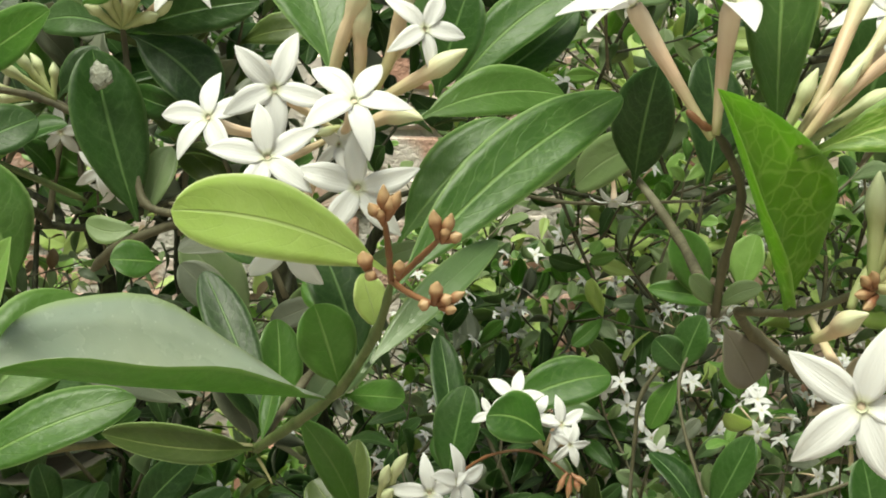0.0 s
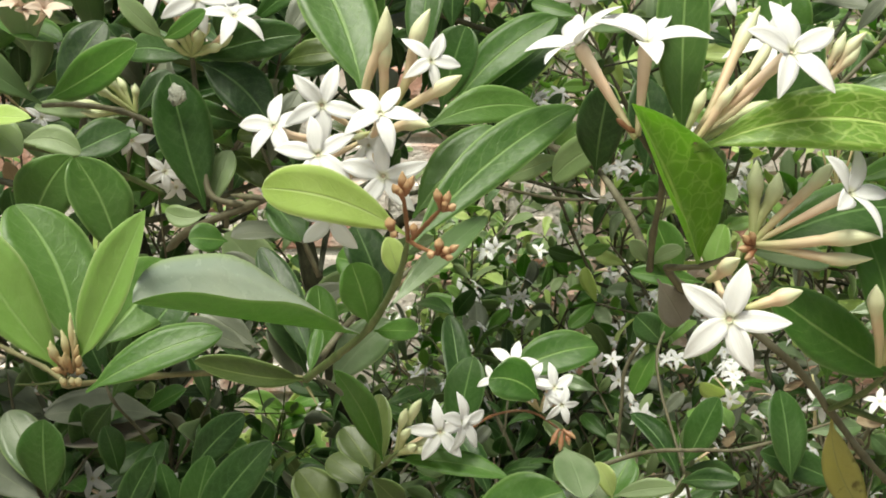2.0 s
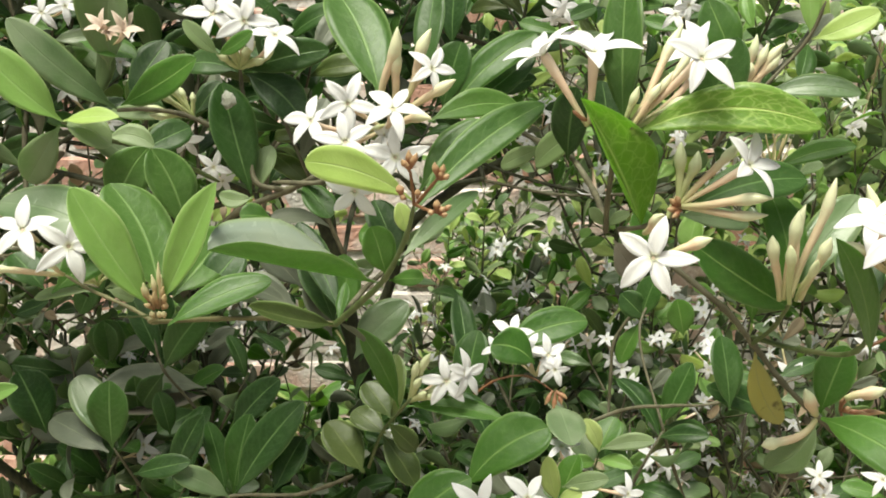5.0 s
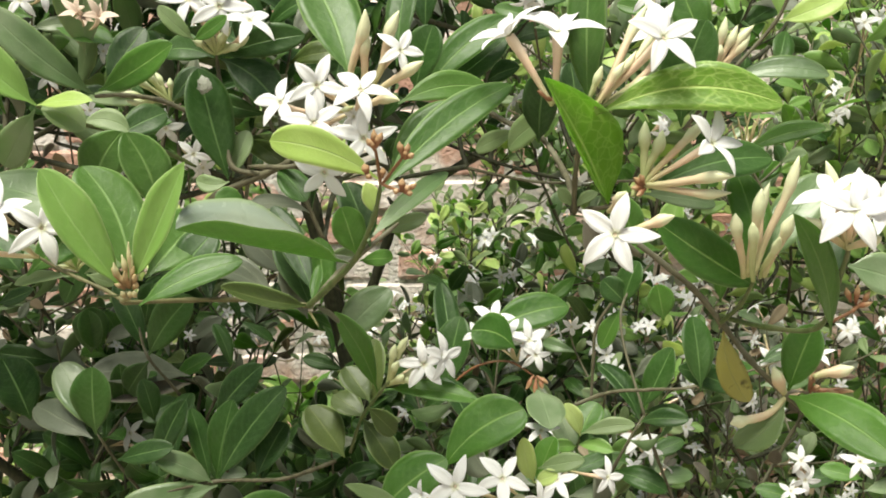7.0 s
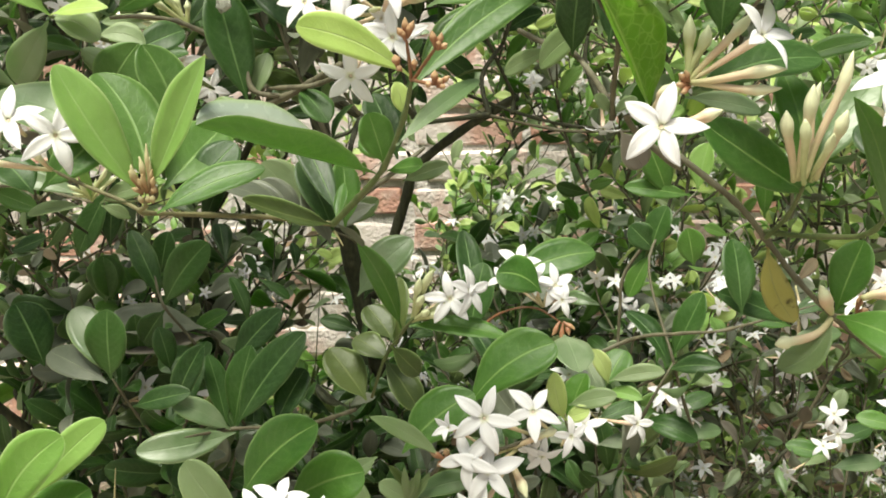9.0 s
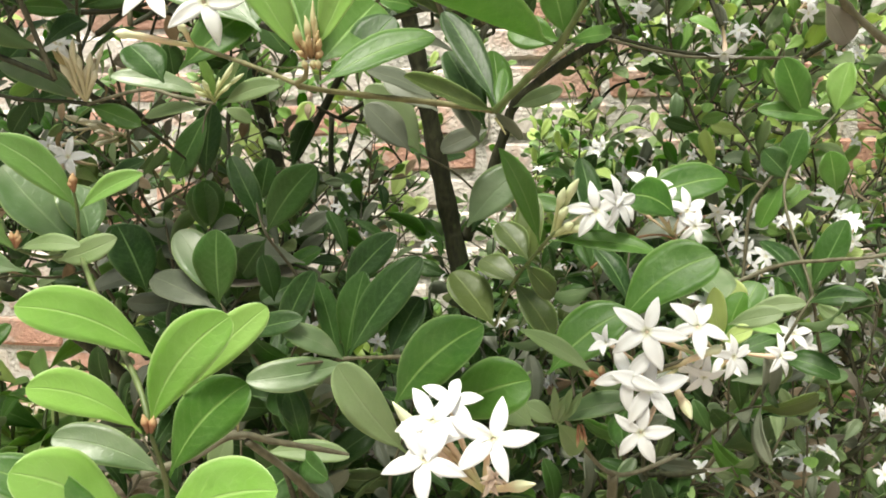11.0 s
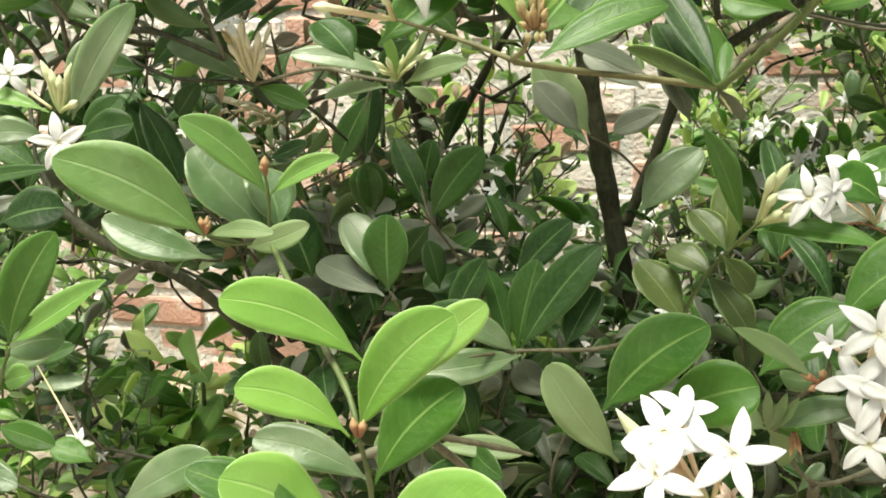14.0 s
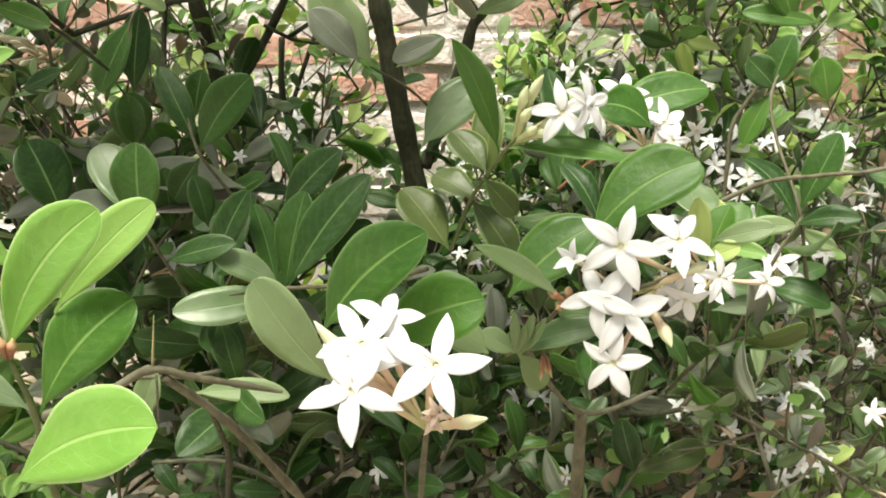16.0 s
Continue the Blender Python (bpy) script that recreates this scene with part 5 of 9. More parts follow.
flower(bloom_right, (0.0869, 0.4550, 0.5953), (0.0804, 0.4600, 0.5864), 0.0155, 0, (0.45, -0.87, 0.22))
flower(bloom_right, (0.0052, 0.4200, 0.6145), (0.0303, 0.4350, 0.5933), 0.0116, 10, (-0.51, -0.75, 0.42), shut=40)
bud(bloom_right, (0.0430, 0.4350, 0.5936), (0.0757, 0.4300, 0.6097), 0.00323, "bud_cream", head=0.2)
bud(bloom_right, (0.0456, 0.4300, 0.5885), (0.0553, 0.4100, 0.5705), 0.00351, "bud_cream", head=0.5)
bud(bloom_right, (0.0028, 0.4300, 0.5890), (-0.0083, 0.4300, 0.5939), 0.00232, "bud_rust", head=0.6)
bud(bloom_right, (0.0028, 0.4300, 0.5890), (-0.0038, 0.4300, 0.5843), 0.00233, "bud_rust", head=0.6)
bud(bloom_right, (0.0028, 0.4300, 0.5890), (0.0032, 0.4250, 0.5986), 0.00230, "bud_rust", head=0.6)
leaf(bloom_right, (-0.0287, 0.4500, 0.5849), (0.0211, 0.4600, 0.6248), 0.0357, (-0.30, -0.77, 0.56), -0.0034, 0.04, "leaf_mid")
leaf(bloom_right, (0.0163, 0.4700, 0.6105), (0.0770, 0.4750, 0.6563), 0.0407, (-0.34, -0.77, 0.53), -0.0069, 0.05, "leaf_mid", "ob")
leaf(bloom_right, (0.0002, 0.4300, 0.5900), (-0.0464, 0.4200, 0.6225), 0.0129, (0.52, -0.66, 0.54), 0.0020, 0.03, "leaf_pale", "na", "leaf_pale")
leaf(bloom_right, (-0.0252, 0.4400, 0.5560), (0.0245, 0.4300, 0.5757), 0.0171, (-0.38, -0.67, 0.63), -0.0020, 0.05, "leaf_dusty", "el", "leaf_mid")
leaf(bloom_right, (-0.0252, 0.4400, 0.5560), (-0.0440, 0.4400, 0.5681), 0.0137, (0.33, -0.79, 0.52), 0.0000, 0.05, "leaf_pale", "el", "leaf_pale")
leaf(bloom_right, (-0.0236, 0.4400, 0.5561), (-0.0076, 0.4600, 0.5282), 0.0163, (0.55, -0.79, -0.25), 0.0000, 0.05, "leaf_pale", "el", "leaf_pale")
leaf(bloom_right, (-0.0256, 0.4350, 0.5579), (-0.0256, 0.4300, 0.5836), 0.0058, (-0.25, -0.95, -0.18), 0.0010, 0.05, "leaf_pale", "na", "leaf_pale")
leaf(bloom_right, (-0.0233, 0.4350, 0.5580), (-0.0151, 0.4300, 0.5825), 0.0058, (-0.41, -0.91, -0.05), 0.0010, 0.05, "leaf_pale", "na", "leaf_pale")
leaf(bloom_right, (-0.0246, 0.4350, 0.5580), (-0.0198, 0.4300, 0.5760), 0.0058, (-0.41, -0.90, -0.14), 0.0010, 0.05, "leaf_pale", "na", "leaf_pale")
leaf(bloom_right, (-0.0223, 0.4350, 0.5570), (-0.0085, 0.4300, 0.5799), 0.0058, (-0.46, -0.88, 0.08), 0.0010, 0.05, "leaf_pale", "na", "leaf_pale")
bud(bloom_right, (-0.0102, 0.4400, 0.5555), (-0.0110, 0.4400, 0.5394), 0.00120, "bud_rust", head=0.6)
bud(bloom_right, (-0.0085, 0.4400, 0.5555), (-0.0044, 0.4400, 0.5411), 0.00120, "bud_rust", head=0.6)
bud(bloom_right, (-0.0095, 0.4400, 0.5548), (-0.0078, 0.4400, 0.5439), 0.00120, "bud_rust", head=0.6)
leaf(bloom_right, (0.0841, 0.4800, 0.5981), (0.0758, 0.4700, 0.6365), 0.0147, (0.21, -0.96, -0.20), -0.0021, 0.05, "leaf_lime", "el", "leaf_lime")
leaf(bloom_right, (0.0841, 0.4800, 0.5981), (0.1009, 0.4700, 0.6087), 0.0125, (-0.64, -0.66, 0.40), 0.0000, 0.05, "leaf_lime", "el", "leaf_lime")
leaf(bloom_right, (0.0865, 0.4900, 0.5933), (0.1004, 0.5000, 0.6258), 0.0213, (-0.51, -0.73, 0.44), 0.0000, 0.05, "leaf_mid")
leaf(bloom_right, (0.0868, 0.4800, 0.6091), (0.1195, 0.4700, 0.6197), 0.0146, (-0.40, -0.75, 0.53), 0.0000, 0.05, "leaf_pale", "el", "leaf_pale")
twig(bloom_right, [(0.0898, 0.5000, 0.5733), (0.0861, 0.4850, 0.5930), (0.0801, 0.4800, 0.6089)], 0.00104, 0.00078, "twig_green", "stem")

weathered = thing("leafy_twig", (-0.2676, 0.8400, 0.5638), "low twig with broad weathered grey-brown leaves", "shrub branch", "leafy twigs")
twig(weathered, [(-0.2683, 0.8800, 0.4463), (-0.2679, 0.8600, 0.5193), (-0.2676, 0.8400, 0.5638), (-0.3773, 0.8300, 0.5740)], 0.0022, 0.0014, "bark_dark", "stem")
leaf(weathered, (-0.2685, 0.8400, 0.5688), (-0.3596, 0.7900, 0.5870), 0.0420, (0.10, -0.62, 0.78), 0.0040, 0.04, "leaf_grey", "el", "leaf_grey", 0.25)
leaf(weathered, (-0.2678, 0.8400, 0.5607), (-0.3460, 0.7900, 0.5605), 0.0330, (0.05, -0.55, 0.83), -0.0030, 0.04, "leaf_purple", "el", "leaf_grey", 0.25)
leaf(weathered, (-0.3755, 0.8300, 0.5740), (-0.4300, 0.8000, 0.6076), 0.0460, (0.05, -0.66, 0.75), 0.0040, 0.04, "leaf_grey", "ro", "leaf_grey", 0.25)
leaf(weathered, (-0.3745, 0.8300, 0.5715), (-0.4639, 0.7700, 0.5572), 0.0300, (0.00, -0.60, 0.80), 0.0020, 0.04, "leaf_grey", "el", "leaf_grey", 0.3)

low_young = thing("young_sprig", (-0.2084, 0.2350, 0.6276), "low sprig of bright lime young leaves above darker old ones", "shrub branch", "leafy twigs")
twig(low_young, [(-0.2078, 0.2700, 0.5388), (-0.2095, 0.2550, 0.5755), (-0.2086, 0.2500, 0.6000), (-0.2083, 0.2350, 0.6281)], 0.00163, 0.00109, "twig_green", "stem")
leaf(low_young, (-0.2083, 0.2350, 0.6289), (-0.1626, 0.2150, 0.6874), 0.0264, (-0.41, -0.91, 0.01), -0.0061, 0.04, "leaf_fresh", "ob", "leaf_fresh")
leaf(low_young, (-0.1988, 0.2550, 0.6389), (-0.1560, 0.2500, 0.6821), 0.0181, (-0.21, -0.97, 0.10), -0.0020, 0.04, "leaf_fresh", "ob")
leaf(low_young, (-0.2121, 0.2350, 0.6279), (-0.2480, 0.2050, 0.6592), 0.0209, (0.77, -0.46, 0.44), 0.0052, 0.04, "leaf_fresh", "ob", "leaf_fresh")
leaf(low_young, (-0.2145, 0.2700, 0.6482), (-0.2648, 0.2350, 0.6860), 0.0255, (0.71, -0.54, 0.44), 0.0065, 0.04, "leaf_fresh", "ob", "leaf_fresh")
leaf(low_young, (-0.2078, 0.2500, 0.6006), (-0.2586, 0.2450, 0.6208), 0.0191, (0.29, -0.79, 0.54), 0.0036, 0.05, "leaf_dusty", "ob")
leaf(low_young, (-0.2065, 0.2500, 0.6001), (-0.1682, 0.2550, 0.6445), 0.0293, (-0.27, -0.90, 0.34), -0.0045, 0.05, "leaf_mid", "ob")
leaf(low_young, (-0.2115, 0.2150, 0.5870), (-0.2485, 0.1850, 0.6303), 0.0305, (0.81, -0.42, 0.41), 0.0051, 0.05, "leaf_fresh", "ob", "leaf_fresh")
leaf(low_young, (-0.2075, 0.2000, 0.5948), (-0.2642, 0.1900, 0.6311), 0.0205, (0.51, -0.58, 0.64), 0.0023, 0.05, "leaf_mid", "ob")
leaf(low_young, (-0.2028, 0.2150, 0.5875), (-0.1388, 0.1850, 0.6246), 0.0313, (-0.58, -0.69, 0.44), -0.0054, 0.05, "leaf_fresh", "ob", "leaf_fresh")
twig(low_young, [(-0.2083, 0.2350, 0.6281), (-0.2178, 0.2500, 0.6453), (-0.2587, 0.3100, 0.6683), (-0.2864, 0.3550, 0.6848)], 0.00126, 0.00164, "twig_green", "stem")
bud(low_young, (-0.2088, 0.2340, 0.6285), (-0.2096, 0.2320, 0.6377), 0.00194, "bud_rust", head=0.7)
bud(low_young, (-0.2072, 0.2340, 0.6285), (-0.2047, 0.2320, 0.6371), 0.00193, "bud_rust", head=0.7)

mid_left = thing("leafy_twig", (-0.2864, 0.3550, 0.6848), "sprig with broad pale-green leaves and one erect brown budlet", "shrub branch", "leafy twigs")
twig(mid_left, [(-0.2864, 0.3550, 0.6848), (-0.2835, 0.3500, 0.7073), (-0.2837, 0.3480, 0.7197)], 0.00118, 0.00078, "twig_green", "stem")
twig(mid_left, [(-0.2864, 0.3550, 0.6848), (-0.3081, 0.3600, 0.6805), (-0.3171, 0.3450, 0.6882)], 0.00111, 0.00094, "twig_green", "stem")
leaf(mid_left, (-0.2845, 0.3520, 0.7085), (-0.3193, 0.3300, 0.7507), 0.0214, (0.73, -0.62, 0.28), 0.0041, 0.04, "leaf_milky", "el", "leaf_milky")
leaf(mid_left, (-0.2875, 0.3580, 0.6858), (-0.3284, 0.3600, 0.7318), 0.0306, (0.52, -0.70, 0.49), -0.0025, 0.04, "leaf_dusty", "el", "leaf_mid")
leaf(mid_left, (-0.2829, 0.3520, 0.7085), (-0.2417, 0.3400, 0.7295), 0.0123, (-0.41, -0.86, 0.32), -0.0018, 0.05, "leaf_young", "el", "leaf_young")
leaf(mid_left, (-0.2824, 0.3580, 0.6889), (-0.2977, 0.3700, 0.7196), 0.0277, (0.55, -0.65, 0.53), 0.0031, 0.05, "leaf_dusty", "el", "leaf_mid")
leaf(mid_left, (-0.2990, 0.3550, 0.6800), (-0.2608, 0.3450, 0.6944), 0.0144, (-0.32, -0.92, 0.22), 0.0018, 0.05, "leaf_pale", "el", "leaf_pale")
leaf(mid_left, (-0.3178, 0.3450, 0.6879), (-0.3780, 0.3100, 0.7344), 0.0351, (0.62, -0.75, 0.23), 0.0059, 0.05, "leaf_milky")
leaf(mid_left, (-0.3235, 0.3650, 0.6713), (-0.3830, 0.3600, 0.6939), 0.0228, (0.26, -0.82, 0.51), -0.0031, 0.05, "leaf_dusty", "el", "leaf_mid")
leaf(mid_left, (-0.3171, 0.3450, 0.6882), (-0.2748, 0.3300, 0.6930), 0.0103, (-0.32, -0.71, 0.62), -0.0018, 0.05, "leaf_pale", "el", "leaf_pale")
bud(mid_left, (-0.2837, 0.3480, 0.7191), (-0.2818, 0.3450, 0.7296), 0.00236, "bud_rust", head=0.6)
bud(mid_left, (-0.2837, 0.3480, 0.7191), (-0.2842, 0.3450, 0.7261), 0.00177, "bud_rust", head=0.6)
bud(mid_left, (-0.3172, 0.3440, 0.6893), (-0.3180, 0.3420, 0.6988), 0.00180, "bud_rust", head=0.6)
bud(mid_left, (-0.3172, 0.3440, 0.6893), (-0.3142, 0.3420, 0.6995), 0.00180, "bud_rust", head=0.6)
bud(mid_left, (-0.3172, 0.3440, 0.6893), (-0.3126, 0.3420, 0.6964), 0.00180, "bud_rust", head=0.6)

left_edge = thing("flowering_sprig", (-0.4876, 0.5000, 0.7406), "sprig with two open white stars and greenish buds", "shrub branch", "flowering branches")
twig(left_edge, [(-0.5196, 0.5600, 0.6882), (-0.4936, 0.5200, 0.7187), (-0.4876, 0.5000, 0.7406)], 0.00133, 0.00109, "twig_green", "stem")
flower(left_edge, (-0.4782, 0.4850, 0.7200), (-0.4876, 0.5025, 0.7179), 0.0208, -10, (0.47, -0.88, 0.10))
flower(left_edge, (-0.5185, 0.5000, 0.7652), (-0.4897, 0.5000, 0.7414), 0.0189, 5, (0.56, -0.80, 0.22))
bud(left_edge, (-0.4835, 0.5000, 0.7386), (-0.4911, 0.4950, 0.7738), 0.00290, "bud_green", head=0.4)
bud(left_edge, (-0.4835, 0.5000, 0.7386), (-0.4845, 0.4950, 0.7680), 0.00290, "bud_green", head=0.4)
bud(left_edge, (-0.4835, 0.5000, 0.7386), (-0.4685, 0.4950, 0.7715), 0.00288, "bud_green", head=0.4)
bud(left_edge, (-0.4835, 0.5000, 0.7386), (-0.4674, 0.4950, 0.7467), 0.00290, "bud_green", head=0.4)
bud(left_edge, (-0.4835, 0.5000, 0.7386), (-0.4785, 0.4950, 0.7641), 0.00289, "bud_green", head=0.4)
leaf(left_edge, (-0.4754, 0.5000, 0.7335), (-0.4180, 0.4900, 0.8081), 0.0278, (-0.13, -0.99, -0.03), -0.0023, 0.05, "leaf_dusty", "el", "leaf_mid")
leaf(left_edge, (-0.4846, 0.5100, 0.7357), (-0.4700, 0.5200, 0.7858), 0.0241, (0.30, -0.95, 0.10), 0.0040, 0.05, "leaf_dusty", "el", "leaf_mid")
leaf(left_edge, (-0.4921, 0.5000, 0.7387), (-0.5581, 0.4900, 0.7509), 0.0163, (0.23, -0.70, 0.67), 0.0039, 0.05, "leaf_young", "el", "leaf_young")
leaf(left_edge, (-0.5070, 0.5200, 0.7187), (-0.5539, 0.5100, 0.7209), 0.0217, (0.21, -0.87, 0.45), 0.0041, 0.05, "leaf_dusty", "el", "leaf_mid")
leaf(left_edge, (-0.4926, 0.5400, 0.7184), (-0.4516, 0.5400, 0.7265), 0.0272, (-0.07, -0.92, 0.38), 0.0000, 0.05, "leaf_dark")
leaf(left_edge, (-0.5035, 0.5600, 0.7098), (-0.4753, 0.5700, 0.7426), 0.0256, (0.07, -0.97, 0.24), 0.0000, 0.05, "leaf_dark")
leaf(left_edge, (-0.5558, 0.5000, 0.6618), (-0.6117, 0.4800, 0.6792), 0.0339, (0.41, -0.83, 0.38), 0.0000, 0.05, "leaf_dusty", "ro", "leaf_mid")
leaf(left_edge, (-0.5730, 0.5500, 0.6519), (-0.5181, 0.5500, 0.6637), 0.0364, (-0.09, -0.90, 0.43), -0.0026, 0.05, "leaf_dark", "ro")
leaf(left_edge, (-0.6046, 0.5800, 0.6872), (-0.6405, 0.5800, 0.7594), 0.0343, (0.73, -0.58, 0.36), 0.0000, 0.05, "leaf_dark")
leaf(left_edge, (-0.5347, 0.5800, 0.6896), (-0.6159, 0.5800, 0.6780), 0.0135, (-0.06, -0.90, 0.43), 0.0000, 0.05, "leaf_dark")
leaf(left_edge, (-0.5662, 0.6000, 0.6821), (-0.6138, 0.6000, 0.7144), 0.0276, (0.40, -0.70, 0.59), 0.0000, 0.05, "leaf_dark")

left_shoot = thing("young_sprig", (-0.4893, 0.4200, 0.5975), "bright green young shoot spreading from a thin twig", "shrub branch", "leafy twigs")
twig(left_shoot, [(-0.5726, 0.5000, 0.4509), (-0.5348, 0.4600, 0.5328), (-0.5034, 0.4300, 0.5780), (-0.4892, 0.4200, 0.5982)], 0.00148, 0.00101, "twig_green", "stem")
leaf(left_shoot, (-0.4902, 0.4200, 0.6005), (-0.4424, 0.4100, 0.6754), 0.0321, (-0.06, -0.99, -0.10), -0.0036, 0.05, "leaf_mid")
leaf(left_shoot, (-0.4890, 0.4200, 0.6005), (-0.4066, 0.4000, 0.6490), 0.0200, (-0.43, -0.82, 0.39), 0.0028, 0.04, "leaf_young", "na", "leaf_young")
leaf(left_shoot, (-0.4919, 0.4200, 0.6004), (-0.5529, 0.4000, 0.6142), 0.0188, (0.35, -0.51, 0.79), 0.0044, 0.05, "leaf_young", "el", "leaf_young")
leaf(left_shoot, (-0.4996, 0.4300, 0.5939), (-0.5993, 0.4300, 0.6058), 0.0419, (0.08, -0.72, 0.69), 0.0038, 0.05, "leaf_mid")
leaf(left_shoot, (-0.5000, 0.4300, 0.5900), (-0.4503, 0.4200, 0.6048), 0.0263, (-0.27, -0.92, 0.28), -0.0037, 0.05, "leaf_dusty", "el", "leaf_mid")
leaf(left_shoot, (-0.5133, 0.4400, 0.5802), (-0.6048, 0.4400, 0.5863), 0.0166, (0.04, -0.75, 0.66), -0.0023, 0.05, "leaf_mid")
leaf(left_shoot, (-0.5168, 0.4500, 0.5625), (-0.4894, 0.4400, 0.5734), 0.0178, (-0.45, -0.81, 0.38), 0.0000, 0.05, "leaf_young", "ro", "leaf_young")
leaf(left_shoot, (-0.5181, 0.4500, 0.5706), (-0.4808, 0.4600, 0.5895), 0.0195, (0.01, -0.89, 0.46), 0.0000, 0.05, "leaf_dusty", "el", "leaf_mid")
leaf(left_shoot, (-0.5724, 0.4800, 0.5120), (-0.6417, 0.4700, 0.5138), 0.0336, (0.12, -0.70, 0.70), 0.0059, 0.05, "leaf_pale", "el", "leaf_pale")
leaf(left_shoot, (-0.5484, 0.4800, 0.5179), (-0.4982, 0.4700, 0.5098), 0.0208, (-0.04, -0.74, 0.67), 0.0000, 0.05, "leaf_mid")
leaf(left_shoot, (-0.6200, 0.5000, 0.4661), (-0.5521, 0.5000, 0.4618), 0.0288, (0.05, -0.64, 0.77), -0.0044, 0.05, "leaf_dusty", "el", "leaf_mid")
leaf(left_shoot, (-0.6257, 0.5000, 0.4610), (-0.6673, 0.5000, 0.4531), 0.0266, (-0.12, -0.75, 0.65), 0.0000, 0.05, "leaf_dusty", "el", "leaf_mid")
leaf(left_shoot, (-0.4685, 0.5000, 0.4546), (-0.3965, 0.5000, 0.4957), 0.0332, (-0.27, -0.84, 0.47), 0.0000, 0.05, "leaf_dusty", "el", "leaf_mid")
leaf(left_shoot, (-0.4888, 0.5000, 0.4848), (-0.5202, 0.5000, 0.4962), 0.0211, (0.27, -0.59, 0.76), 0.0000, 0.05, "leaf_mid")

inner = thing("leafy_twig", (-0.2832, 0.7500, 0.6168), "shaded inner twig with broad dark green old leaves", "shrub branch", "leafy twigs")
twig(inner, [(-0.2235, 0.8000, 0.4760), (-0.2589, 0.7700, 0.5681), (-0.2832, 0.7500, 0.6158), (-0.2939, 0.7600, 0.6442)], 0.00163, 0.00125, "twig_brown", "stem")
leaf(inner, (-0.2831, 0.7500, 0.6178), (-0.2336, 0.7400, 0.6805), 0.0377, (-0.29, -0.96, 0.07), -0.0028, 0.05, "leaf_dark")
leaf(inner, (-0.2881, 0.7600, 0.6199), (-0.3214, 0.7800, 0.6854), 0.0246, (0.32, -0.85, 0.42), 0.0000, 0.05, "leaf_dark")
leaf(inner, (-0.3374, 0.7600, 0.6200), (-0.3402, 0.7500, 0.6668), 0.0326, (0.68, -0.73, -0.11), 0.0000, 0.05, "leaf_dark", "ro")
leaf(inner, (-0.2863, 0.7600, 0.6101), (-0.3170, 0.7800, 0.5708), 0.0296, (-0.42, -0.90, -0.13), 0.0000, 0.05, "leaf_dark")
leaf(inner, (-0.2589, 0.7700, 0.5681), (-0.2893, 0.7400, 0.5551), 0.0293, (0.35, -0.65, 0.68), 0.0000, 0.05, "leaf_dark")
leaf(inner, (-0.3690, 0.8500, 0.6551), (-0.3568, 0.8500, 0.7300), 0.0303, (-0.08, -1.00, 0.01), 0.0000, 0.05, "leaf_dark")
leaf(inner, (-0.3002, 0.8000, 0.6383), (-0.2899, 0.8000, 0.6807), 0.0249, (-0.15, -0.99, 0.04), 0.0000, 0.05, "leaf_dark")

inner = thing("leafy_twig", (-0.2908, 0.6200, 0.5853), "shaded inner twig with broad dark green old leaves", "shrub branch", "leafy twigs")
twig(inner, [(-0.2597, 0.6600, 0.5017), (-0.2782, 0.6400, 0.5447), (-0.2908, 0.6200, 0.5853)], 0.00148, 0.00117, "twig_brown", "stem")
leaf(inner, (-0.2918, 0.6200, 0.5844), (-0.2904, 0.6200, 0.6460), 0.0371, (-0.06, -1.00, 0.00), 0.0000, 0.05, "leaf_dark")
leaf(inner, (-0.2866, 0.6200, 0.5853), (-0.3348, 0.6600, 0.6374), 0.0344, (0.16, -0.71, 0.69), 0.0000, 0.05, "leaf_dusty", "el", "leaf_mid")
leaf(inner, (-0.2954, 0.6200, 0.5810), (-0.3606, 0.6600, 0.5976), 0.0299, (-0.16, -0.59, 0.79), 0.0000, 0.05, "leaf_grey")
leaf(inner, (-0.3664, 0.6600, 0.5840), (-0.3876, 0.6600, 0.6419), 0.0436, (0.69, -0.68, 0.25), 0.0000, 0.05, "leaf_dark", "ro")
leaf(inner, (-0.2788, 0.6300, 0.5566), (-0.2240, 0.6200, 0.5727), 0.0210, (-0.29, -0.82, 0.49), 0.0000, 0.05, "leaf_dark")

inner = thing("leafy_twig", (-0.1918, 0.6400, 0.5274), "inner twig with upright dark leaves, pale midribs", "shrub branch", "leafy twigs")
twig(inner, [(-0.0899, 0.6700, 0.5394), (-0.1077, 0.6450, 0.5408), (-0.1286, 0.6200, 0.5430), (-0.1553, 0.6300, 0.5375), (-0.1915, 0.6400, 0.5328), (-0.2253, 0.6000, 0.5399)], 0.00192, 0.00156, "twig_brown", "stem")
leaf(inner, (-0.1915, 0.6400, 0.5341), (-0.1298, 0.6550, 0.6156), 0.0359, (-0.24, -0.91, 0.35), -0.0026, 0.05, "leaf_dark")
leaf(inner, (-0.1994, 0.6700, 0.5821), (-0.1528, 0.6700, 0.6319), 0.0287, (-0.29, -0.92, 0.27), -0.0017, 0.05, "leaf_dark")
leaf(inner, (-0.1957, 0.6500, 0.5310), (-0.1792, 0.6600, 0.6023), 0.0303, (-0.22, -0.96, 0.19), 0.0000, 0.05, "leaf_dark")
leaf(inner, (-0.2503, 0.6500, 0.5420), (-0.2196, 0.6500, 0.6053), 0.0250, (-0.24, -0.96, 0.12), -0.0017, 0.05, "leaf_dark")
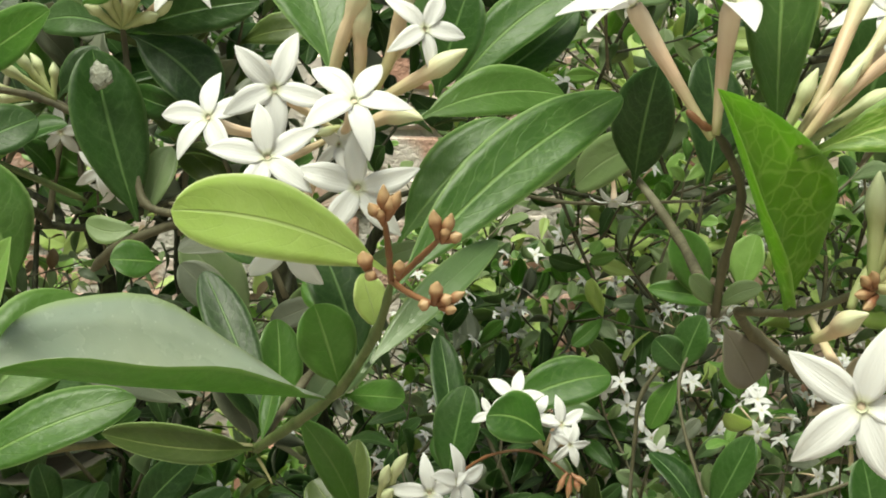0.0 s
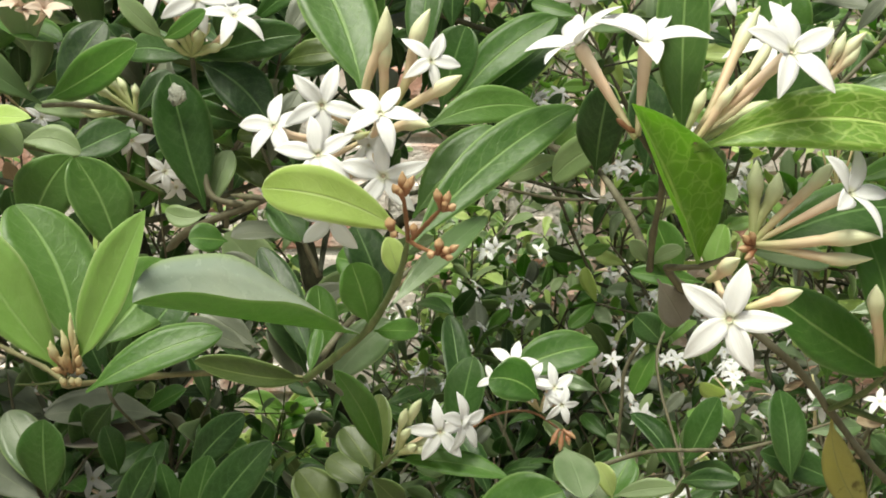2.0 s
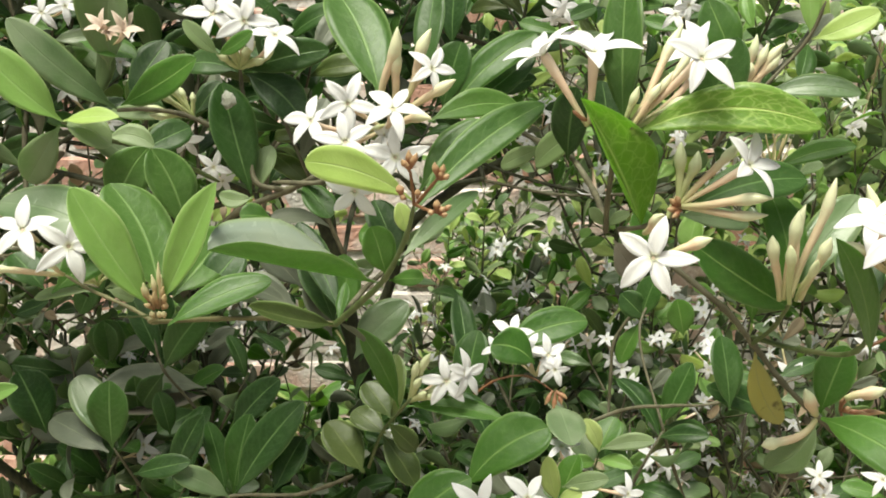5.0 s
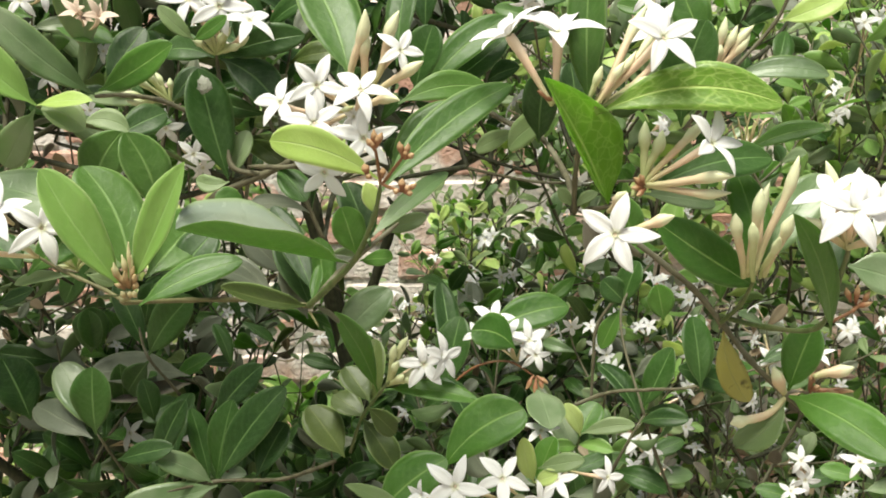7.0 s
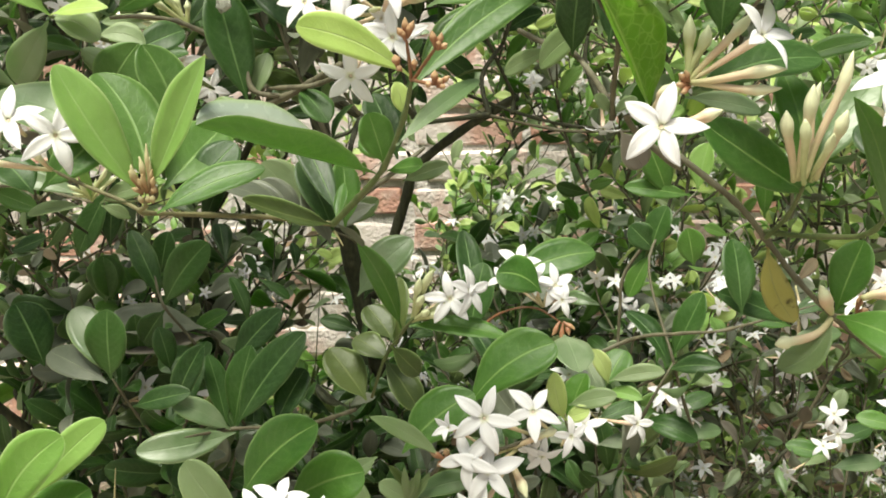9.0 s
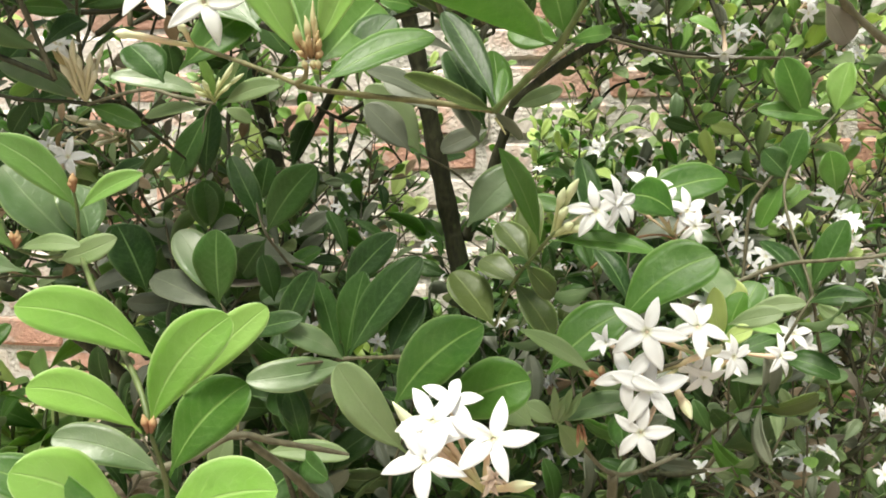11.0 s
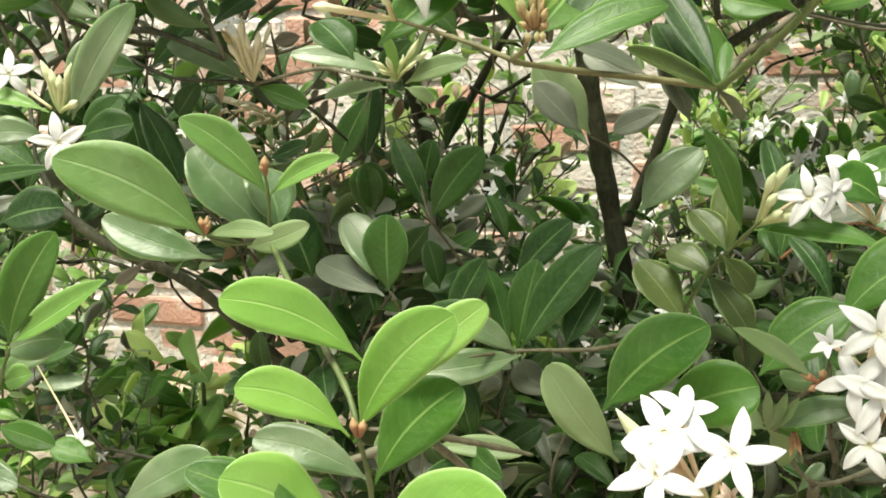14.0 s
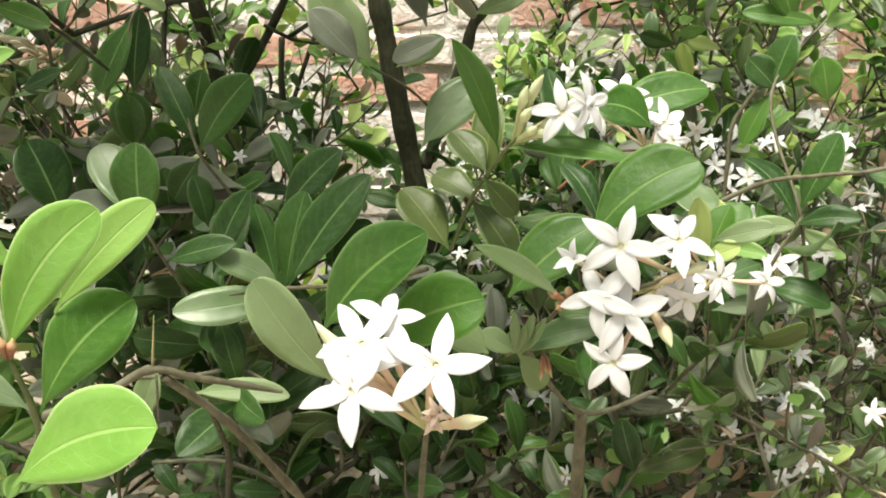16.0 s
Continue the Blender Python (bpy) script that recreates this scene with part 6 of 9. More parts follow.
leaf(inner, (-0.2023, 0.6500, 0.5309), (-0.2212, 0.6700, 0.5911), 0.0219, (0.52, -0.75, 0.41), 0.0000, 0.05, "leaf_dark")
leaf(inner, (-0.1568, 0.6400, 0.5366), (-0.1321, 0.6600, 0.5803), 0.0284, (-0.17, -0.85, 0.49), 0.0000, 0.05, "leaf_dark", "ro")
leaf(inner, (-0.1897, 0.6300, 0.5328), (-0.2679, 0.6000, 0.5265), 0.0286, (0.26, -0.80, 0.55), -0.0034, 0.05, "leaf_dusty", "el", "leaf_mid")
leaf(inner, (-0.1939, 0.6300, 0.5350), (-0.2414, 0.6200, 0.5640), 0.0218, (0.43, -0.80, 0.43), 0.0025, 0.05, "leaf_dusty", "el", "leaf_mid")
leaf(inner, (-0.2249, 0.6200, 0.4752), (-0.2443, 0.6200, 0.5156), 0.0281, (0.62, -0.72, 0.30), 0.0000, 0.05, "leaf_dark", "ro")
leaf(inner, (-0.2572, 0.6000, 0.4647), (-0.1863, 0.6000, 0.4631), 0.0191, (0.01, -0.78, 0.62), -0.0025, 0.05, "leaf_pale", "el", "leaf_pale")
leaf(inner, (-0.3069, 0.6200, 0.4321), (-0.2905, 0.6200, 0.4743), 0.0217, (-0.20, -0.98, 0.08), 0.0000, 0.05, "leaf_pale", "el", "leaf_pale")
leaf(inner, (-0.2716, 0.7200, 0.5602), (-0.2808, 0.7200, 0.6033), 0.0234, (0.63, -0.77, 0.13), 0.0000, 0.05, "leaf_dark")
twig(inner, [(-0.3129, 0.6200, 0.4694), (-0.2689, 0.6200, 0.4700), (-0.2249, 0.6200, 0.4752), (-0.1872, 0.6000, 0.4613)], 0.00178, 0.0014, "twig_brown", "stem")

pale_leaf = thing("leafy_twig", (-0.1510, 0.8500, 0.6772), "twig with broad pale leaf undersides in front of the dark stem", "shrub branch", "leafy twigs")
twig(pale_leaf, [(-0.0910, 1.0000, 0.6020), (-0.1204, 0.9200, 0.6479), (-0.1510, 0.8500, 0.6772)], 0.00133, 0.00109, "twig_brown", "stem")
leaf(pale_leaf, (-0.1489, 0.8500, 0.6782), (-0.2000, 0.8400, 0.7448), 0.0449, (0.47, -0.86, 0.23), 0.0000, 0.05, "leaf_pale", "el", "leaf_pale")
leaf(pale_leaf, (-0.1294, 0.8700, 0.6750), (-0.0840, 0.8600, 0.7014), 0.0233, (-0.27, -0.96, 0.09), 0.0000, 0.05, "leaf_pale", "el", "leaf_pale")
leaf(pale_leaf, (-0.1019, 0.8000, 0.6126), (-0.0475, 0.8200, 0.6671), 0.0419, (-0.15, -0.87, 0.47), -0.0030, 0.05, "leaf_dusty", "el", "leaf_mid")
leaf(pale_leaf, (-0.0982, 0.8200, 0.6040), (-0.0681, 0.8400, 0.6624), 0.0306, (-0.23, -0.88, 0.42), 0.0000, 0.05, "leaf_dark")
leaf(pale_leaf, (-0.0580, 0.8500, 0.7220), (-0.0102, 0.8500, 0.7389), 0.0185, (-0.07, -0.98, 0.20), 0.0000, 0.05, "leaf_pale", "el", "leaf_pale")

right_dark = thing("leafy_twig", (0.1956, 0.7000, 0.5760), "twig with narrow dark leaves over the litter", "shrub branch", "leafy twigs")
twig(right_dark, [(0.2468, 0.8000, 0.4373), (0.2149, 0.7400, 0.5184), (0.1956, 0.7000, 0.5770), (0.1807, 0.7500, 0.6601), (0.2294, 0.7800, 0.7184)], 0.00163, 0.00109, "twig_brown", "stem")
leaf(right_dark, (0.1955, 0.7000, 0.5783), (0.2217, 0.7000, 0.6370), 0.0279, (-0.60, -0.75, 0.27), 0.0017, 0.05, "leaf_dark")
leaf(right_dark, (0.1956, 0.7000, 0.5760), (0.2416, 0.7200, 0.5621), 0.0205, (0.47, -0.78, 0.42), 0.0000, 0.05, "leaf_dark")
leaf(right_dark, (0.1830, 0.7600, 0.6611), (0.1628, 0.7600, 0.6192), 0.0204, (-0.55, -0.79, 0.26), 0.0000, 0.05, "leaf_mid")
leaf(right_dark, (0.1829, 0.7600, 0.6634), (0.1979, 0.7600, 0.7065), 0.0274, (-0.57, -0.79, 0.20), 0.0000, 0.05, "leaf_dark")
leaf(right_dark, (0.1874, 0.7600, 0.6634), (0.1633, 0.7600, 0.6887), 0.0257, (0.20, -0.96, 0.19), 0.0000, 0.05, "leaf_dark")
leaf(right_dark, (0.1999, 0.7700, 0.7148), (0.1785, 0.7700, 0.7684), 0.0319, (0.15, -0.99, 0.06), 0.0000, 0.05, "leaf_mid")
leaf(right_dark, (0.2223, 0.7700, 0.7146), (0.1589, 0.7700, 0.7242), 0.0183, (0.06, -0.92, 0.39), 0.0000, 0.05, "leaf_mid")
leaf(right_dark, (0.2294, 0.7800, 0.7184), (0.2393, 0.7800, 0.7632), 0.0275, (-0.61, -0.78, 0.14), 0.0000, 0.05, "leaf_young", "el", "leaf_young")
leaf(right_dark, (0.2167, 0.7200, 0.6572), (0.2098, 0.7200, 0.6922), 0.0262, (0.12, -0.99, 0.02), 0.0000, 0.05, "leaf_mid")

shoot = thing("budding_sprig", (-0.2486, 0.5000, 0.7548), "twig end with a tuft of greenish buds and dusty leaves", "shrub branch", "flowering branches")
twig(shoot, [(-0.4127, 0.6800, 0.7424), (-0.3201, 0.5600, 0.7606), (-0.2806, 0.5200, 0.7577), (-0.2486, 0.5000, 0.7540)], 0.0015, 0.0011, "twig_brown", "stem")
leaf(shoot, (-0.2493, 0.5000, 0.7552), (-0.2556, 0.4880, 0.7885), 0.0075, (0.40, -0.90, 0.15), 0.0015, 0.05, "leaf_young", "na", "leaf_young")
leaf(shoot, (-0.2493, 0.5000, 0.7552), (-0.2298, 0.5050, 0.7868), 0.0070, (-0.30, -0.94, 0.10), 0.0010, 0.05, "leaf_olive", "na", "leaf_pale")
bud(shoot, (-0.2493, 0.5000, 0.7552), (-0.2318, 0.4880, 0.7811), 0.0018, "bud_green", head=0.45, bow=-0.0012)
bud(shoot, (-0.2493, 0.5000, 0.7552), (-0.2262, 0.4920, 0.7739), 0.0016, "bud_green", head=0.40, bow=-0.0015)
bud(shoot, (-0.2493, 0.5000, 0.7552), (-0.2606, 0.4860, 0.7686), 0.0018, "bud_green", head=0.40, bow=0.0010)
bud(shoot, (-0.2493, 0.5000, 0.7552), (-0.2516, 0.4840, 0.7706), 0.0019, "bud_green", head=0.45, bow=0.0000)
bud(shoot, (-0.2493, 0.5000, 0.7552), (-0.2435, 0.4950, 0.7717), 0.0016, "bud_green", head=0.50, bow=0.0000)
bud(shoot, (-0.2493, 0.5000, 0.7552), (-0.2559, 0.4800, 0.7640), 0.0015, "bud_green", head=0.50, bow=0.0008)
bud(shoot, (-0.2493, 0.5000, 0.7552), (-0.2328, 0.4840, 0.7682), 0.0014, "bud_green", head=0.50, bow=-0.0008)
leaf(shoot, (-0.2533, 0.5000, 0.7585), (-0.3151, 0.4900, 0.7737), 0.0153, (0.26, -0.79, 0.55), 0.0029, 0.05, "leaf_dusty", "el", "leaf_mid")
leaf(shoot, (-0.2441, 0.5000, 0.7533), (-0.2021, 0.4900, 0.7669), 0.0144, (-0.32, -0.89, 0.32), -0.0022, 0.05, "leaf_pale", "el", "leaf_pale")
leaf(shoot, (-0.2556, 0.5000, 0.7512), (-0.2973, 0.5000, 0.7458), 0.0103, (-0.07, -0.85, 0.52), 0.0022, 0.05, "leaf_pale", "el", "leaf_pale")
leaf(shoot, (-0.2467, 0.5100, 0.7504), (-0.2302, 0.5200, 0.7405), 0.0104, (0.64, -0.67, 0.38), 0.0000, 0.05, "leaf_pale", "el", "leaf_pale")

spent = thing("flowering_twig", (-0.4127, 0.6800, 0.7433), "twig end with a fan of faded cream flower tubes", "shrub branch", "flowering branches")
twig(spent, [(-0.5449, 0.7000, 0.7719), (-0.5076, 0.6900, 0.7559), (-0.4801, 0.6900, 0.7473), (-0.4127, 0.6800, 0.7424), (-0.3862, 0.7200, 0.7232), (-0.3661, 0.8000, 0.6760)], 0.0016, 0.0018, "bark_dark", "stem")
bud(spent, (-0.4136, 0.6800, 0.7443), (-0.4352, 0.6700, 0.7881), 0.00303, "bud_brown", head=0.3)
bud(spent, (-0.4136, 0.6800, 0.7443), (-0.4266, 0.6700, 0.7911), 0.00302, "bud_straw", head=0.3)
bud(spent, (-0.4136, 0.6800, 0.7443), (-0.4186, 0.6700, 0.7937), 0.00301, "bud_straw", head=0.3)
bud(spent, (-0.4136, 0.6800, 0.7443), (-0.4135, 0.6700, 0.7845), 0.00302, "bud_straw", head=0.3)
bud(spent, (-0.4136, 0.6800, 0.7443), (-0.4027, 0.6700, 0.7861), 0.00301, "bud_straw", head=0.3)
bud(spent, (-0.4136, 0.6800, 0.7443), (-0.4298, 0.6700, 0.7766), 0.00303, "bud_straw", head=0.3)
bud(spent, (-0.4136, 0.6800, 0.7443), (-0.3989, 0.6700, 0.7714), 0.00302, "bud_straw", head=0.3)
flower(spent, (-0.4275, 0.6700, 0.7925), (-0.4136, 0.6800, 0.7443), 0.0158, 10, (0.03, -0.76, 0.65))
leaf(spent, (-0.4181, 0.6800, 0.7443), (-0.4821, 0.6700, 0.7775), 0.0241, (0.35, -0.83, 0.43), 0.0038, 0.05, "leaf_dusty", "el", "leaf_mid")
leaf(spent, (-0.4109, 0.6800, 0.7410), (-0.3642, 0.6700, 0.7249), 0.0191, (-0.05, -0.91, 0.41), 0.0000, 0.05, "leaf_mid")
leaf(spent, (-0.4649, 0.6900, 0.7457), (-0.4918, 0.7000, 0.7161), 0.0215, (-0.21, -0.97, -0.14), 0.0000, 0.05, "leaf_dark")
leaf(spent, (-0.4624, 0.6900, 0.7457), (-0.4381, 0.7000, 0.7519), 0.0213, (0.26, -0.88, 0.41), 0.0000, 0.05, "leaf_dark")
leaf(spent, (-0.5153, 0.6900, 0.7560), (-0.5828, 0.7000, 0.7637), 0.0294, (-0.07, -0.87, 0.49), 0.0000, 0.05, "leaf_dark")
leaf(spent, (-0.5074, 0.6900, 0.7582), (-0.4701, 0.7000, 0.7953), 0.0242, (0.07, -0.98, 0.20), 0.0000, 0.05, "leaf_dark")
leaf(spent, (-0.5281, 0.7000, 0.7312), (-0.4859, 0.6800, 0.6619), 0.0295, (0.57, -0.63, 0.53), 0.0000, 0.05, "leaf_dark")
leaf(spent, (-0.5389, 0.7000, 0.7288), (-0.5187, 0.6800, 0.6718), 0.0296, (0.67, -0.59, 0.44), 0.0000, 0.05, "leaf_dark")
bud(spent, (-0.4136, 0.6800, 0.7443), (-0.4013, 0.6742, 0.7770), 0.00222, "bud_straw", head=0.30, bow=-0.0001)
bud(spent, (-0.4136, 0.6800, 0.7443), (-0.4132, 0.6629, 0.7978), 0.00252, "bud_straw", head=0.30, bow=-0.0014)
bud(spent, (-0.4136, 0.6800, 0.7443), (-0.4327, 0.6812, 0.7784), 0.00256, "bud_straw", head=0.30, bow=0.0001)
bud(spent, (-0.4136, 0.6800, 0.7443), (-0.4092, 0.6761, 0.7765), 0.00203, "bud_straw", head=0.30, bow=-0.0010)
bud(spent, (-0.4136, 0.6800, 0.7443), (-0.4100, 0.6758, 0.7741), 0.00251, "bud_straw", head=0.30, bow=-0.0003)
bud(spent, (-0.4136, 0.6800, 0.7443), (-0.4356, 0.6681, 0.7987), 0.00225, "bud_straw", head=0.30, bow=0.0005)
bud(spent, (-0.4136, 0.6800, 0.7443), (-0.3962, 0.6839, 0.7924), 0.00213, "bud_straw", head=0.30, bow=0.0004)

inner = thing("leafy_twig", (-0.3469, 0.8000, 0.7266), "shaded hanging twig with dark leaves", "shrub branch", "leafy twigs")
twig(inner, [(-0.2960, 0.8500, 0.7793), (-0.3233, 0.8200, 0.7541), (-0.3469, 0.8000, 0.7266), (-0.3513, 0.7900, 0.6932)], 0.00118, 0.00094, "twig_brown", "stem")
leaf(inner, (-0.3458, 0.8000, 0.7261), (-0.3782, 0.7900, 0.6633), 0.0288, (-0.09, -0.97, 0.20), 0.0000, 0.05, "leaf_dark")
leaf(inner, (-0.3440, 0.7600, 0.6179), (-0.3389, 0.7500, 0.6646), 0.0321, (-0.13, -0.97, -0.19), 0.0000, 0.05, "leaf_dark", "ro")
leaf(inner, (-0.3410, 0.8000, 0.7344), (-0.3069, 0.8000, 0.7703), 0.0263, (-0.17, -0.97, 0.16), 0.0000, 0.05, "leaf_dark")
leaf(inner, (-0.2641, 0.8000, 0.7747), (-0.2895, 0.8000, 0.8057), 0.0259, (0.40, -0.85, 0.33), 0.0000, 0.05, "leaf_dark")
leaf(inner, (-0.3844, 0.8200, 0.7551), (-0.3880, 0.8200, 0.7896), 0.0248, (0.63, -0.77, 0.07), 0.0000, 0.05, "leaf_dark")
leaf(inner, (-0.4683, 1.3000, 0.6323), (-0.4283, 1.3000, 0.6601), 0.0289, (-0.18, -0.95, 0.26), 0.0000, 0.05, "leaf_lime", "el", "leaf_lime")

fork_leaves = thing("leafy_twig", (-0.0590, 0.3780, 0.7570), "twig fork with long dark leaves and a short thorn", "shrub branch", "leafy twigs")
leaf(fork_leaves, (-0.0590, 0.3780, 0.7570), (-0.1027, 0.3371, 0.7784), 0.0150, (0.30, -0.72, 0.62), -0.0030, 0.02, "leaf_olive", "el", "leaf_olive", 0.5)
leaf(fork_leaves, (-0.0580, 0.3810, 0.7580), (-0.0548, 0.4000, 0.7785), 0.0085, (-0.30, -0.95, 0.09), 0.0010, 0.03, "leaf_mid", "na", "leaf_olive")
leaf(fork_leaves, (-0.0590, 0.3980, 0.7590), (-0.0907, 0.4400, 0.8103), 0.0190, (0.35, -0.93, 0.09), 0.0010, 0.03, "leaf_dark", "el", "leaf_olive")
leaf(fork_leaves, (-0.0580, 0.3880, 0.7560), (-0.0460, 0.4100, 0.7376), 0.0130, (-0.25, -0.55, 0.80), -0.0020, 0.03, "leaf_grey", "el", "leaf_grey")
leaf(fork_leaves, (-0.0706, 0.4400, 0.7329), (-0.0880, 0.4400, 0.7664), 0.0170, (0.25, -0.75, 0.60), 0.0020, 0.03, "leaf_grey", "el", "leaf_grey")
leaf(fork_leaves, (-0.0930, 0.4150, 0.7600), (-0.1310, 0.4000, 0.7787), 0.0150, (0.45, -0.60, 0.65), 0.0020, 0.03, "leaf_grey", "el", "leaf_grey")
twig(fork_leaves, [(-0.0586, 0.3780, 0.7532), (-0.0557, 0.3760, 0.7491), (-0.0528, 0.3740, 0.7445)], 0.0009, 0.0003, "twig_straw", "thorn", knots=False)
leaf(fork_leaves, (-0.0809, 0.8000, 0.7058), (-0.1254, 0.8000, 0.6865), 0.0227, (-0.18, -0.89, 0.41), 0.0000, 0.05, "leaf_grey", "el", "leaf_grey")
leaf(fork_leaves, (-0.1562, 0.8200, 0.6834), (-0.1983, 0.8200, 0.7287), 0.0329, (0.36, -0.87, 0.34), 0.0000, 0.05, "leaf_grey", "el", "leaf_grey")
leaf(fork_leaves, (-0.0959, 0.4500, 0.7515), (-0.1298, 0.4600, 0.7712), 0.0167, (0.04, -0.87, 0.50), 0.0000, 0.05, "leaf_grey", "el", "leaf_grey")
leaf(fork_leaves, (-0.0218, 0.4600, 0.7919), (-0.0537, 0.4700, 0.7990), 0.0230, (-0.19, -0.89, 0.42), 0.0000, 0.05, "leaf_mid")
twig(fork_leaves, [(-0.0590, 0.3780, 0.7570), (-0.0480, 0.4300, 0.7660), (-0.0373, 0.4600, 0.7720), (-0.0105, 0.4800, 0.7915)], 0.00163, 0.00172, "twig_brown", "stem")

deep_bloom = thing("flowering_twig", (-0.3212, 0.6500, 0.8801), "flowering twig deeper in the shrub with small shaded white stars", "shrub branch", "flowering branches")
twig(deep_bloom, [(-0.3272, 0.7100, 0.8036), (-0.3169, 0.6800, 0.8450), (-0.3074, 0.6600, 0.8720)], 0.00096, 0.0007, "twig_brown", "stem")
flower(deep_bloom, (-0.3083, 0.6200, 0.8943), (-0.3074, 0.6600, 0.8720), 0.0137, 0, (0.36, -0.91, 0.20))
flower(deep_bloom, (-0.2789, 0.6300, 0.8654), (-0.3074, 0.6600, 0.8720), 0.0123, 20, (0.49, -0.87, 0.06))
leaf(deep_bloom, (-0.3076, 0.6600, 0.8693), (-0.2779, 0.6700, 0.8821), 0.0155, (0.15, -0.91, 0.38), 0.0000, 0.05, "leaf_dark")
leaf(deep_bloom, (-0.3083, 0.6600, 0.8603), (-0.3478, 0.6700, 0.8691), 0.0156, (-0.09, -0.83, 0.55), 0.0000, 0.05, "leaf_mid")
leaf(deep_bloom, (-0.3089, 0.6600, 0.8512), (-0.2723, 0.6700, 0.8547), 0.0156, (0.20, -0.88, 0.43), 0.0000, 0.05, "leaf_dusty", "el", "leaf_mid")

deep_bloom = thing("flowering_twig", (-0.2219, 0.6500, 0.8344), "flowering twig deeper in the shrub with small shaded white stars", "shrub branch", "flowering branches")
twig(deep_bloom, [(-0.2189, 0.7100, 0.7490), (-0.2130, 0.6800, 0.7929), (-0.2064, 0.6600, 0.8215)], 0.00096, 0.0007, "twig_brown", "stem")
flower(deep_bloom, (-0.2127, 0.6200, 0.8504), (-0.2064, 0.6600, 0.8215), 0.0168, 5, (0.27, -0.96, -0.09))
flower(deep_bloom, (-0.1907, 0.6200, 0.8285), (-0.2064, 0.6600, 0.8215), 0.0161, 30, (0.41, -0.91, 0.10))
flower(deep_bloom, (-0.1862, 0.6300, 0.8163), (-0.2064, 0.6600, 0.8215), 0.0132, 0, (0.53, -0.82, -0.23))
leaf(deep_bloom, (-0.2066, 0.6600, 0.8188), (-0.1759, 0.6700, 0.8312), 0.0156, (0.10, -0.88, 0.46), 0.0000, 0.05, "leaf_dark")
leaf(deep_bloom, (-0.2070, 0.6600, 0.8096), (-0.2456, 0.6700, 0.8179), 0.0157, (-0.09, -0.81, 0.58), 0.0000, 0.05, "leaf_mid")
leaf(deep_bloom, (-0.2075, 0.6600, 0.8004), (-0.1697, 0.6700, 0.8034), 0.0157, (0.19, -0.85, 0.49), 0.0000, 0.05, "leaf_dusty", "el", "leaf_mid")

deep_bloom = thing("flowering_twig", (-0.3094, 0.5800, 0.9422), "flowering twig deeper in the shrub with small shaded white stars", "shrub branch", "flowering branches")
twig(deep_bloom, [(-0.3208, 0.6300, 0.8949), (-0.3094, 0.6000, 0.9288), (-0.2994, 0.5800, 0.9508)], 0.00096, 0.0007, "twig_brown", "stem")
flower(deep_bloom, (-0.2959, 0.5500, 0.9526), (-0.2994, 0.5800, 0.9508), 0.0157, 0, (0.21, -0.93, 0.30))
flower(deep_bloom, (-0.2777, 0.5500, 0.9569), (-0.2994, 0.5800, 0.9508), 0.0150, 30, (0.50, -0.82, 0.30))
leaf(deep_bloom, (-0.2996, 0.5800, 0.9484), (-0.2736, 0.5900, 0.9603), 0.0138, (0.21, -0.93, 0.31), 0.0000, 0.05, "leaf_dark")
leaf(deep_bloom, (-0.3002, 0.5800, 0.9405), (-0.3362, 0.5900, 0.9492), 0.0139, (-0.12, -0.86, 0.49), 0.0000, 0.05, "leaf_mid")
leaf(deep_bloom, (-0.3009, 0.5800, 0.9325), (-0.2688, 0.5900, 0.9363), 0.0139, (0.24, -0.91, 0.35), 0.0000, 0.05, "leaf_dusty", "el", "leaf_mid")

deep_bloom = thing("flowering_twig", (0.0838, 0.5300, 0.9321), "flowering twig deeper in the shrub with small shaded white stars", "shrub branch", "flowering branches")
twig(deep_bloom, [(0.0957, 0.5800, 0.8897), (0.0891, 0.5500, 0.9212), (0.0868, 0.5300, 0.9415)], 0.00096, 0.0007, "twig_brown", "stem")
flower(deep_bloom, (0.0808, 0.5000, 0.9420), (0.0868, 0.5300, 0.9415), 0.0138, 36, (-0.06, -0.61, -0.79))
flower(deep_bloom, (0.0867, 0.5000, 0.9488), (0.0868, 0.5300, 0.9415), 0.0125, 10, (0.24, -0.96, 0.13))
leaf(deep_bloom, (0.0869, 0.5300, 0.9394), (0.1138, 0.5400, 0.9503), 0.0127, (0.13, -0.87, 0.47), 0.0000, 0.05, "leaf_dark")
leaf(deep_bloom, (0.0870, 0.5300, 0.9321), (0.0586, 0.5400, 0.9400), 0.0127, (-0.20, -0.89, 0.40), 0.0000, 0.05, "leaf_mid")
leaf(deep_bloom, (0.0871, 0.5300, 0.9248), (0.1203, 0.5400, 0.9282), 0.0128, (0.23, -0.89, 0.40), 0.0000, 0.05, "leaf_dusty", "el", "leaf_mid")

deep_bloom = thing("flowering_twig", (0.1636, 0.4900, 0.9323), "flowering twig deeper in the shrub with small shaded white stars", "shrub branch", "flowering branches")
twig(deep_bloom, [(0.1836, 0.5400, 0.8920), (0.1728, 0.5100, 0.9217), (0.1676, 0.4900, 0.9408)], 0.00096, 0.0007, "twig_brown", "stem")
flower(deep_bloom, (0.1567, 0.4600, 0.9415), (0.1676, 0.4900, 0.9408), 0.0117, 10, (-0.20, -0.93, 0.31))
flower(deep_bloom, (0.1648, 0.4600, 0.9472), (0.1676, 0.4900, 0.9408), 0.0117, 40, (0.12, -0.99, -0.04))
leaf(deep_bloom, (0.1677, 0.4900, 0.9388), (0.1940, 0.5000, 0.9491), 0.0119, (0.12, -0.85, 0.51), 0.0000, 0.05, "leaf_dark")
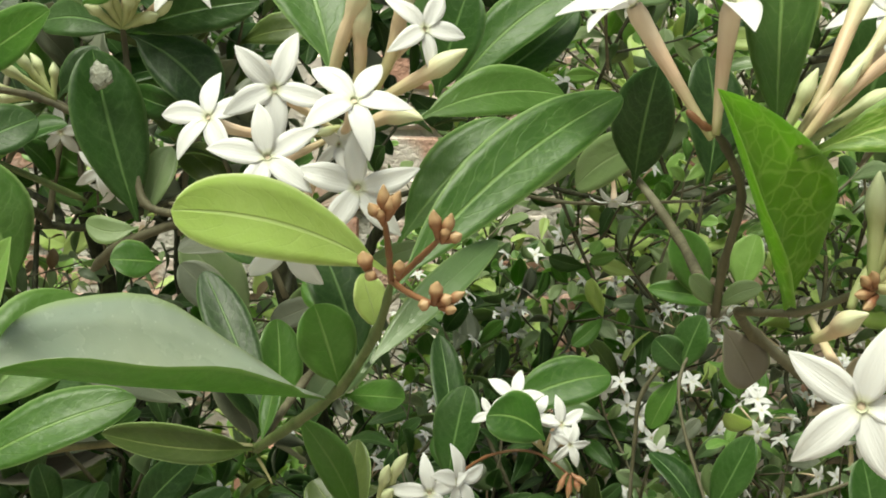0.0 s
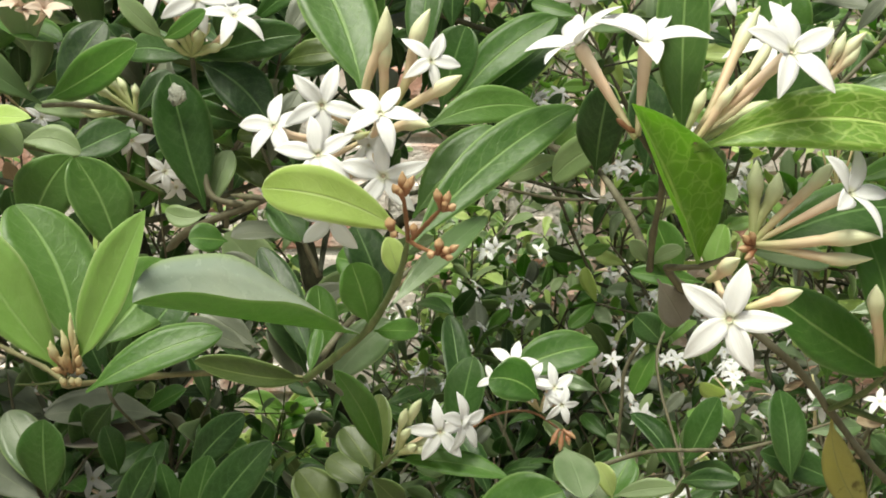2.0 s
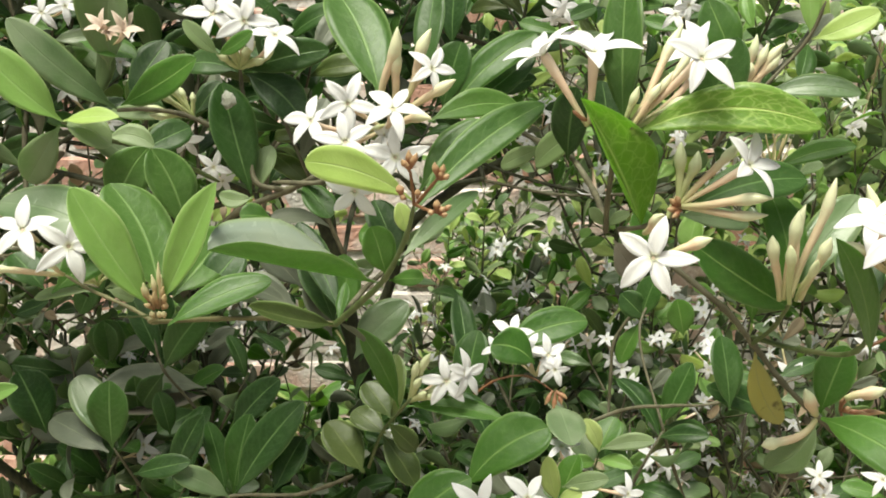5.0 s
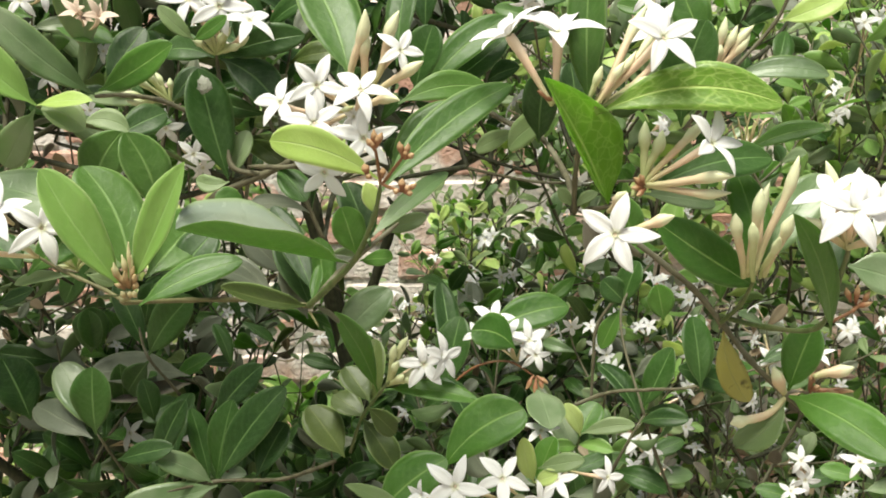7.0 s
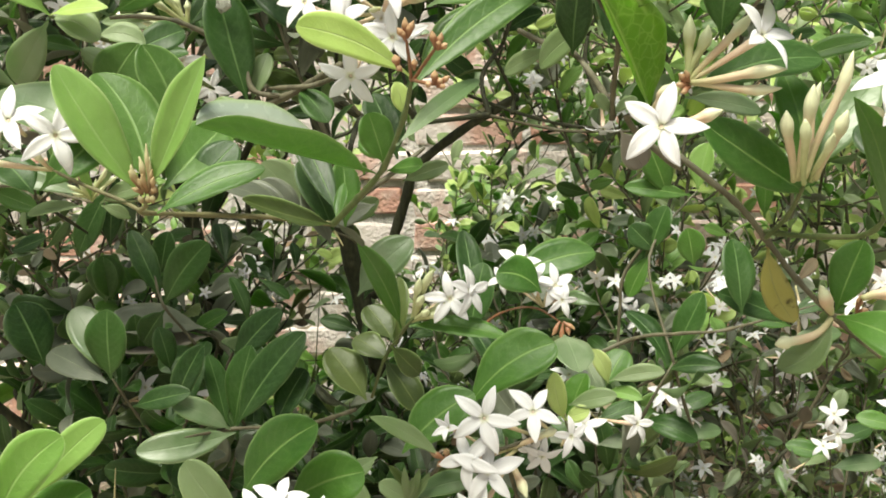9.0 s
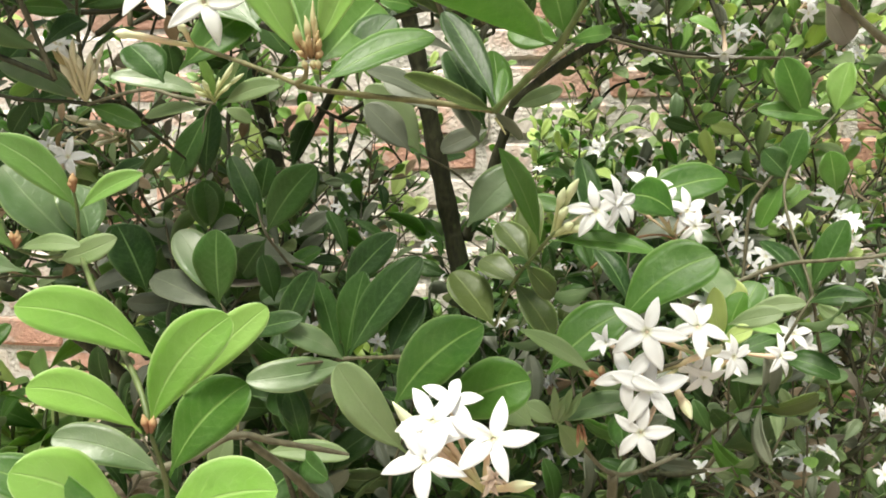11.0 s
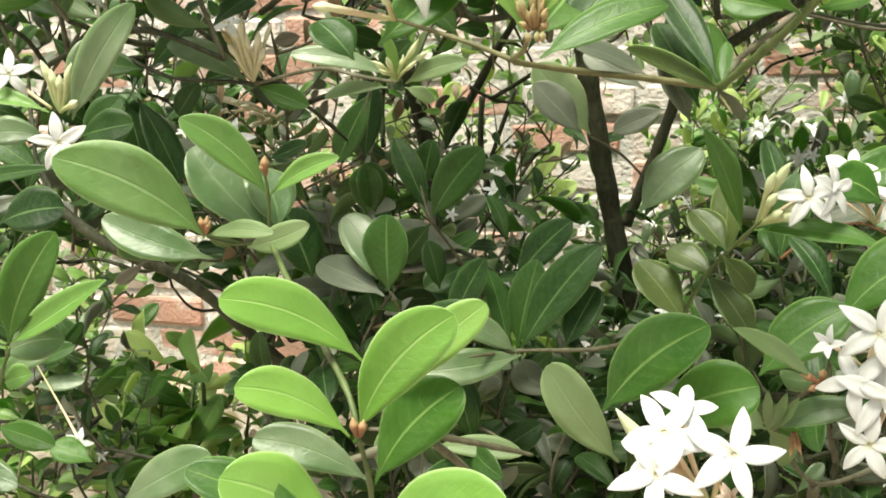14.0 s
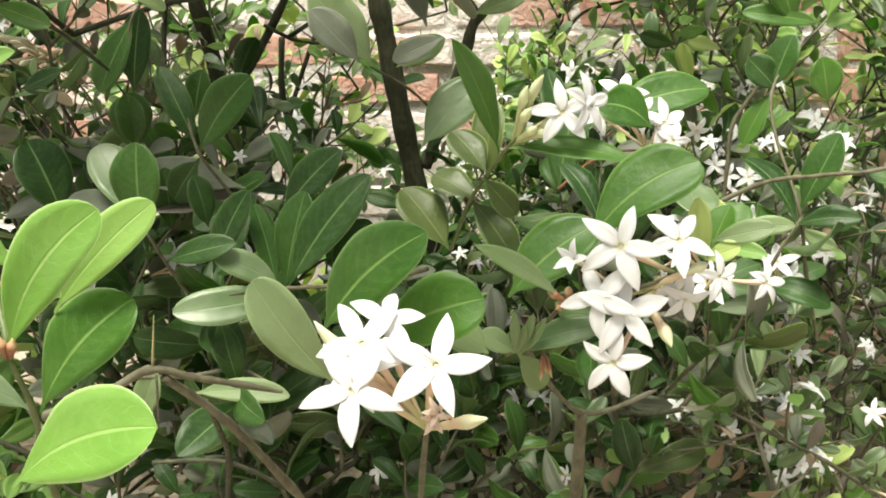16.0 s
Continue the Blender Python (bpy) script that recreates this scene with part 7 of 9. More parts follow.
leaf(deep_bloom, (0.1679, 0.4900, 0.9319), (0.1425, 0.5000, 0.9394), 0.0120, (-0.24, -0.89, 0.38), 0.0000, 0.05, "leaf_mid")
leaf(deep_bloom, (0.1682, 0.4900, 0.9251), (0.2005, 0.5000, 0.9283), 0.0120, (0.23, -0.88, 0.41), 0.0000, 0.05, "leaf_dusty", "el", "leaf_mid")

deep_bloom = thing("flowering_twig", (0.3430, 0.8200, 0.5713), "flowering twig deeper in the shrub with small shaded white stars", "shrub branch", "flowering branches")
twig(deep_bloom, [(0.3576, 0.8800, 0.4828), (0.3428, 0.8500, 0.5449), (0.3362, 0.8300, 0.5860)], 0.00096, 0.0007, "twig_brown", "stem")
flower(deep_bloom, (0.3500, 0.8350, 0.5830), (0.3450, 0.8500, 0.6080), 0.0180, 36, (-0.10, -0.97, 0.20))
bud(deep_bloom, (0.3480, 0.8480, 0.5750), (0.3500, 0.8420, 0.5480), 0.0030, "bud_cream", head=0.35)
leaf(deep_bloom, (0.3364, 0.8300, 0.5823), (0.3795, 0.8400, 0.5975), 0.0201, (-0.08, -0.71, 0.70), 0.0000, 0.05, "leaf_dark")
leaf(deep_bloom, (0.3368, 0.8300, 0.5700), (0.2929, 0.8400, 0.5796), 0.0202, (-0.05, -0.80, 0.60), 0.0000, 0.05, "leaf_mid")
leaf(deep_bloom, (0.3373, 0.8300, 0.5577), (0.3905, 0.8400, 0.5604), 0.0202, (0.10, -0.73, 0.67), 0.0000, 0.05, "leaf_dusty", "el", "leaf_mid")

deep_bloom = thing("flowering_twig", (0.2242, 1.2300, 0.5202), "flowering twig deeper in the shrub with small shaded white stars", "shrub branch", "flowering branches")
twig(deep_bloom, [(0.2451, 1.2800, 0.3791), (0.2339, 1.2500, 0.4583), (0.2309, 1.2300, 0.5112)], 0.00096, 0.0007, "twig_brown", "stem")
flower(deep_bloom, (0.2204, 1.2000, 0.5524), (0.2309, 1.2300, 0.5112), 0.0193, 0, (-0.11, -0.91, 0.40))
flower(deep_bloom, (0.2372, 1.2000, 0.5255), (0.2309, 1.2300, 0.5112), 0.0193, 20, (-0.12, -0.96, 0.25))
flower(deep_bloom, (0.2422, 1.2000, 0.5042), (0.2309, 1.2300, 0.5112), 0.0171, 40, (0.04, -1.00, 0.09))
flower(deep_bloom, (0.2087, 1.2000, 0.5403), (0.2309, 1.2300, 0.5112), 0.0148, 10, (-0.43, -0.81, 0.39))
leaf(deep_bloom, (0.2310, 1.2300, 0.5062), (0.2882, 1.2400, 0.5281), 0.0275, (-0.11, -0.77, 0.63), 0.0000, 0.05, "leaf_dark")
leaf(deep_bloom, (0.2312, 1.2300, 0.4895), (0.1690, 1.2400, 0.5039), 0.0276, (0.01, -0.80, 0.60), 0.0000, 0.05, "leaf_mid")
leaf(deep_bloom, (0.2314, 1.2300, 0.4727), (0.3021, 1.2400, 0.4777), 0.0276, (0.06, -0.77, 0.64), 0.0000, 0.05, "leaf_dusty", "el", "leaf_mid")

deep_bloom = thing("flowering_twig", (0.2485, 1.0800, 0.5042), "flowering twig deeper in the shrub with small shaded white stars", "shrub branch", "flowering branches")
twig(deep_bloom, [(0.2806, 1.1300, 0.3806), (0.2685, 1.1000, 0.4548), (0.2645, 1.0800, 0.5041)], 0.00096, 0.0007, "twig_brown", "stem")
flower(deep_bloom, (0.2437, 1.0500, 0.5355), (0.2645, 1.0800, 0.5041), 0.0174, 4, (-0.14, -0.95, 0.27))
flower(deep_bloom, (0.2753, 1.0500, 0.5117), (0.2645, 1.0800, 0.5041), 0.0144, 10, (0.17, -0.98, 0.10))
leaf(deep_bloom, (0.2646, 1.0800, 0.4996), (0.3167, 1.0900, 0.5190), 0.0248, (-0.11, -0.74, 0.67), 0.0000, 0.05, "leaf_dark")
leaf(deep_bloom, (0.2648, 1.0800, 0.4844), (0.2091, 1.0900, 0.4969), 0.0249, (-0.00, -0.79, 0.62), 0.0000, 0.05, "leaf_mid")
leaf(deep_bloom, (0.2651, 1.0800, 0.4691), (0.3295, 1.0900, 0.4732), 0.0250, (0.07, -0.74, 0.67), 0.0000, 0.05, "leaf_dusty", "el", "leaf_mid")

deep_bloom = thing("flowering_twig", (0.2118, 0.8300, 0.4786), "flowering twig deeper in the shrub with small shaded white stars", "shrub branch", "flowering branches")
twig(deep_bloom, [(0.2321, 0.8800, 0.3710), (0.2215, 0.8500, 0.4380), (0.2177, 0.8300, 0.4824)], 0.00096, 0.0007, "twig_brown", "stem")
flower(deep_bloom, (0.2070, 0.8000, 0.5090), (0.2177, 0.8300, 0.4824), 0.0196, 0, (-0.11, -0.75, 0.65))
flower(deep_bloom, (0.2189, 0.8000, 0.4966), (0.2177, 0.8300, 0.4824), 0.0155, 30, (0.20, -0.92, 0.34))
leaf(deep_bloom, (0.2178, 0.8300, 0.4785), (0.2612, 0.8400, 0.4936), 0.0206, (-0.09, -0.68, 0.72), 0.0000, 0.05, "leaf_dark")
leaf(deep_bloom, (0.2180, 0.8300, 0.4658), (0.1721, 0.8400, 0.4747), 0.0206, (-0.03, -0.73, 0.68), 0.0000, 0.05, "leaf_mid")
leaf(deep_bloom, (0.2182, 0.8300, 0.4530), (0.2718, 0.8400, 0.4551), 0.0207, (0.10, -0.68, 0.72), 0.0000, 0.05, "leaf_dusty", "el", "leaf_mid")

deep_bloom = thing("flowering_twig", (0.0985, 0.6500, 0.5598), "flowering twig deeper in the shrub with small shaded white stars", "shrub branch", "flowering branches")
twig(deep_bloom, [(0.1314, 0.7000, 0.4394), (0.1245, 0.6700, 0.4988), (0.1227, 0.6500, 0.5378)], 0.00096, 0.0007, "twig_brown", "stem")
flower(deep_bloom, (0.0969, 0.6200, 0.5867), (0.1227, 0.6500, 0.5378), 0.0171, 10, (-0.03, -0.57, 0.82))
flower(deep_bloom, (0.1087, 0.6000, 0.5497), (0.1227, 0.6500, 0.5378), 0.0186, 0, (-0.06, -0.88, 0.47))
flower(deep_bloom, (0.1540, 0.6200, 0.5438), (0.1227, 0.6500, 0.5378), 0.0181, 20, (0.55, -0.78, 0.29))
leaf(deep_bloom, (0.1228, 0.6500, 0.5346), (0.1591, 0.6600, 0.5466), 0.0173, (-0.05, -0.68, 0.73), 0.0000, 0.05, "leaf_dark")
leaf(deep_bloom, (0.1228, 0.6500, 0.5238), (0.0837, 0.6600, 0.5306), 0.0173, (-0.06, -0.70, 0.71), 0.0000, 0.05, "leaf_mid")
leaf(deep_bloom, (0.1229, 0.6500, 0.5130), (0.1676, 0.6600, 0.5141), 0.0174, (0.13, -0.67, 0.73), 0.0000, 0.05, "leaf_dusty", "el", "leaf_mid")

deep_bloom = thing("flowering_twig", (0.3845, 0.8300, 0.4558), "flowering twig deeper in the shrub with small shaded white stars", "shrub branch", "flowering branches")
twig(deep_bloom, [(0.4071, 0.8800, 0.3333), (0.3904, 0.8500, 0.4016), (0.3827, 0.8300, 0.4468)], 0.00096, 0.0007, "twig_brown", "stem")
flower(deep_bloom, (0.3745, 0.8000, 0.4868), (0.3827, 0.8300, 0.4468), 0.0164, 0, (-0.27, -0.89, 0.36))
flower(deep_bloom, (0.3795, 0.8000, 0.4652), (0.3827, 0.8300, 0.4468), 0.0165, 30, (-0.14, -0.99, 0.03))
flower(deep_bloom, (0.3655, 0.8000, 0.4528), (0.3827, 0.8300, 0.4468), 0.0145, 10, (-0.43, -0.82, 0.38))
leaf(deep_bloom, (0.3829, 0.8300, 0.4430), (0.4271, 0.8400, 0.4579), 0.0206, (-0.12, -0.63, 0.77), 0.0000, 0.05, "leaf_dark")
leaf(deep_bloom, (0.3834, 0.8300, 0.4301), (0.3389, 0.8400, 0.4388), 0.0206, (-0.03, -0.73, 0.68), 0.0000, 0.05, "leaf_mid")
leaf(deep_bloom, (0.3840, 0.8300, 0.4173), (0.4386, 0.8400, 0.4192), 0.0207, (0.09, -0.65, 0.75), 0.0000, 0.05, "leaf_dusty", "el", "leaf_mid")

deep_bloom = thing("flowering_twig", (0.3808, 0.6500, 0.5292), "flowering twig deeper in the shrub with small shaded white stars", "shrub branch", "flowering branches")
twig(deep_bloom, [(0.4138, 0.7100, 0.4404), (0.3960, 0.6800, 0.4995), (0.3870, 0.6600, 0.5384)], 0.00096, 0.0007, "twig_brown", "stem")
flower(deep_bloom, (0.3691, 0.6200, 0.5571), (0.3870, 0.6600, 0.5384), 0.0179, 0, (-0.15, -0.93, 0.35))
flower(deep_bloom, (0.3785, 0.6300, 0.5624), (0.3870, 0.6600, 0.5384), 0.0129, 20, (0.22, -0.77, 0.60))
leaf(deep_bloom, (0.3872, 0.6600, 0.5352), (0.4251, 0.6700, 0.5472), 0.0173, (-0.09, -0.61, 0.78), 0.0000, 0.05, "leaf_dark")
leaf(deep_bloom, (0.3877, 0.6600, 0.5244), (0.3514, 0.6700, 0.5312), 0.0173, (-0.08, -0.74, 0.67), 0.0000, 0.05, "leaf_mid")
leaf(deep_bloom, (0.3883, 0.6600, 0.5136), (0.4352, 0.6700, 0.5147), 0.0174, (0.12, -0.66, 0.75), 0.0000, 0.05, "leaf_dusty", "el", "leaf_mid")

deep_bloom = thing("flowering_twig", (-0.3263, 1.3550, 0.5298), "flowering twig deeper in the shrub with small shaded white stars", "shrub branch", "flowering branches")
twig(deep_bloom, [(-0.3618, 1.4530, 0.3807), (-0.3548, 1.4110, 0.4658), (-0.3454, 1.3830, 0.5221)], 0.00096, 0.0007, "twig_brown", "stem")
flower(deep_bloom, (-0.3152, 1.3130, 0.5648), (-0.3454, 1.3830, 0.5221), 0.0238, 0, (0.14, -0.59, 0.80))
flower(deep_bloom, (-0.3477, 1.3410, 0.5301), (-0.3454, 1.3830, 0.5221), 0.0200, 20, (-0.11, -0.97, 0.22))
leaf(deep_bloom, (-0.3457, 1.3830, 0.5169), (-0.2885, 1.3970, 0.5387), 0.0284, (0.00, -0.84, 0.54), 0.0000, 0.05, "leaf_dark")
leaf(deep_bloom, (-0.3466, 1.3830, 0.4997), (-0.4154, 1.3970, 0.5140), 0.0286, (-0.02, -0.75, 0.66), 0.0000, 0.05, "leaf_mid")
leaf(deep_bloom, (-0.3475, 1.3830, 0.4823), (-0.2773, 1.3970, 0.4867), 0.0286, (0.12, -0.79, 0.60), 0.0000, 0.05, "leaf_dusty", "el", "leaf_mid")

deep_bloom = thing("flowering_twig", (-0.4401, 0.7550, 0.6809), "thin twig with a single drooping white star flower", "shrub branch", "flowering branches")
twig(deep_bloom, [(-0.4101, 0.8450, 0.5809), (-0.4261, 0.7950, 0.6309), (-0.4401, 0.7550, 0.6809)], 0.0013, 0.0008, "twig_brown", "stem")
flower(deep_bloom, (-0.4521, 0.7200, 0.6929), (-0.4401, 0.7550, 0.6809), 0.0200, 18, (0.20, -0.90, 0.38), shut=14)
leaf(deep_bloom, (-0.4361, 0.7650, 0.6689), (-0.3951, 0.7550, 0.6849), 0.0170, (0.20, -0.80, 0.55), 0.0020, 0.05, "leaf_dark")

deep_bloom = thing("flowering_twig", (-0.2806, 0.8800, 0.4637), "flowering twig deeper in the shrub with small shaded white stars", "shrub branch", "flowering branches")
twig(deep_bloom, [(-0.2918, 0.9300, 0.3493), (-0.2852, 0.9000, 0.4195), (-0.2772, 0.8800, 0.4660)], 0.00096, 0.0007, "twig_brown", "stem")
flower(deep_bloom, (-0.2707, 0.8500, 0.4951), (-0.2772, 0.8800, 0.4660), 0.0197, 0, (0.90, -0.37, 0.22))
flower(deep_bloom, (-0.2654, 0.8500, 0.4787), (-0.2772, 0.8800, 0.4660), 0.0153, 30, (0.80, -0.60, -0.07))
leaf(deep_bloom, (-0.2774, 0.8800, 0.4620), (-0.2336, 0.8900, 0.4783), 0.0218, (-0.05, -0.79, 0.61), 0.0000, 0.05, "leaf_dark")
leaf(deep_bloom, (-0.2782, 0.8800, 0.4484), (-0.3313, 0.8900, 0.4582), 0.0219, (0.01, -0.66, 0.75), 0.0000, 0.05, "leaf_mid")
leaf(deep_bloom, (-0.2791, 0.8800, 0.4348), (-0.2253, 0.8900, 0.4374), 0.0219, (0.10, -0.72, 0.69), 0.0000, 0.05, "leaf_dusty", "el", "leaf_mid")

deep_bloom = thing("flowering_twig", (0.0107, 1.4300, 0.5214), "flowering twig deeper in the shrub with small shaded white stars", "shrub branch", "flowering branches")
twig(deep_bloom, [(0.0325, 1.4800, 0.3978), (0.0262, 1.4500, 0.4836), (0.0271, 1.4300, 0.5412)], 0.00096, 0.0007, "twig_brown", "stem")
flower(deep_bloom, (0.0118, 1.4000, 0.5559), (0.0271, 1.4300, 0.5412), 0.0193, 0, (0.02, -0.98, 0.21))
flower(deep_bloom, (0.0176, 1.4000, 0.5283), (0.0271, 1.4300, 0.5412), 0.0194, 20, (0.02, -0.97, 0.22))
flower(deep_bloom, (0.0304, 1.4000, 0.5420), (0.0271, 1.4300, 0.5412), 0.0168, 50, (0.35, -0.91, 0.20))
flower(deep_bloom, (0.0508, 1.4000, 0.6154), (0.0271, 1.4300, 0.5412), 0.0179, 0, (-0.00, -0.77, 0.64))
leaf(deep_bloom, (0.0271, 1.4300, 0.5356), (0.0912, 1.4400, 0.5608), 0.0310, (-0.09, -0.83, 0.56), 0.0000, 0.05, "leaf_dark")
leaf(deep_bloom, (0.0268, 1.4300, 0.5168), (-0.0447, 1.4400, 0.5340), 0.0312, (0.03, -0.81, 0.58), 0.0000, 0.05, "leaf_mid")
leaf(deep_bloom, (0.0266, 1.4300, 0.4981), (0.1056, 1.4400, 0.5044), 0.0312, (0.05, -0.81, 0.59), 0.0000, 0.05, "leaf_dusty", "el", "leaf_mid")

deep_bloom = thing("flowering_twig", (0.5007, 1.1300, 0.7972), "flowering twig deeper in the shrub with small shaded white stars", "shrub branch", "flowering branches")
twig(deep_bloom, [(0.5508, 1.1800, 0.7693), (0.5315, 1.1500, 0.8307), (0.5225, 1.1300, 0.8715)], 0.00096, 0.0007, "twig_brown", "stem")
flower(deep_bloom, (0.4899, 1.1000, 0.8208), (0.5225, 1.1300, 0.8715), 0.0152, 0, (-0.31, -0.95, 0.06))
flower(deep_bloom, (0.5032, 1.1000, 0.8311), (0.5225, 1.1300, 0.8715), 0.0152, 30, (-0.14, -0.96, 0.23))
flower(deep_bloom, (0.5185, 1.1000, 0.9340), (0.5225, 1.1300, 0.8715), 0.0180, 0, (-0.31, -0.89, 0.33))
flower(deep_bloom, (0.5352, 1.1000, 0.9405), (0.5225, 1.1300, 0.8715), 0.0149, 20, (0.01, -1.00, -0.02))
leaf(deep_bloom, (0.5228, 1.1300, 0.8673), (0.5746, 1.1400, 0.8874), 0.0243, (-0.05, -0.84, 0.54), 0.0000, 0.05, "leaf_dark")
leaf(deep_bloom, (0.5235, 1.1300, 0.8531), (0.4707, 1.1400, 0.8679), 0.0244, (-0.07, -0.93, 0.36), 0.0000, 0.05, "leaf_mid")
leaf(deep_bloom, (0.5243, 1.1300, 0.8389), (0.5885, 1.1400, 0.8446), 0.0245, (0.10, -0.88, 0.46), 0.0000, 0.05, "leaf_dusty", "el", "leaf_mid")

deep_bloom = thing("flowering_twig", (0.2023, 0.9800, 0.3449), "flowering twig deeper in the shrub with small shaded white stars", "shrub branch", "flowering branches")
twig(deep_bloom, [(0.2218, 1.0300, 0.2402), (0.2071, 1.0000, 0.3082), (0.2009, 0.9800, 0.3532)], 0.00096, 0.0007, "twig_brown", "stem")
flower(deep_bloom, (0.1948, 0.9500, 0.3755), (0.2009, 0.9800, 0.3532), 0.0145, 0, (-0.18, -0.85, 0.50))
flower(deep_bloom, (0.2042, 0.9500, 0.3630), (0.2009, 0.9800, 0.3532), 0.0129, 30, (0.31, -0.90, 0.30))
flower(deep_bloom, (0.1828, 0.9500, 0.3817), (0.2009, 0.9800, 0.3532), 0.0111, 10, (-0.49, -0.73, 0.47))
leaf(deep_bloom, (0.2011, 0.9800, 0.3493), (0.2444, 0.9900, 0.3656), 0.0208, (-0.12, -0.68, 0.73), 0.0000, 0.05, "leaf_dark")
leaf(deep_bloom, (0.2018, 0.9800, 0.3362), (0.1557, 0.9900, 0.3448), 0.0210, (-0.04, -0.74, 0.67), 0.0000, 0.05, "leaf_mid")
leaf(deep_bloom, (0.2024, 0.9800, 0.3231), (0.2565, 0.9900, 0.3264), 0.0210, (0.08, -0.69, 0.72), 0.0000, 0.05, "leaf_dusty", "el", "leaf_mid")

deep_bloom = thing("flowering_twig", (0.1859, 0.9800, 0.5450), "flowering twig deeper in the shrub with small shaded white stars", "shrub branch", "flowering branches")
twig(deep_bloom, [(0.2199, 1.0300, 0.4422), (0.2056, 1.0000, 0.5009), (0.1995, 0.9800, 0.5396)], 0.00096, 0.0007, "twig_brown", "stem")
flower(deep_bloom, (0.1789, 0.9500, 0.5687), (0.1995, 0.9800, 0.5396), 0.0148, 0, (-0.19, -0.96, 0.18))
flower(deep_bloom, (0.1907, 0.9500, 0.5571), (0.1995, 0.9800, 0.5396), 0.0140, 20, (-0.03, -0.98, 0.19))
flower(deep_bloom, (0.2031, 0.9500, 0.5366), (0.1995, 0.9800, 0.5396), 0.0132, 40, (-0.04, -0.98, 0.21))
flower(deep_bloom, (0.2184, 0.9500, 0.5161), (0.1995, 0.9800, 0.5396), 0.0124, 0, (-0.23, -0.95, 0.23))
flower(deep_bloom, (0.1721, 0.9500, 0.5917), (0.1995, 0.9800, 0.5396), 0.0122, 10, (-0.15, -0.76, 0.64))
leaf(deep_bloom, (0.1997, 0.9800, 0.5360), (0.2414, 0.9900, 0.5520), 0.0200, (-0.06, -0.77, 0.64), 0.0000, 0.05, "leaf_dark")
leaf(deep_bloom, (0.2003, 0.9800, 0.5240), (0.1562, 0.9900, 0.5338), 0.0201, (-0.07, -0.83, 0.55), 0.0000, 0.05, "leaf_mid")
leaf(deep_bloom, (0.2010, 0.9800, 0.5118), (0.2530, 0.9900, 0.5157), 0.0202, (0.11, -0.78, 0.61), 0.0000, 0.05, "leaf_dusty", "el", "leaf_mid")

deep_bloom = thing("flowering_twig", (0.2615, 0.9300, 0.3023), "flowering twig deeper in the shrub with small shaded white stars", "shrub branch", "flowering branches")
twig(deep_bloom, [(0.2881, 0.9800, 0.1547), (0.2708, 0.9500, 0.2254), (0.2626, 0.9300, 0.2719)], 0.00096, 0.0007, "twig_brown", "stem")
flower(deep_bloom, (0.2518, 0.9000, 0.3342), (0.2626, 0.9300, 0.2719), 0.0148, 5, (-0.20, -0.71, 0.67))
flower(deep_bloom, (0.2556, 0.8500, 0.2906), (0.2626, 0.9300, 0.2719), 0.0143, 0, (-0.26, -0.87, 0.43))
flower(deep_bloom, (0.2382, 0.9000, 0.2842), (0.2626, 0.9300, 0.2719), 0.0125, 20, (-0.55, -0.74, 0.39))
leaf(deep_bloom, (0.2629, 0.9300, 0.2681), (0.3053, 0.9400, 0.2835), 0.0203, (-0.14, -0.60, 0.78), 0.0000, 0.05, "leaf_dark")
leaf(deep_bloom, (0.2637, 0.9300, 0.2551), (0.2198, 0.9400, 0.2624), 0.0204, (-0.04, -0.70, 0.72), 0.0000, 0.05, "leaf_mid")
leaf(deep_bloom, (0.2646, 0.9300, 0.2421), (0.3176, 0.9400, 0.2447), 0.0204, (0.08, -0.62, 0.78), 0.0000, 0.05, "leaf_dusty", "el", "leaf_mid")

deep_bloom = thing("flowering_twig", (0.0907, 0.9300, 0.2472), "flowering twig deeper in the shrub with small shaded white stars", "shrub branch", "flowering branches")
twig(deep_bloom, [(0.2202, 1.0800, 0.2267), (0.2057, 1.0500, 0.2968), (0.1997, 1.0300, 0.3431)], 0.00096, 0.0007, "twig_brown", "stem")
flower(deep_bloom, (0.0865, 0.9000, 0.2812), (0.1997, 1.0300, 0.3431), 0.0126, 0, (-0.05, -0.41, 0.91))
flower(deep_bloom, (0.1807, 0.9500, 0.3049), (0.1997, 1.0300, 0.3431), 0.0122, 30, (-0.18, -0.90, 0.39))
flower(deep_bloom, (0.2822, 1.0000, 0.5591), (0.1997, 1.0300, 0.3431), 0.0145, 10, (-0.26, -0.90, 0.35))
leaf(deep_bloom, (0.1999, 1.0300, 0.3390), (0.2450, 1.0400, 0.3562), 0.0218, (-0.12, -0.68, 0.72), 0.0000, 0.05, "leaf_dark")
leaf(deep_bloom, (0.2006, 1.0300, 0.3254), (0.1523, 1.0400, 0.3347), 0.0219, (-0.03, -0.75, 0.66), 0.0000, 0.05, "leaf_mid")
leaf(deep_bloom, (0.2012, 1.0300, 0.3117), (0.2575, 1.0400, 0.3154), 0.0219, (0.08, -0.69, 0.72), 0.0000, 0.05, "leaf_dusty", "el", "leaf_mid")

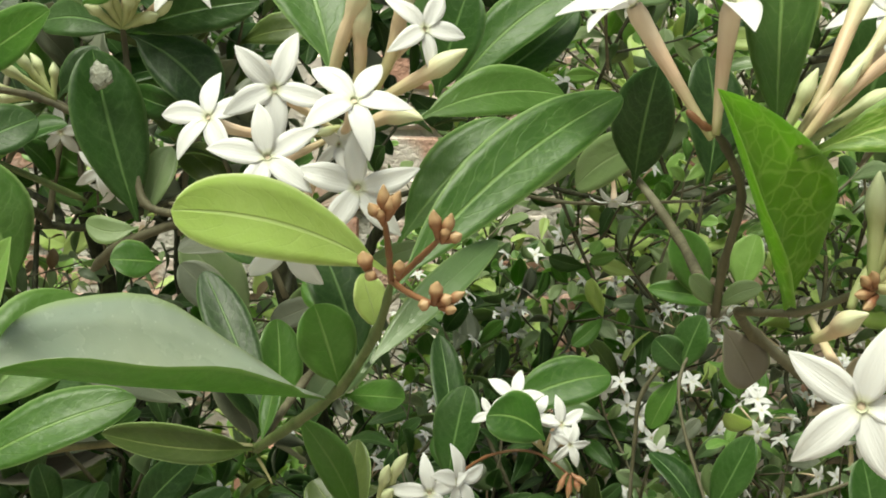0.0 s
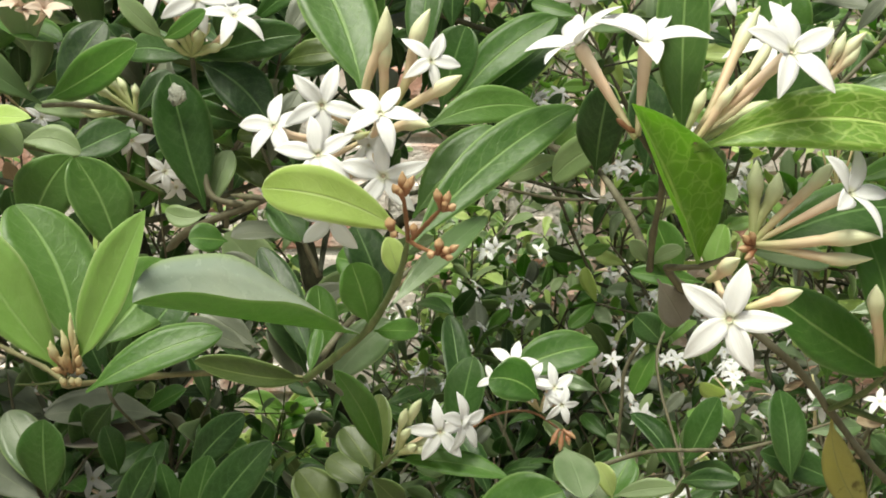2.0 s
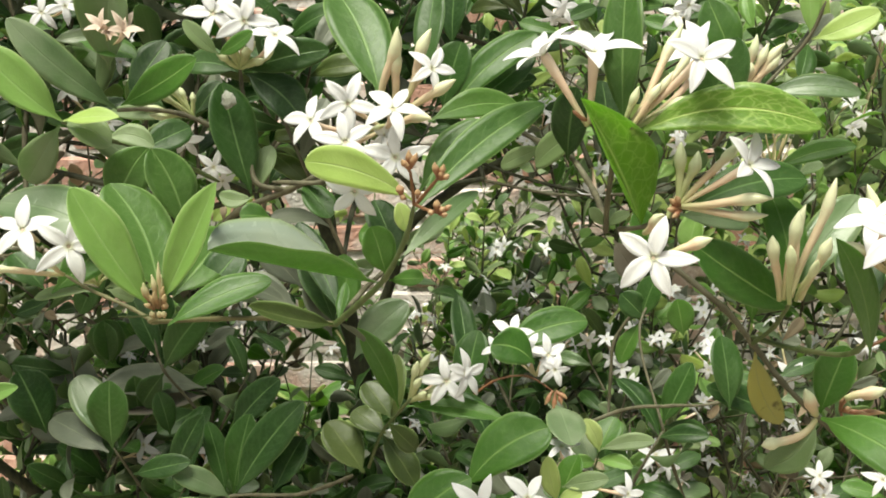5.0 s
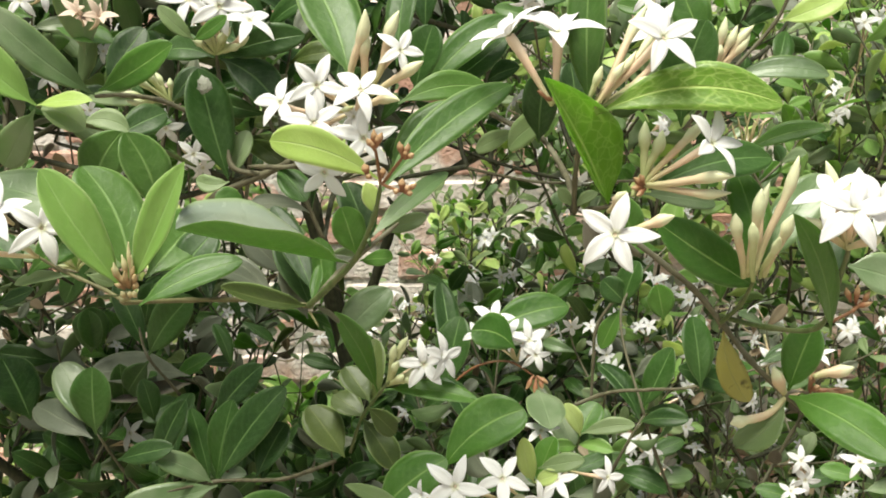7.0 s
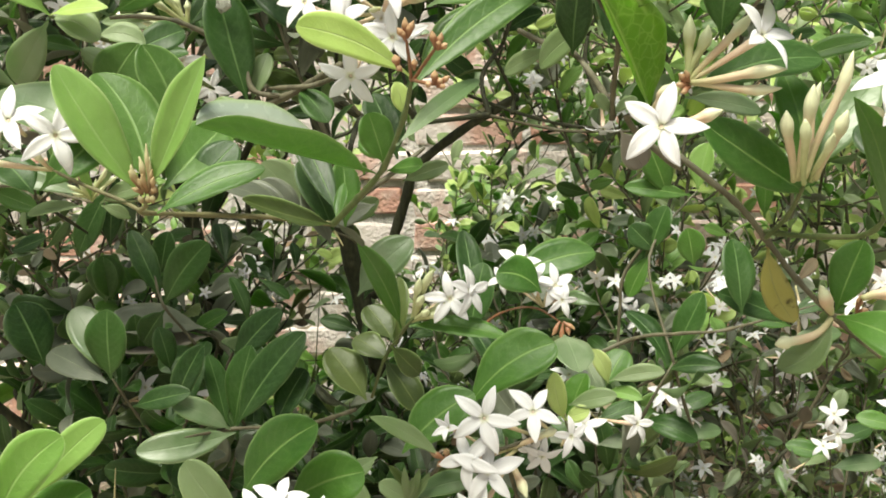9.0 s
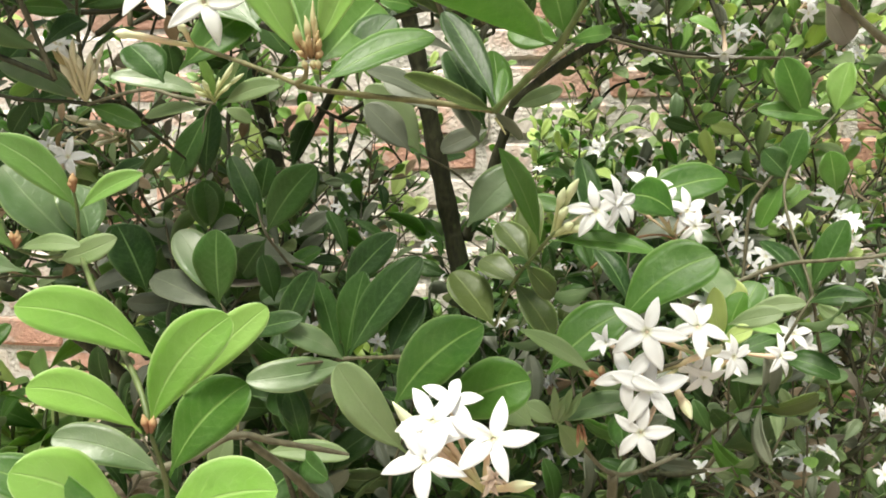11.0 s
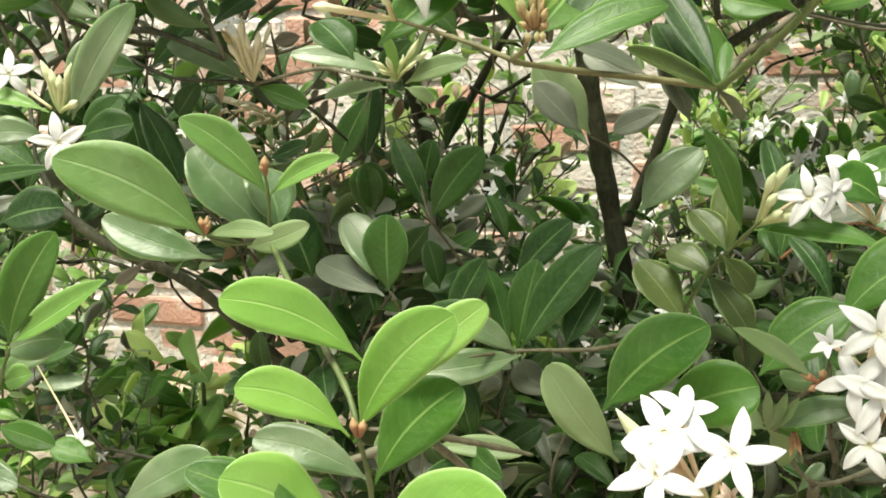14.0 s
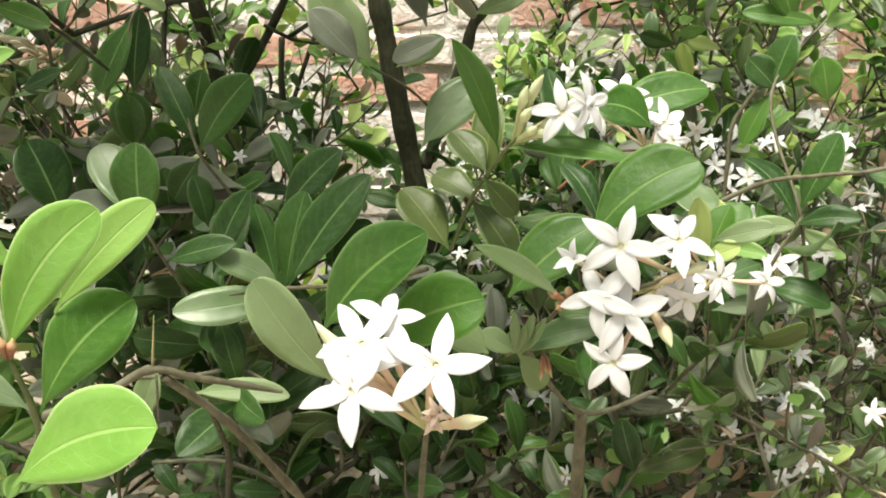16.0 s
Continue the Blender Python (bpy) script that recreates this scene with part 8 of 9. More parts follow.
deep_bloom = thing("flowering_twig", (-0.2941, 1.1800, 0.5466), "flowering twig deeper in the shrub with small shaded white stars", "shrub branch", "flowering branches")
twig(deep_bloom, [(-0.3095, 1.2300, 0.4415), (-0.3068, 1.2000, 0.5084), (-0.3010, 1.1800, 0.5527)], 0.00096, 0.0007, "twig_brown", "stem")
flower(deep_bloom, (-0.2873, 1.1500, 0.5727), (-0.3010, 1.1800, 0.5527), 0.0149, 0, (0.15, -0.76, 0.63))
flower(deep_bloom, (-0.3018, 1.1500, 0.5623), (-0.3010, 1.1800, 0.5527), 0.0109, 20, (-0.15, -0.94, 0.32))
leaf(deep_bloom, (-0.3012, 1.1800, 0.5484), (-0.2521, 1.1900, 0.5681), 0.0241, (-0.01, -0.88, 0.48), 0.0000, 0.05, "leaf_dark")
leaf(deep_bloom, (-0.3018, 1.1800, 0.5340), (-0.3595, 1.1900, 0.5468), 0.0242, (-0.01, -0.81, 0.59), 0.0000, 0.05, "leaf_mid")
leaf(deep_bloom, (-0.3025, 1.1800, 0.5196), (-0.2421, 1.1900, 0.5249), 0.0242, (0.09, -0.84, 0.54), 0.0000, 0.05, "leaf_dusty", "el", "leaf_mid")

deep_bloom = thing("flowering_twig", (0.0668, 1.4300, 0.5922), "flowering twig deeper in the shrub with small shaded white stars", "shrub branch", "flowering branches")
twig(deep_bloom, [(0.1149, 1.4800, 0.4788), (0.1026, 1.4500, 0.5534), (0.0989, 1.4300, 0.6033)], 0.00096, 0.0007, "twig_brown", "stem")
flower(deep_bloom, (0.0635, 1.4000, 0.6205), (0.0989, 1.4300, 0.6033), 0.0176, 0, (0.09, -0.96, 0.28))
flower(deep_bloom, (0.1271, 1.4000, 0.6161), (0.0989, 1.4300, 0.6033), 0.0152, 20, (-0.09, -0.68, 0.72))
leaf(deep_bloom, (0.0991, 1.4300, 0.5983), (0.1559, 1.4400, 0.6218), 0.0282, (-0.07, -0.85, 0.53), 0.0000, 0.05, "leaf_dark")
leaf(deep_bloom, (0.0997, 1.4300, 0.5816), (0.0363, 1.4400, 0.5973), 0.0285, (-0.02, -0.87, 0.49), 0.0000, 0.05, "leaf_mid")
leaf(deep_bloom, (0.1002, 1.4300, 0.5648), (0.1708, 1.4400, 0.5717), 0.0284, (0.07, -0.85, 0.52), 0.0000, 0.05, "leaf_dusty", "el", "leaf_mid")

deep_bloom = thing("flowering_twig", (-0.7906, 0.8300, 0.5320), "flowering twig deeper in the shrub with small shaded white stars", "shrub branch", "flowering branches")
twig(deep_bloom, [(-0.7773, 0.8800, 0.3302), (-0.7587, 0.8500, 0.3979), (-0.7424, 0.8300, 0.4426)], 0.00096, 0.0007, "twig_brown", "stem")
flower(deep_bloom, (-0.7686, 0.8000, 0.5584), (-0.7424, 0.8300, 0.4426), 0.0158, 0, (0.47, -0.71, 0.52))
flower(deep_bloom, (-0.6202, 0.7000, 0.4084), (-0.7424, 0.8300, 0.4426), 0.0144, 20, (0.46, -0.81, 0.36))
leaf(deep_bloom, (-0.7428, 0.8300, 0.4387), (-0.6985, 0.8400, 0.4570), 0.0211, (-0.00, -0.87, 0.49), 0.0000, 0.05, "leaf_dark")
leaf(deep_bloom, (-0.7442, 0.8300, 0.4255), (-0.8044, 0.8400, 0.4325), 0.0214, (-0.02, -0.66, 0.75), 0.0000, 0.05, "leaf_mid")
leaf(deep_bloom, (-0.7456, 0.8300, 0.4123), (-0.6912, 0.8400, 0.4183), 0.0213, (0.07, -0.78, 0.63), 0.0000, 0.05, "leaf_dusty", "el", "leaf_mid")

deep_bloom = thing("flowering_twig", (-0.4012, 0.9000, 0.4454), "flowering twig deeper in the shrub with small shaded white stars", "shrub branch", "flowering branches")
twig(deep_bloom, [(-0.4179, 0.9500, 0.3751), (-0.4012, 0.9000, 0.4454), (-0.3789, 0.8800, 0.4734)], 0.0012, 0.0008, "twig_brown", "stem")
flower(deep_bloom, (-0.4148, 0.8400, 0.5092), (-0.4012, 0.9000, 0.4454), 0.0190, 12, (0.10, -0.80, 0.55))
flower(deep_bloom, (-0.3389, 0.8400, 0.5046), (-0.3789, 0.8800, 0.4734), 0.0200, 40, (-0.30, -0.85, 0.30))
flower(deep_bloom, (-0.3399, 0.8600, 0.4777), (-0.3789, 0.8800, 0.4734), 0.0170, 5, (0.50, -0.80, -0.20), shut=20)

withered = thing("flowering_twig", (-0.5473, 1.1200, 0.6629), "twig with faded straw-coloured flower stalks and one white star", "shrub branch", "flowering branches")
twig(withered, [(-0.5109, 1.2000, 0.5239), (-0.5231, 1.1600, 0.6002), (-0.5473, 1.1200, 0.6629), (-0.5619, 1.1000, 0.6766)], 0.0018, 0.0012, "twig_straw", "stem")
bud(withered, (-0.5623, 1.1150, 0.6667), (-0.5694, 1.0605, 0.6826), 0.00305, "bud_straw", head=0.25, bow=0.0025)
bud(withered, (-0.5590, 1.1150, 0.6726), (-0.5520, 1.0673, 0.6850), 0.00313, "bud_straw", head=0.23, bow=0.0032)
bud(withered, (-0.5466, 1.1150, 0.6728), (-0.6160, 1.0768, 0.6720), 0.00309, "bud_straw", head=0.37, bow=-0.0039)
bud(withered, (-0.5583, 1.1150, 0.6661), (-0.6310, 1.1094, 0.6629), 0.00374, "bud_straw", head=0.22, bow=-0.0006)
bud(withered, (-0.5611, 1.1150, 0.6669), (-0.6140, 1.0948, 0.7000), 0.00266, "bud_straw", head=0.23, bow=0.0025)
bud(withered, (-0.5602, 1.1150, 0.6705), (-0.5829, 1.0792, 0.6948), 0.00264, "bud_straw", head=0.35, bow=0.0037)
bud(withered, (-0.5541, 1.1150, 0.6691), (-0.5365, 1.0945, 0.6785), 0.00341, "bud_straw", head=0.22, bow=-0.0021)
bud(withered, (-0.5657, 1.1150, 0.6708), (-0.5792, 1.0614, 0.6910), 0.00359, "bud_straw", head=0.29, bow=0.0002)
bud(withered, (-0.5545, 1.1150, 0.6738), (-0.5934, 1.0651, 0.6957), 0.00326, "bud_straw", head=0.24, bow=0.0016)
bud(withered, (-0.5535, 1.1150, 0.6723), (-0.6086, 1.0626, 0.7047), 0.00315, "bud_straw", head=0.24, bow=-0.0017)
bud(withered, (-0.5568, 1.1150, 0.6759), (-0.5741, 1.0684, 0.6644), 0.00371, "bud_straw", head=0.27, bow=-0.0025)
bud(withered, (-0.5452, 1.1150, 0.6680), (-0.5608, 1.0985, 0.6636), 0.00301, "bud_straw", head=0.25, bow=-0.0039)
bud(withered, (-0.5696, 1.1150, 0.6766), (-0.6204, 1.0852, 0.6829), 0.00263, "bud_straw", head=0.26, bow=0.0023)
flower(withered, (-0.6700, 1.1500, 0.6560), (-0.6110, 1.1300, 0.6770), 0.0240, 8, (0.15, -0.85, 0.45))
leaf(withered, (-0.5466, 1.1300, 0.6633), (-0.5263, 1.1300, 0.6954), 0.0240, (0.20, -0.90, 0.30), 0.0020, 0.05, "leaf_grey", "ro", "leaf_grey")
leaf(withered, (-0.6085, 1.0000, 0.6965), (-0.6138, 1.0000, 0.7380), 0.0280, (-0.20, -0.90, 0.30), 0.0020, 0.05, "leaf_dark", "ro", "leaf_grey")

thorny = thing("bare_twig", (-0.2347, 0.4500, 0.5409), "grey-green forking twig with thin straight thorns", "shrub branch", "leafy twigs")
twig(thorny, [(-0.2963, 0.4400, 0.5157), (-0.2640, 0.4500, 0.5250), (-0.2347, 0.4500, 0.5409), (-0.2137, 0.4600, 0.5329), (-0.1893, 0.4700, 0.5245), (-0.1647, 0.4800, 0.5156)], 0.0030, 0.0018, "twig_brown", "stem")
twig(thorny, [(-0.2271, 0.4520, 0.5356), (-0.2062, 0.5000, 0.4876), (-0.1811, 0.5600, 0.4123), (-0.1669, 0.6200, 0.3437)], 0.0026, 0.0030, "twig_brown", "branch")
twig(thorny, [(-0.2134, 0.4850, 0.5069), (-0.2155, 0.5200, 0.4688), (-0.2205, 0.5500, 0.4345), (-0.2461, 0.6200, 0.3473)], 0.0018, 0.0022, "bark_dark", "branch")
twig(thorny, [(-0.2740, 0.5500, 0.4338), (-0.2205, 0.5500, 0.4345), (-0.1808, 0.5700, 0.4015)], 0.0016, 0.0018, "bark_dark", "branch")
twig(thorny, [(-0.2325, 0.4500, 0.5433), (-0.2291, 0.4500, 0.5746)], 0.0009, 0.0003, "twig_straw", "thorn", knots=False)
twig(thorny, [(-0.2306, 0.4500, 0.5374), (-0.2323, 0.4500, 0.5023)], 0.0009, 0.0003, "twig_brown", "thorn", knots=False)

trunk = thing("shrub_stem", (-0.1292, 1.1000, 0.5267), "dark brown upright main stem of the shrub", "shrub stem", "main stems")
twig(trunk, [(-0.1982, 0.9900, 0.9399), (-0.1873, 1.0100, 0.8673), (-0.1743, 1.0300, 0.7894), (-0.1620, 1.0400, 0.7187), (-0.1490, 1.0600, 0.6310), (-0.1335, 1.0900, 0.5288), (-0.0985, 1.1100, 0.3288), (-0.0785, 1.1100, 0.1288), (-0.0685, 1.1200, -0.0200)], 0.0088, 0.0140, "bark_dark", "stem")
twig(trunk, [(-0.1217, 1.0950, 0.5421), (-0.0943, 1.0800, 0.6121), (-0.0727, 1.0640, 0.6735), (-0.0575, 1.0535, 0.7127), (-0.0020, 1.0300, 0.7580), (0.0640, 1.0100, 0.7980)], 0.0072, 0.0052, "bark_dark", "branch")
twig(trunk, [(-0.0575, 1.0535, 0.7127), (-0.0650, 1.0500, 0.7260), (-0.0690, 1.0480, 0.7330)], 0.0035, 0.0015, "bark_dark", "branch")

trunk_b = thing("shrub_stem", (-0.3780, 1.2000, 0.6081), "dark brown upright side stem of the shrub", "shrub stem", "main stems")
twig(trunk_b, [(-0.4177, 1.1400, 0.9063), (-0.4050, 1.1700, 0.7811), (-0.3979, 1.1800, 0.7210), (-0.3780, 1.2000, 0.6081), (-0.3380, 1.2000, 0.3581), (-0.2780, 1.1800, -0.0200)], 0.0075, 0.0120, "bark_dark", "stem")
twig(trunk_b, [(-0.3552, 1.2000, 0.6293), (-0.3163, 1.2000, 0.6918), (-0.2820, 1.1800, 0.7465), (-0.2479, 1.1500, 0.7917)], 0.006, 0.004, "bark_dark", "branch")
twig(trunk_b, [(-0.3222, 1.3000, 0.6780), (-0.3256, 1.3000, 0.6029), (-0.3132, 1.3000, 0.5335)], 0.004, 0.004, "bark_dark", "branch")
twig(trunk_b, [(-0.2764, 1.3000, 0.6850), (-0.3106, 1.3000, 0.5952), (-0.3258, 1.2800, 0.5137)], 0.003, 0.003, "bark_dark", "branch")
twig(trunk_b, [(-0.3209, 1.1900, 0.6993), (-0.2884, 1.2000, 0.6812), (-0.2614, 1.2500, 0.6724)], 0.0025, 0.002, "bark_dark", "branch")

low_limb = thing("shrub_stem", (-0.3425, 0.9000, 0.3564), "low slanting dark limbs under the leaves", "shrub stem", "main stems")
twig(low_limb, [(-0.3057, 0.7500, 0.4226), (-0.2934, 0.8000, 0.3629), (-0.2413, 0.8500, 0.2741), (-0.2173, 0.9000, 0.1895)], 0.005, 0.006, "bark_dark", "branch")
twig(low_limb, [(-0.3786, 0.9000, 0.2722), (-0.3055, 0.9000, 0.2671), (-0.2416, 0.8800, 0.2589)], 0.004, 0.004, "bark_dark", "branch")
twig(low_limb, [(-0.6829, 0.8000, 0.6229), (-0.6238, 0.8000, 0.5767), (-0.5604, 0.8200, 0.5408), (-0.5189, 0.8500, 0.4883), (-0.4628, 0.9000, 0.3978), (-0.4271, 0.9500, 0.2986)], 0.0055, 0.007, "bark_dark", "branch")
twig(low_limb, [(0.0203, 0.5500, 0.4734), (0.0202, 0.5800, 0.4029), (0.0187, 0.6000, 0.3456)], 0.004, 0.005, "twig_brown", "branch")
twig(low_limb, [(-0.0208, 0.4700, 0.5516), (0.0203, 0.5500, 0.4734), (0.0768, 0.6000, 0.4698)], 0.00148, 0.00195, "twig_brown", "branch")
twig(low_limb, [(0.0317, 0.8800, 0.7855), (0.1029, 0.9000, 0.7679), (0.1592, 0.9200, 0.7637), (0.2403, 0.9500, 0.7614)], 0.00163, 0.00156, "twig_brown", "branch")
flower(low_limb, (0.1512, 0.9000, 0.7686), (0.1481, 0.9000, 0.7960), 0.0215, 36, (-0.07, -0.36, -0.93))
twig(low_limb, [(0.0064, 1.0000, 0.8011), (0.0591, 0.9800, 0.7825), (0.1162, 0.9500, 0.7688), (0.1623, 0.9000, 0.7679)], 0.002, 0.002, "bark_dark", "branch")
twig(low_limb, [(0.0872, 0.7200, 0.5511), (0.1504, 0.6600, 0.6046), (0.1922, 0.6400, 0.6162), (0.2292, 0.6300, 0.6223), (0.3088, 0.6600, 0.6350)], 0.00192, 0.00109, "twig_brown", "branch")
twig(low_limb, [(0.2041, 0.8000, 0.6882), (0.1651, 0.8000, 0.6359), (0.1597, 0.8000, 0.5943), (0.1573, 0.8000, 0.5337)], 0.00185, 0.00156, "twig_brown", "branch")

shoot = thing("young_shoot", (0.1334, 0.6800, 0.5492), "small fresh shoot with lime and pale new leaves", "shrub branch", "leafy twigs")
twig(shoot, [(0.1252, 0.7200, 0.4877), (0.1291, 0.6900, 0.5259), (0.1334, 0.6800, 0.5492), (0.1359, 0.6750, 0.5647)], 0.00104, 0.00062, "twig_green", "stem")
leaf(shoot, (0.1354, 0.6750, 0.5609), (0.1210, 0.6700, 0.5940), 0.0157, (0.27, -0.96, -0.03), 0.0021, 0.05, "leaf_lime", "el", "leaf_lime")
leaf(shoot, (0.1359, 0.6750, 0.5631), (0.1844, 0.6700, 0.5733), 0.0157, (-0.19, -0.85, 0.49), -0.0021, 0.05, "leaf_pale", "el", "leaf_pale")
leaf(shoot, (0.1334, 0.6800, 0.5503), (0.1636, 0.6600, 0.5514), 0.0142, (-0.42, -0.60, 0.68), -0.0021, 0.05, "leaf_young", "el", "leaf_young")
leaf(shoot, (0.1323, 0.6800, 0.5492), (0.1077, 0.6600, 0.5559), 0.0139, (0.62, -0.58, 0.53), 0.0000, 0.05, "leaf_young", "el", "leaf_young")
leaf(shoot, (0.1312, 0.6900, 0.5398), (0.1162, 0.7100, 0.5760), 0.0318, (0.24, -0.80, 0.54), 0.0000, 0.05, "leaf_dusty", "el", "leaf_mid")
leaf(shoot, (0.1353, 0.6900, 0.5536), (0.1538, 0.7100, 0.5813), 0.0296, (-0.29, -0.68, 0.68), 0.0000, 0.05, "leaf_mid")

withered = thing("flowering_sprig", (0.2340, 0.5000, 0.8338), "withered cluster of thin straw-coloured flower stalks", "shrub branch", "flowering branches")
twig(withered, [(0.2560, 0.5000, 0.7945), (0.2426, 0.5000, 0.8157), (0.2340, 0.5000, 0.8338)], 0.00104, 0.00078, "twig_brown", "stem")
twig(withered, [(0.2340, 0.5000, 0.8338), (0.2246, 0.4900, 0.8453), (0.2216, 0.4900, 0.8557)], 0.0007, 0.0006, "twig_straw", "stalk")
twig(withered, [(0.2340, 0.5000, 0.8338), (0.2308, 0.5000, 0.8471), (0.2276, 0.5000, 0.8604)], 0.0007, 0.0006, "twig_straw", "stalk")
twig(withered, [(0.2340, 0.5000, 0.8338), (0.2375, 0.5100, 0.8478), (0.2346, 0.5100, 0.8628)], 0.0007, 0.0006, "twig_straw", "stalk")
twig(withered, [(0.2340, 0.5000, 0.8338), (0.2335, 0.5000, 0.8495), (0.2369, 0.5000, 0.8650)], 0.0007, 0.0006, "twig_straw", "stalk")
twig(withered, [(0.2340, 0.5000, 0.8338), (0.2358, 0.4900, 0.8486), (0.2399, 0.4900, 0.8624)], 0.0007, 0.0006, "twig_straw", "stalk")
twig(withered, [(0.2340, 0.5000, 0.8338), (0.2419, 0.5000, 0.8454), (0.2458, 0.5000, 0.8570)], 0.0007, 0.0006, "twig_straw", "stalk")
twig(withered, [(0.2340, 0.5000, 0.8338), (0.2236, 0.4800, 0.8427), (0.2218, 0.4800, 0.8494)], 0.0007, 0.0006, "twig_straw", "stalk")
twig(withered, [(0.2340, 0.5000, 0.8338), (0.2318, 0.4800, 0.8476), (0.2345, 0.4800, 0.8592)], 0.0007, 0.0006, "twig_straw", "stalk")

wall_weed = thing("weed", (-0.4600, 1.5000, -0.0181), "thin weed with translucent lime leaves before the brick wall", "weed", "weeds")
twig(wall_weed, [(-0.4600, 1.5000, -0.0181), (-0.4592, 1.5000, 0.2504), (-0.4760, 1.4900, 0.4660), (-0.4882, 1.4800, 0.5819), (-0.5217, 1.4700, 0.6259)], 0.00118, 0.00078, "twig_green", "stem")
twig(wall_weed, [(-0.4592, 1.5000, 0.2504), (-0.4288, 1.4800, 0.4679), (-0.4219, 1.4700, 0.5827), (-0.4005, 1.4600, 0.6676)], 0.0012, 0.0008, "twig_green", "branch")
leaf(wall_weed, (-0.5212, 1.4700, 0.6072), (-0.5567, 1.4600, 0.6271), 0.0375, (0.45, -0.79, 0.41), 0.0000, 0.05, "leaf_lime", "el", "leaf_lime")
leaf(wall_weed, (-0.4876, 1.4800, 0.5905), (-0.4729, 1.4600, 0.6416), 0.0375, (-0.21, -0.93, -0.30), 0.0000, 0.05, "leaf_lime", "el", "leaf_lime")
leaf(wall_weed, (-0.5145, 1.4700, 0.6046), (-0.5266, 1.4600, 0.5760), 0.0257, (-0.03, -0.94, 0.34), 0.0000, 0.05, "leaf_young", "el", "leaf_young")
leaf(wall_weed, (-0.4107, 1.4600, 0.6527), (-0.3780, 1.4500, 0.6845), 0.0301, (-0.33, -0.94, 0.05), 0.0000, 0.05, "leaf_lime", "el", "leaf_lime")
leaf(wall_weed, (-0.4137, 1.4600, 0.6594), (-0.4358, 1.4500, 0.6768), 0.0201, (0.56, -0.78, 0.26), 0.0000, 0.05, "leaf_young", "el", "leaf_young")

wall_weed = thing("weed", (-0.3164, 1.5000, -0.0153), "thin weed with translucent lime leaves before the brick wall", "weed", "weeds")
twig(wall_weed, [(-0.3164, 1.5000, -0.0153), (-0.2796, 1.5000, 0.2518), (-0.2557, 1.4900, 0.4659), (-0.2509, 1.4800, 0.5290)], 0.00118, 0.00078, "twig_green", "stem")
twig(wall_weed, [(-0.2796, 1.5000, 0.2518), (-0.3228, 1.4800, 0.4678), (-0.3282, 1.4700, 0.6161), (-0.3376, 1.4600, 0.6917)], 0.0012, 0.0008, "twig_green", "branch")
leaf(wall_weed, (-0.2625, 1.4700, 0.5323), (-0.2313, 1.4600, 0.5930), 0.0305, (-0.35, -0.94, 0.02), 0.0000, 0.05, "leaf_lime", "el", "leaf_lime")
leaf(wall_weed, (-0.2499, 1.4800, 0.5029), (-0.2049, 1.4700, 0.5287), 0.0292, (-0.37, -0.88, 0.31), 0.0000, 0.05, "leaf_lime", "el", "leaf_lime")
leaf(wall_weed, (-0.2536, 1.4800, 0.4942), (-0.2758, 1.4700, 0.5203), 0.0258, (0.58, -0.79, 0.19), 0.0000, 0.05, "leaf_young", "el", "leaf_young")
leaf(wall_weed, (-0.3362, 1.4600, 0.6851), (-0.3364, 1.4500, 0.7165), 0.0199, (0.55, -0.80, -0.25), 0.0000, 0.05, "leaf_lime", "el", "leaf_lime")
leaf(wall_weed, (-0.3082, 1.4700, 0.6244), (-0.2979, 1.4600, 0.6765), 0.0134, (-0.26, -0.96, -0.13), 0.0000, 0.05, "leaf_young", "el", "leaf_young")
leaf(wall_weed, (-0.2362, 1.4900, 0.4747), (-0.1947, 1.4700, 0.4828), 0.0260, (-0.46, -0.76, 0.46), 0.0000, 0.05, "leaf_young", "el", "leaf_young")
egg_sac((-0.1417, 0.4780, 0.8889), 0.0046)

faded = thing("flowering_sprig", (-0.1778, 0.5200, 0.8758), "twig end with faded greenish flower tubes", "shrub branch", "flowering branches")
twig(faded, [(-0.1479, 0.5400, 0.8500), (-0.1635, 0.5300, 0.8656), (-0.1778, 0.5200, 0.8758)], 0.00118, 0.00094, "twig_brown", "stem")
bud(faded, (-0.1778, 0.5200, 0.8758), (-0.2093, 0.5000, 0.8837), 0.00301, "bud_green", head=0.4)
bud(faded, (-0.1778, 0.5200, 0.8758), (-0.2047, 0.5000, 0.8788), 0.00261, "bud_green", head=0.4)
bud(faded, (-0.1778, 0.5200, 0.8758), (-0.1979, 0.5000, 0.8954), 0.00280, "bud_green", head=0.4)
bud(faded, (-0.1778, 0.5200, 0.8758), (-0.1933, 0.5100, 0.9007), 0.00283, "bud_green", head=0.4)
bud(faded, (-0.1778, 0.5200, 0.8758), (-0.1884, 0.5200, 0.8980), 0.00246, "bud_green", head=0.4)
bud(faded, (-0.1778, 0.5200, 0.8758), (-0.1778, 0.5200, 0.8938), 0.00246, "bud_green", head=0.4)
leaf(faded, (-0.1791, 0.5200, 0.8746), (-0.2138, 0.5100, 0.8566), 0.0157, (0.09, -0.94, 0.34), 0.0000, 0.05, "leaf_olive")
leaf(faded, (-0.1798, 0.5300, 0.8762), (-0.1620, 0.5400, 0.9004), 0.0167, (0.04, -0.93, 0.36), 0.0000, 0.05, "leaf_dark")

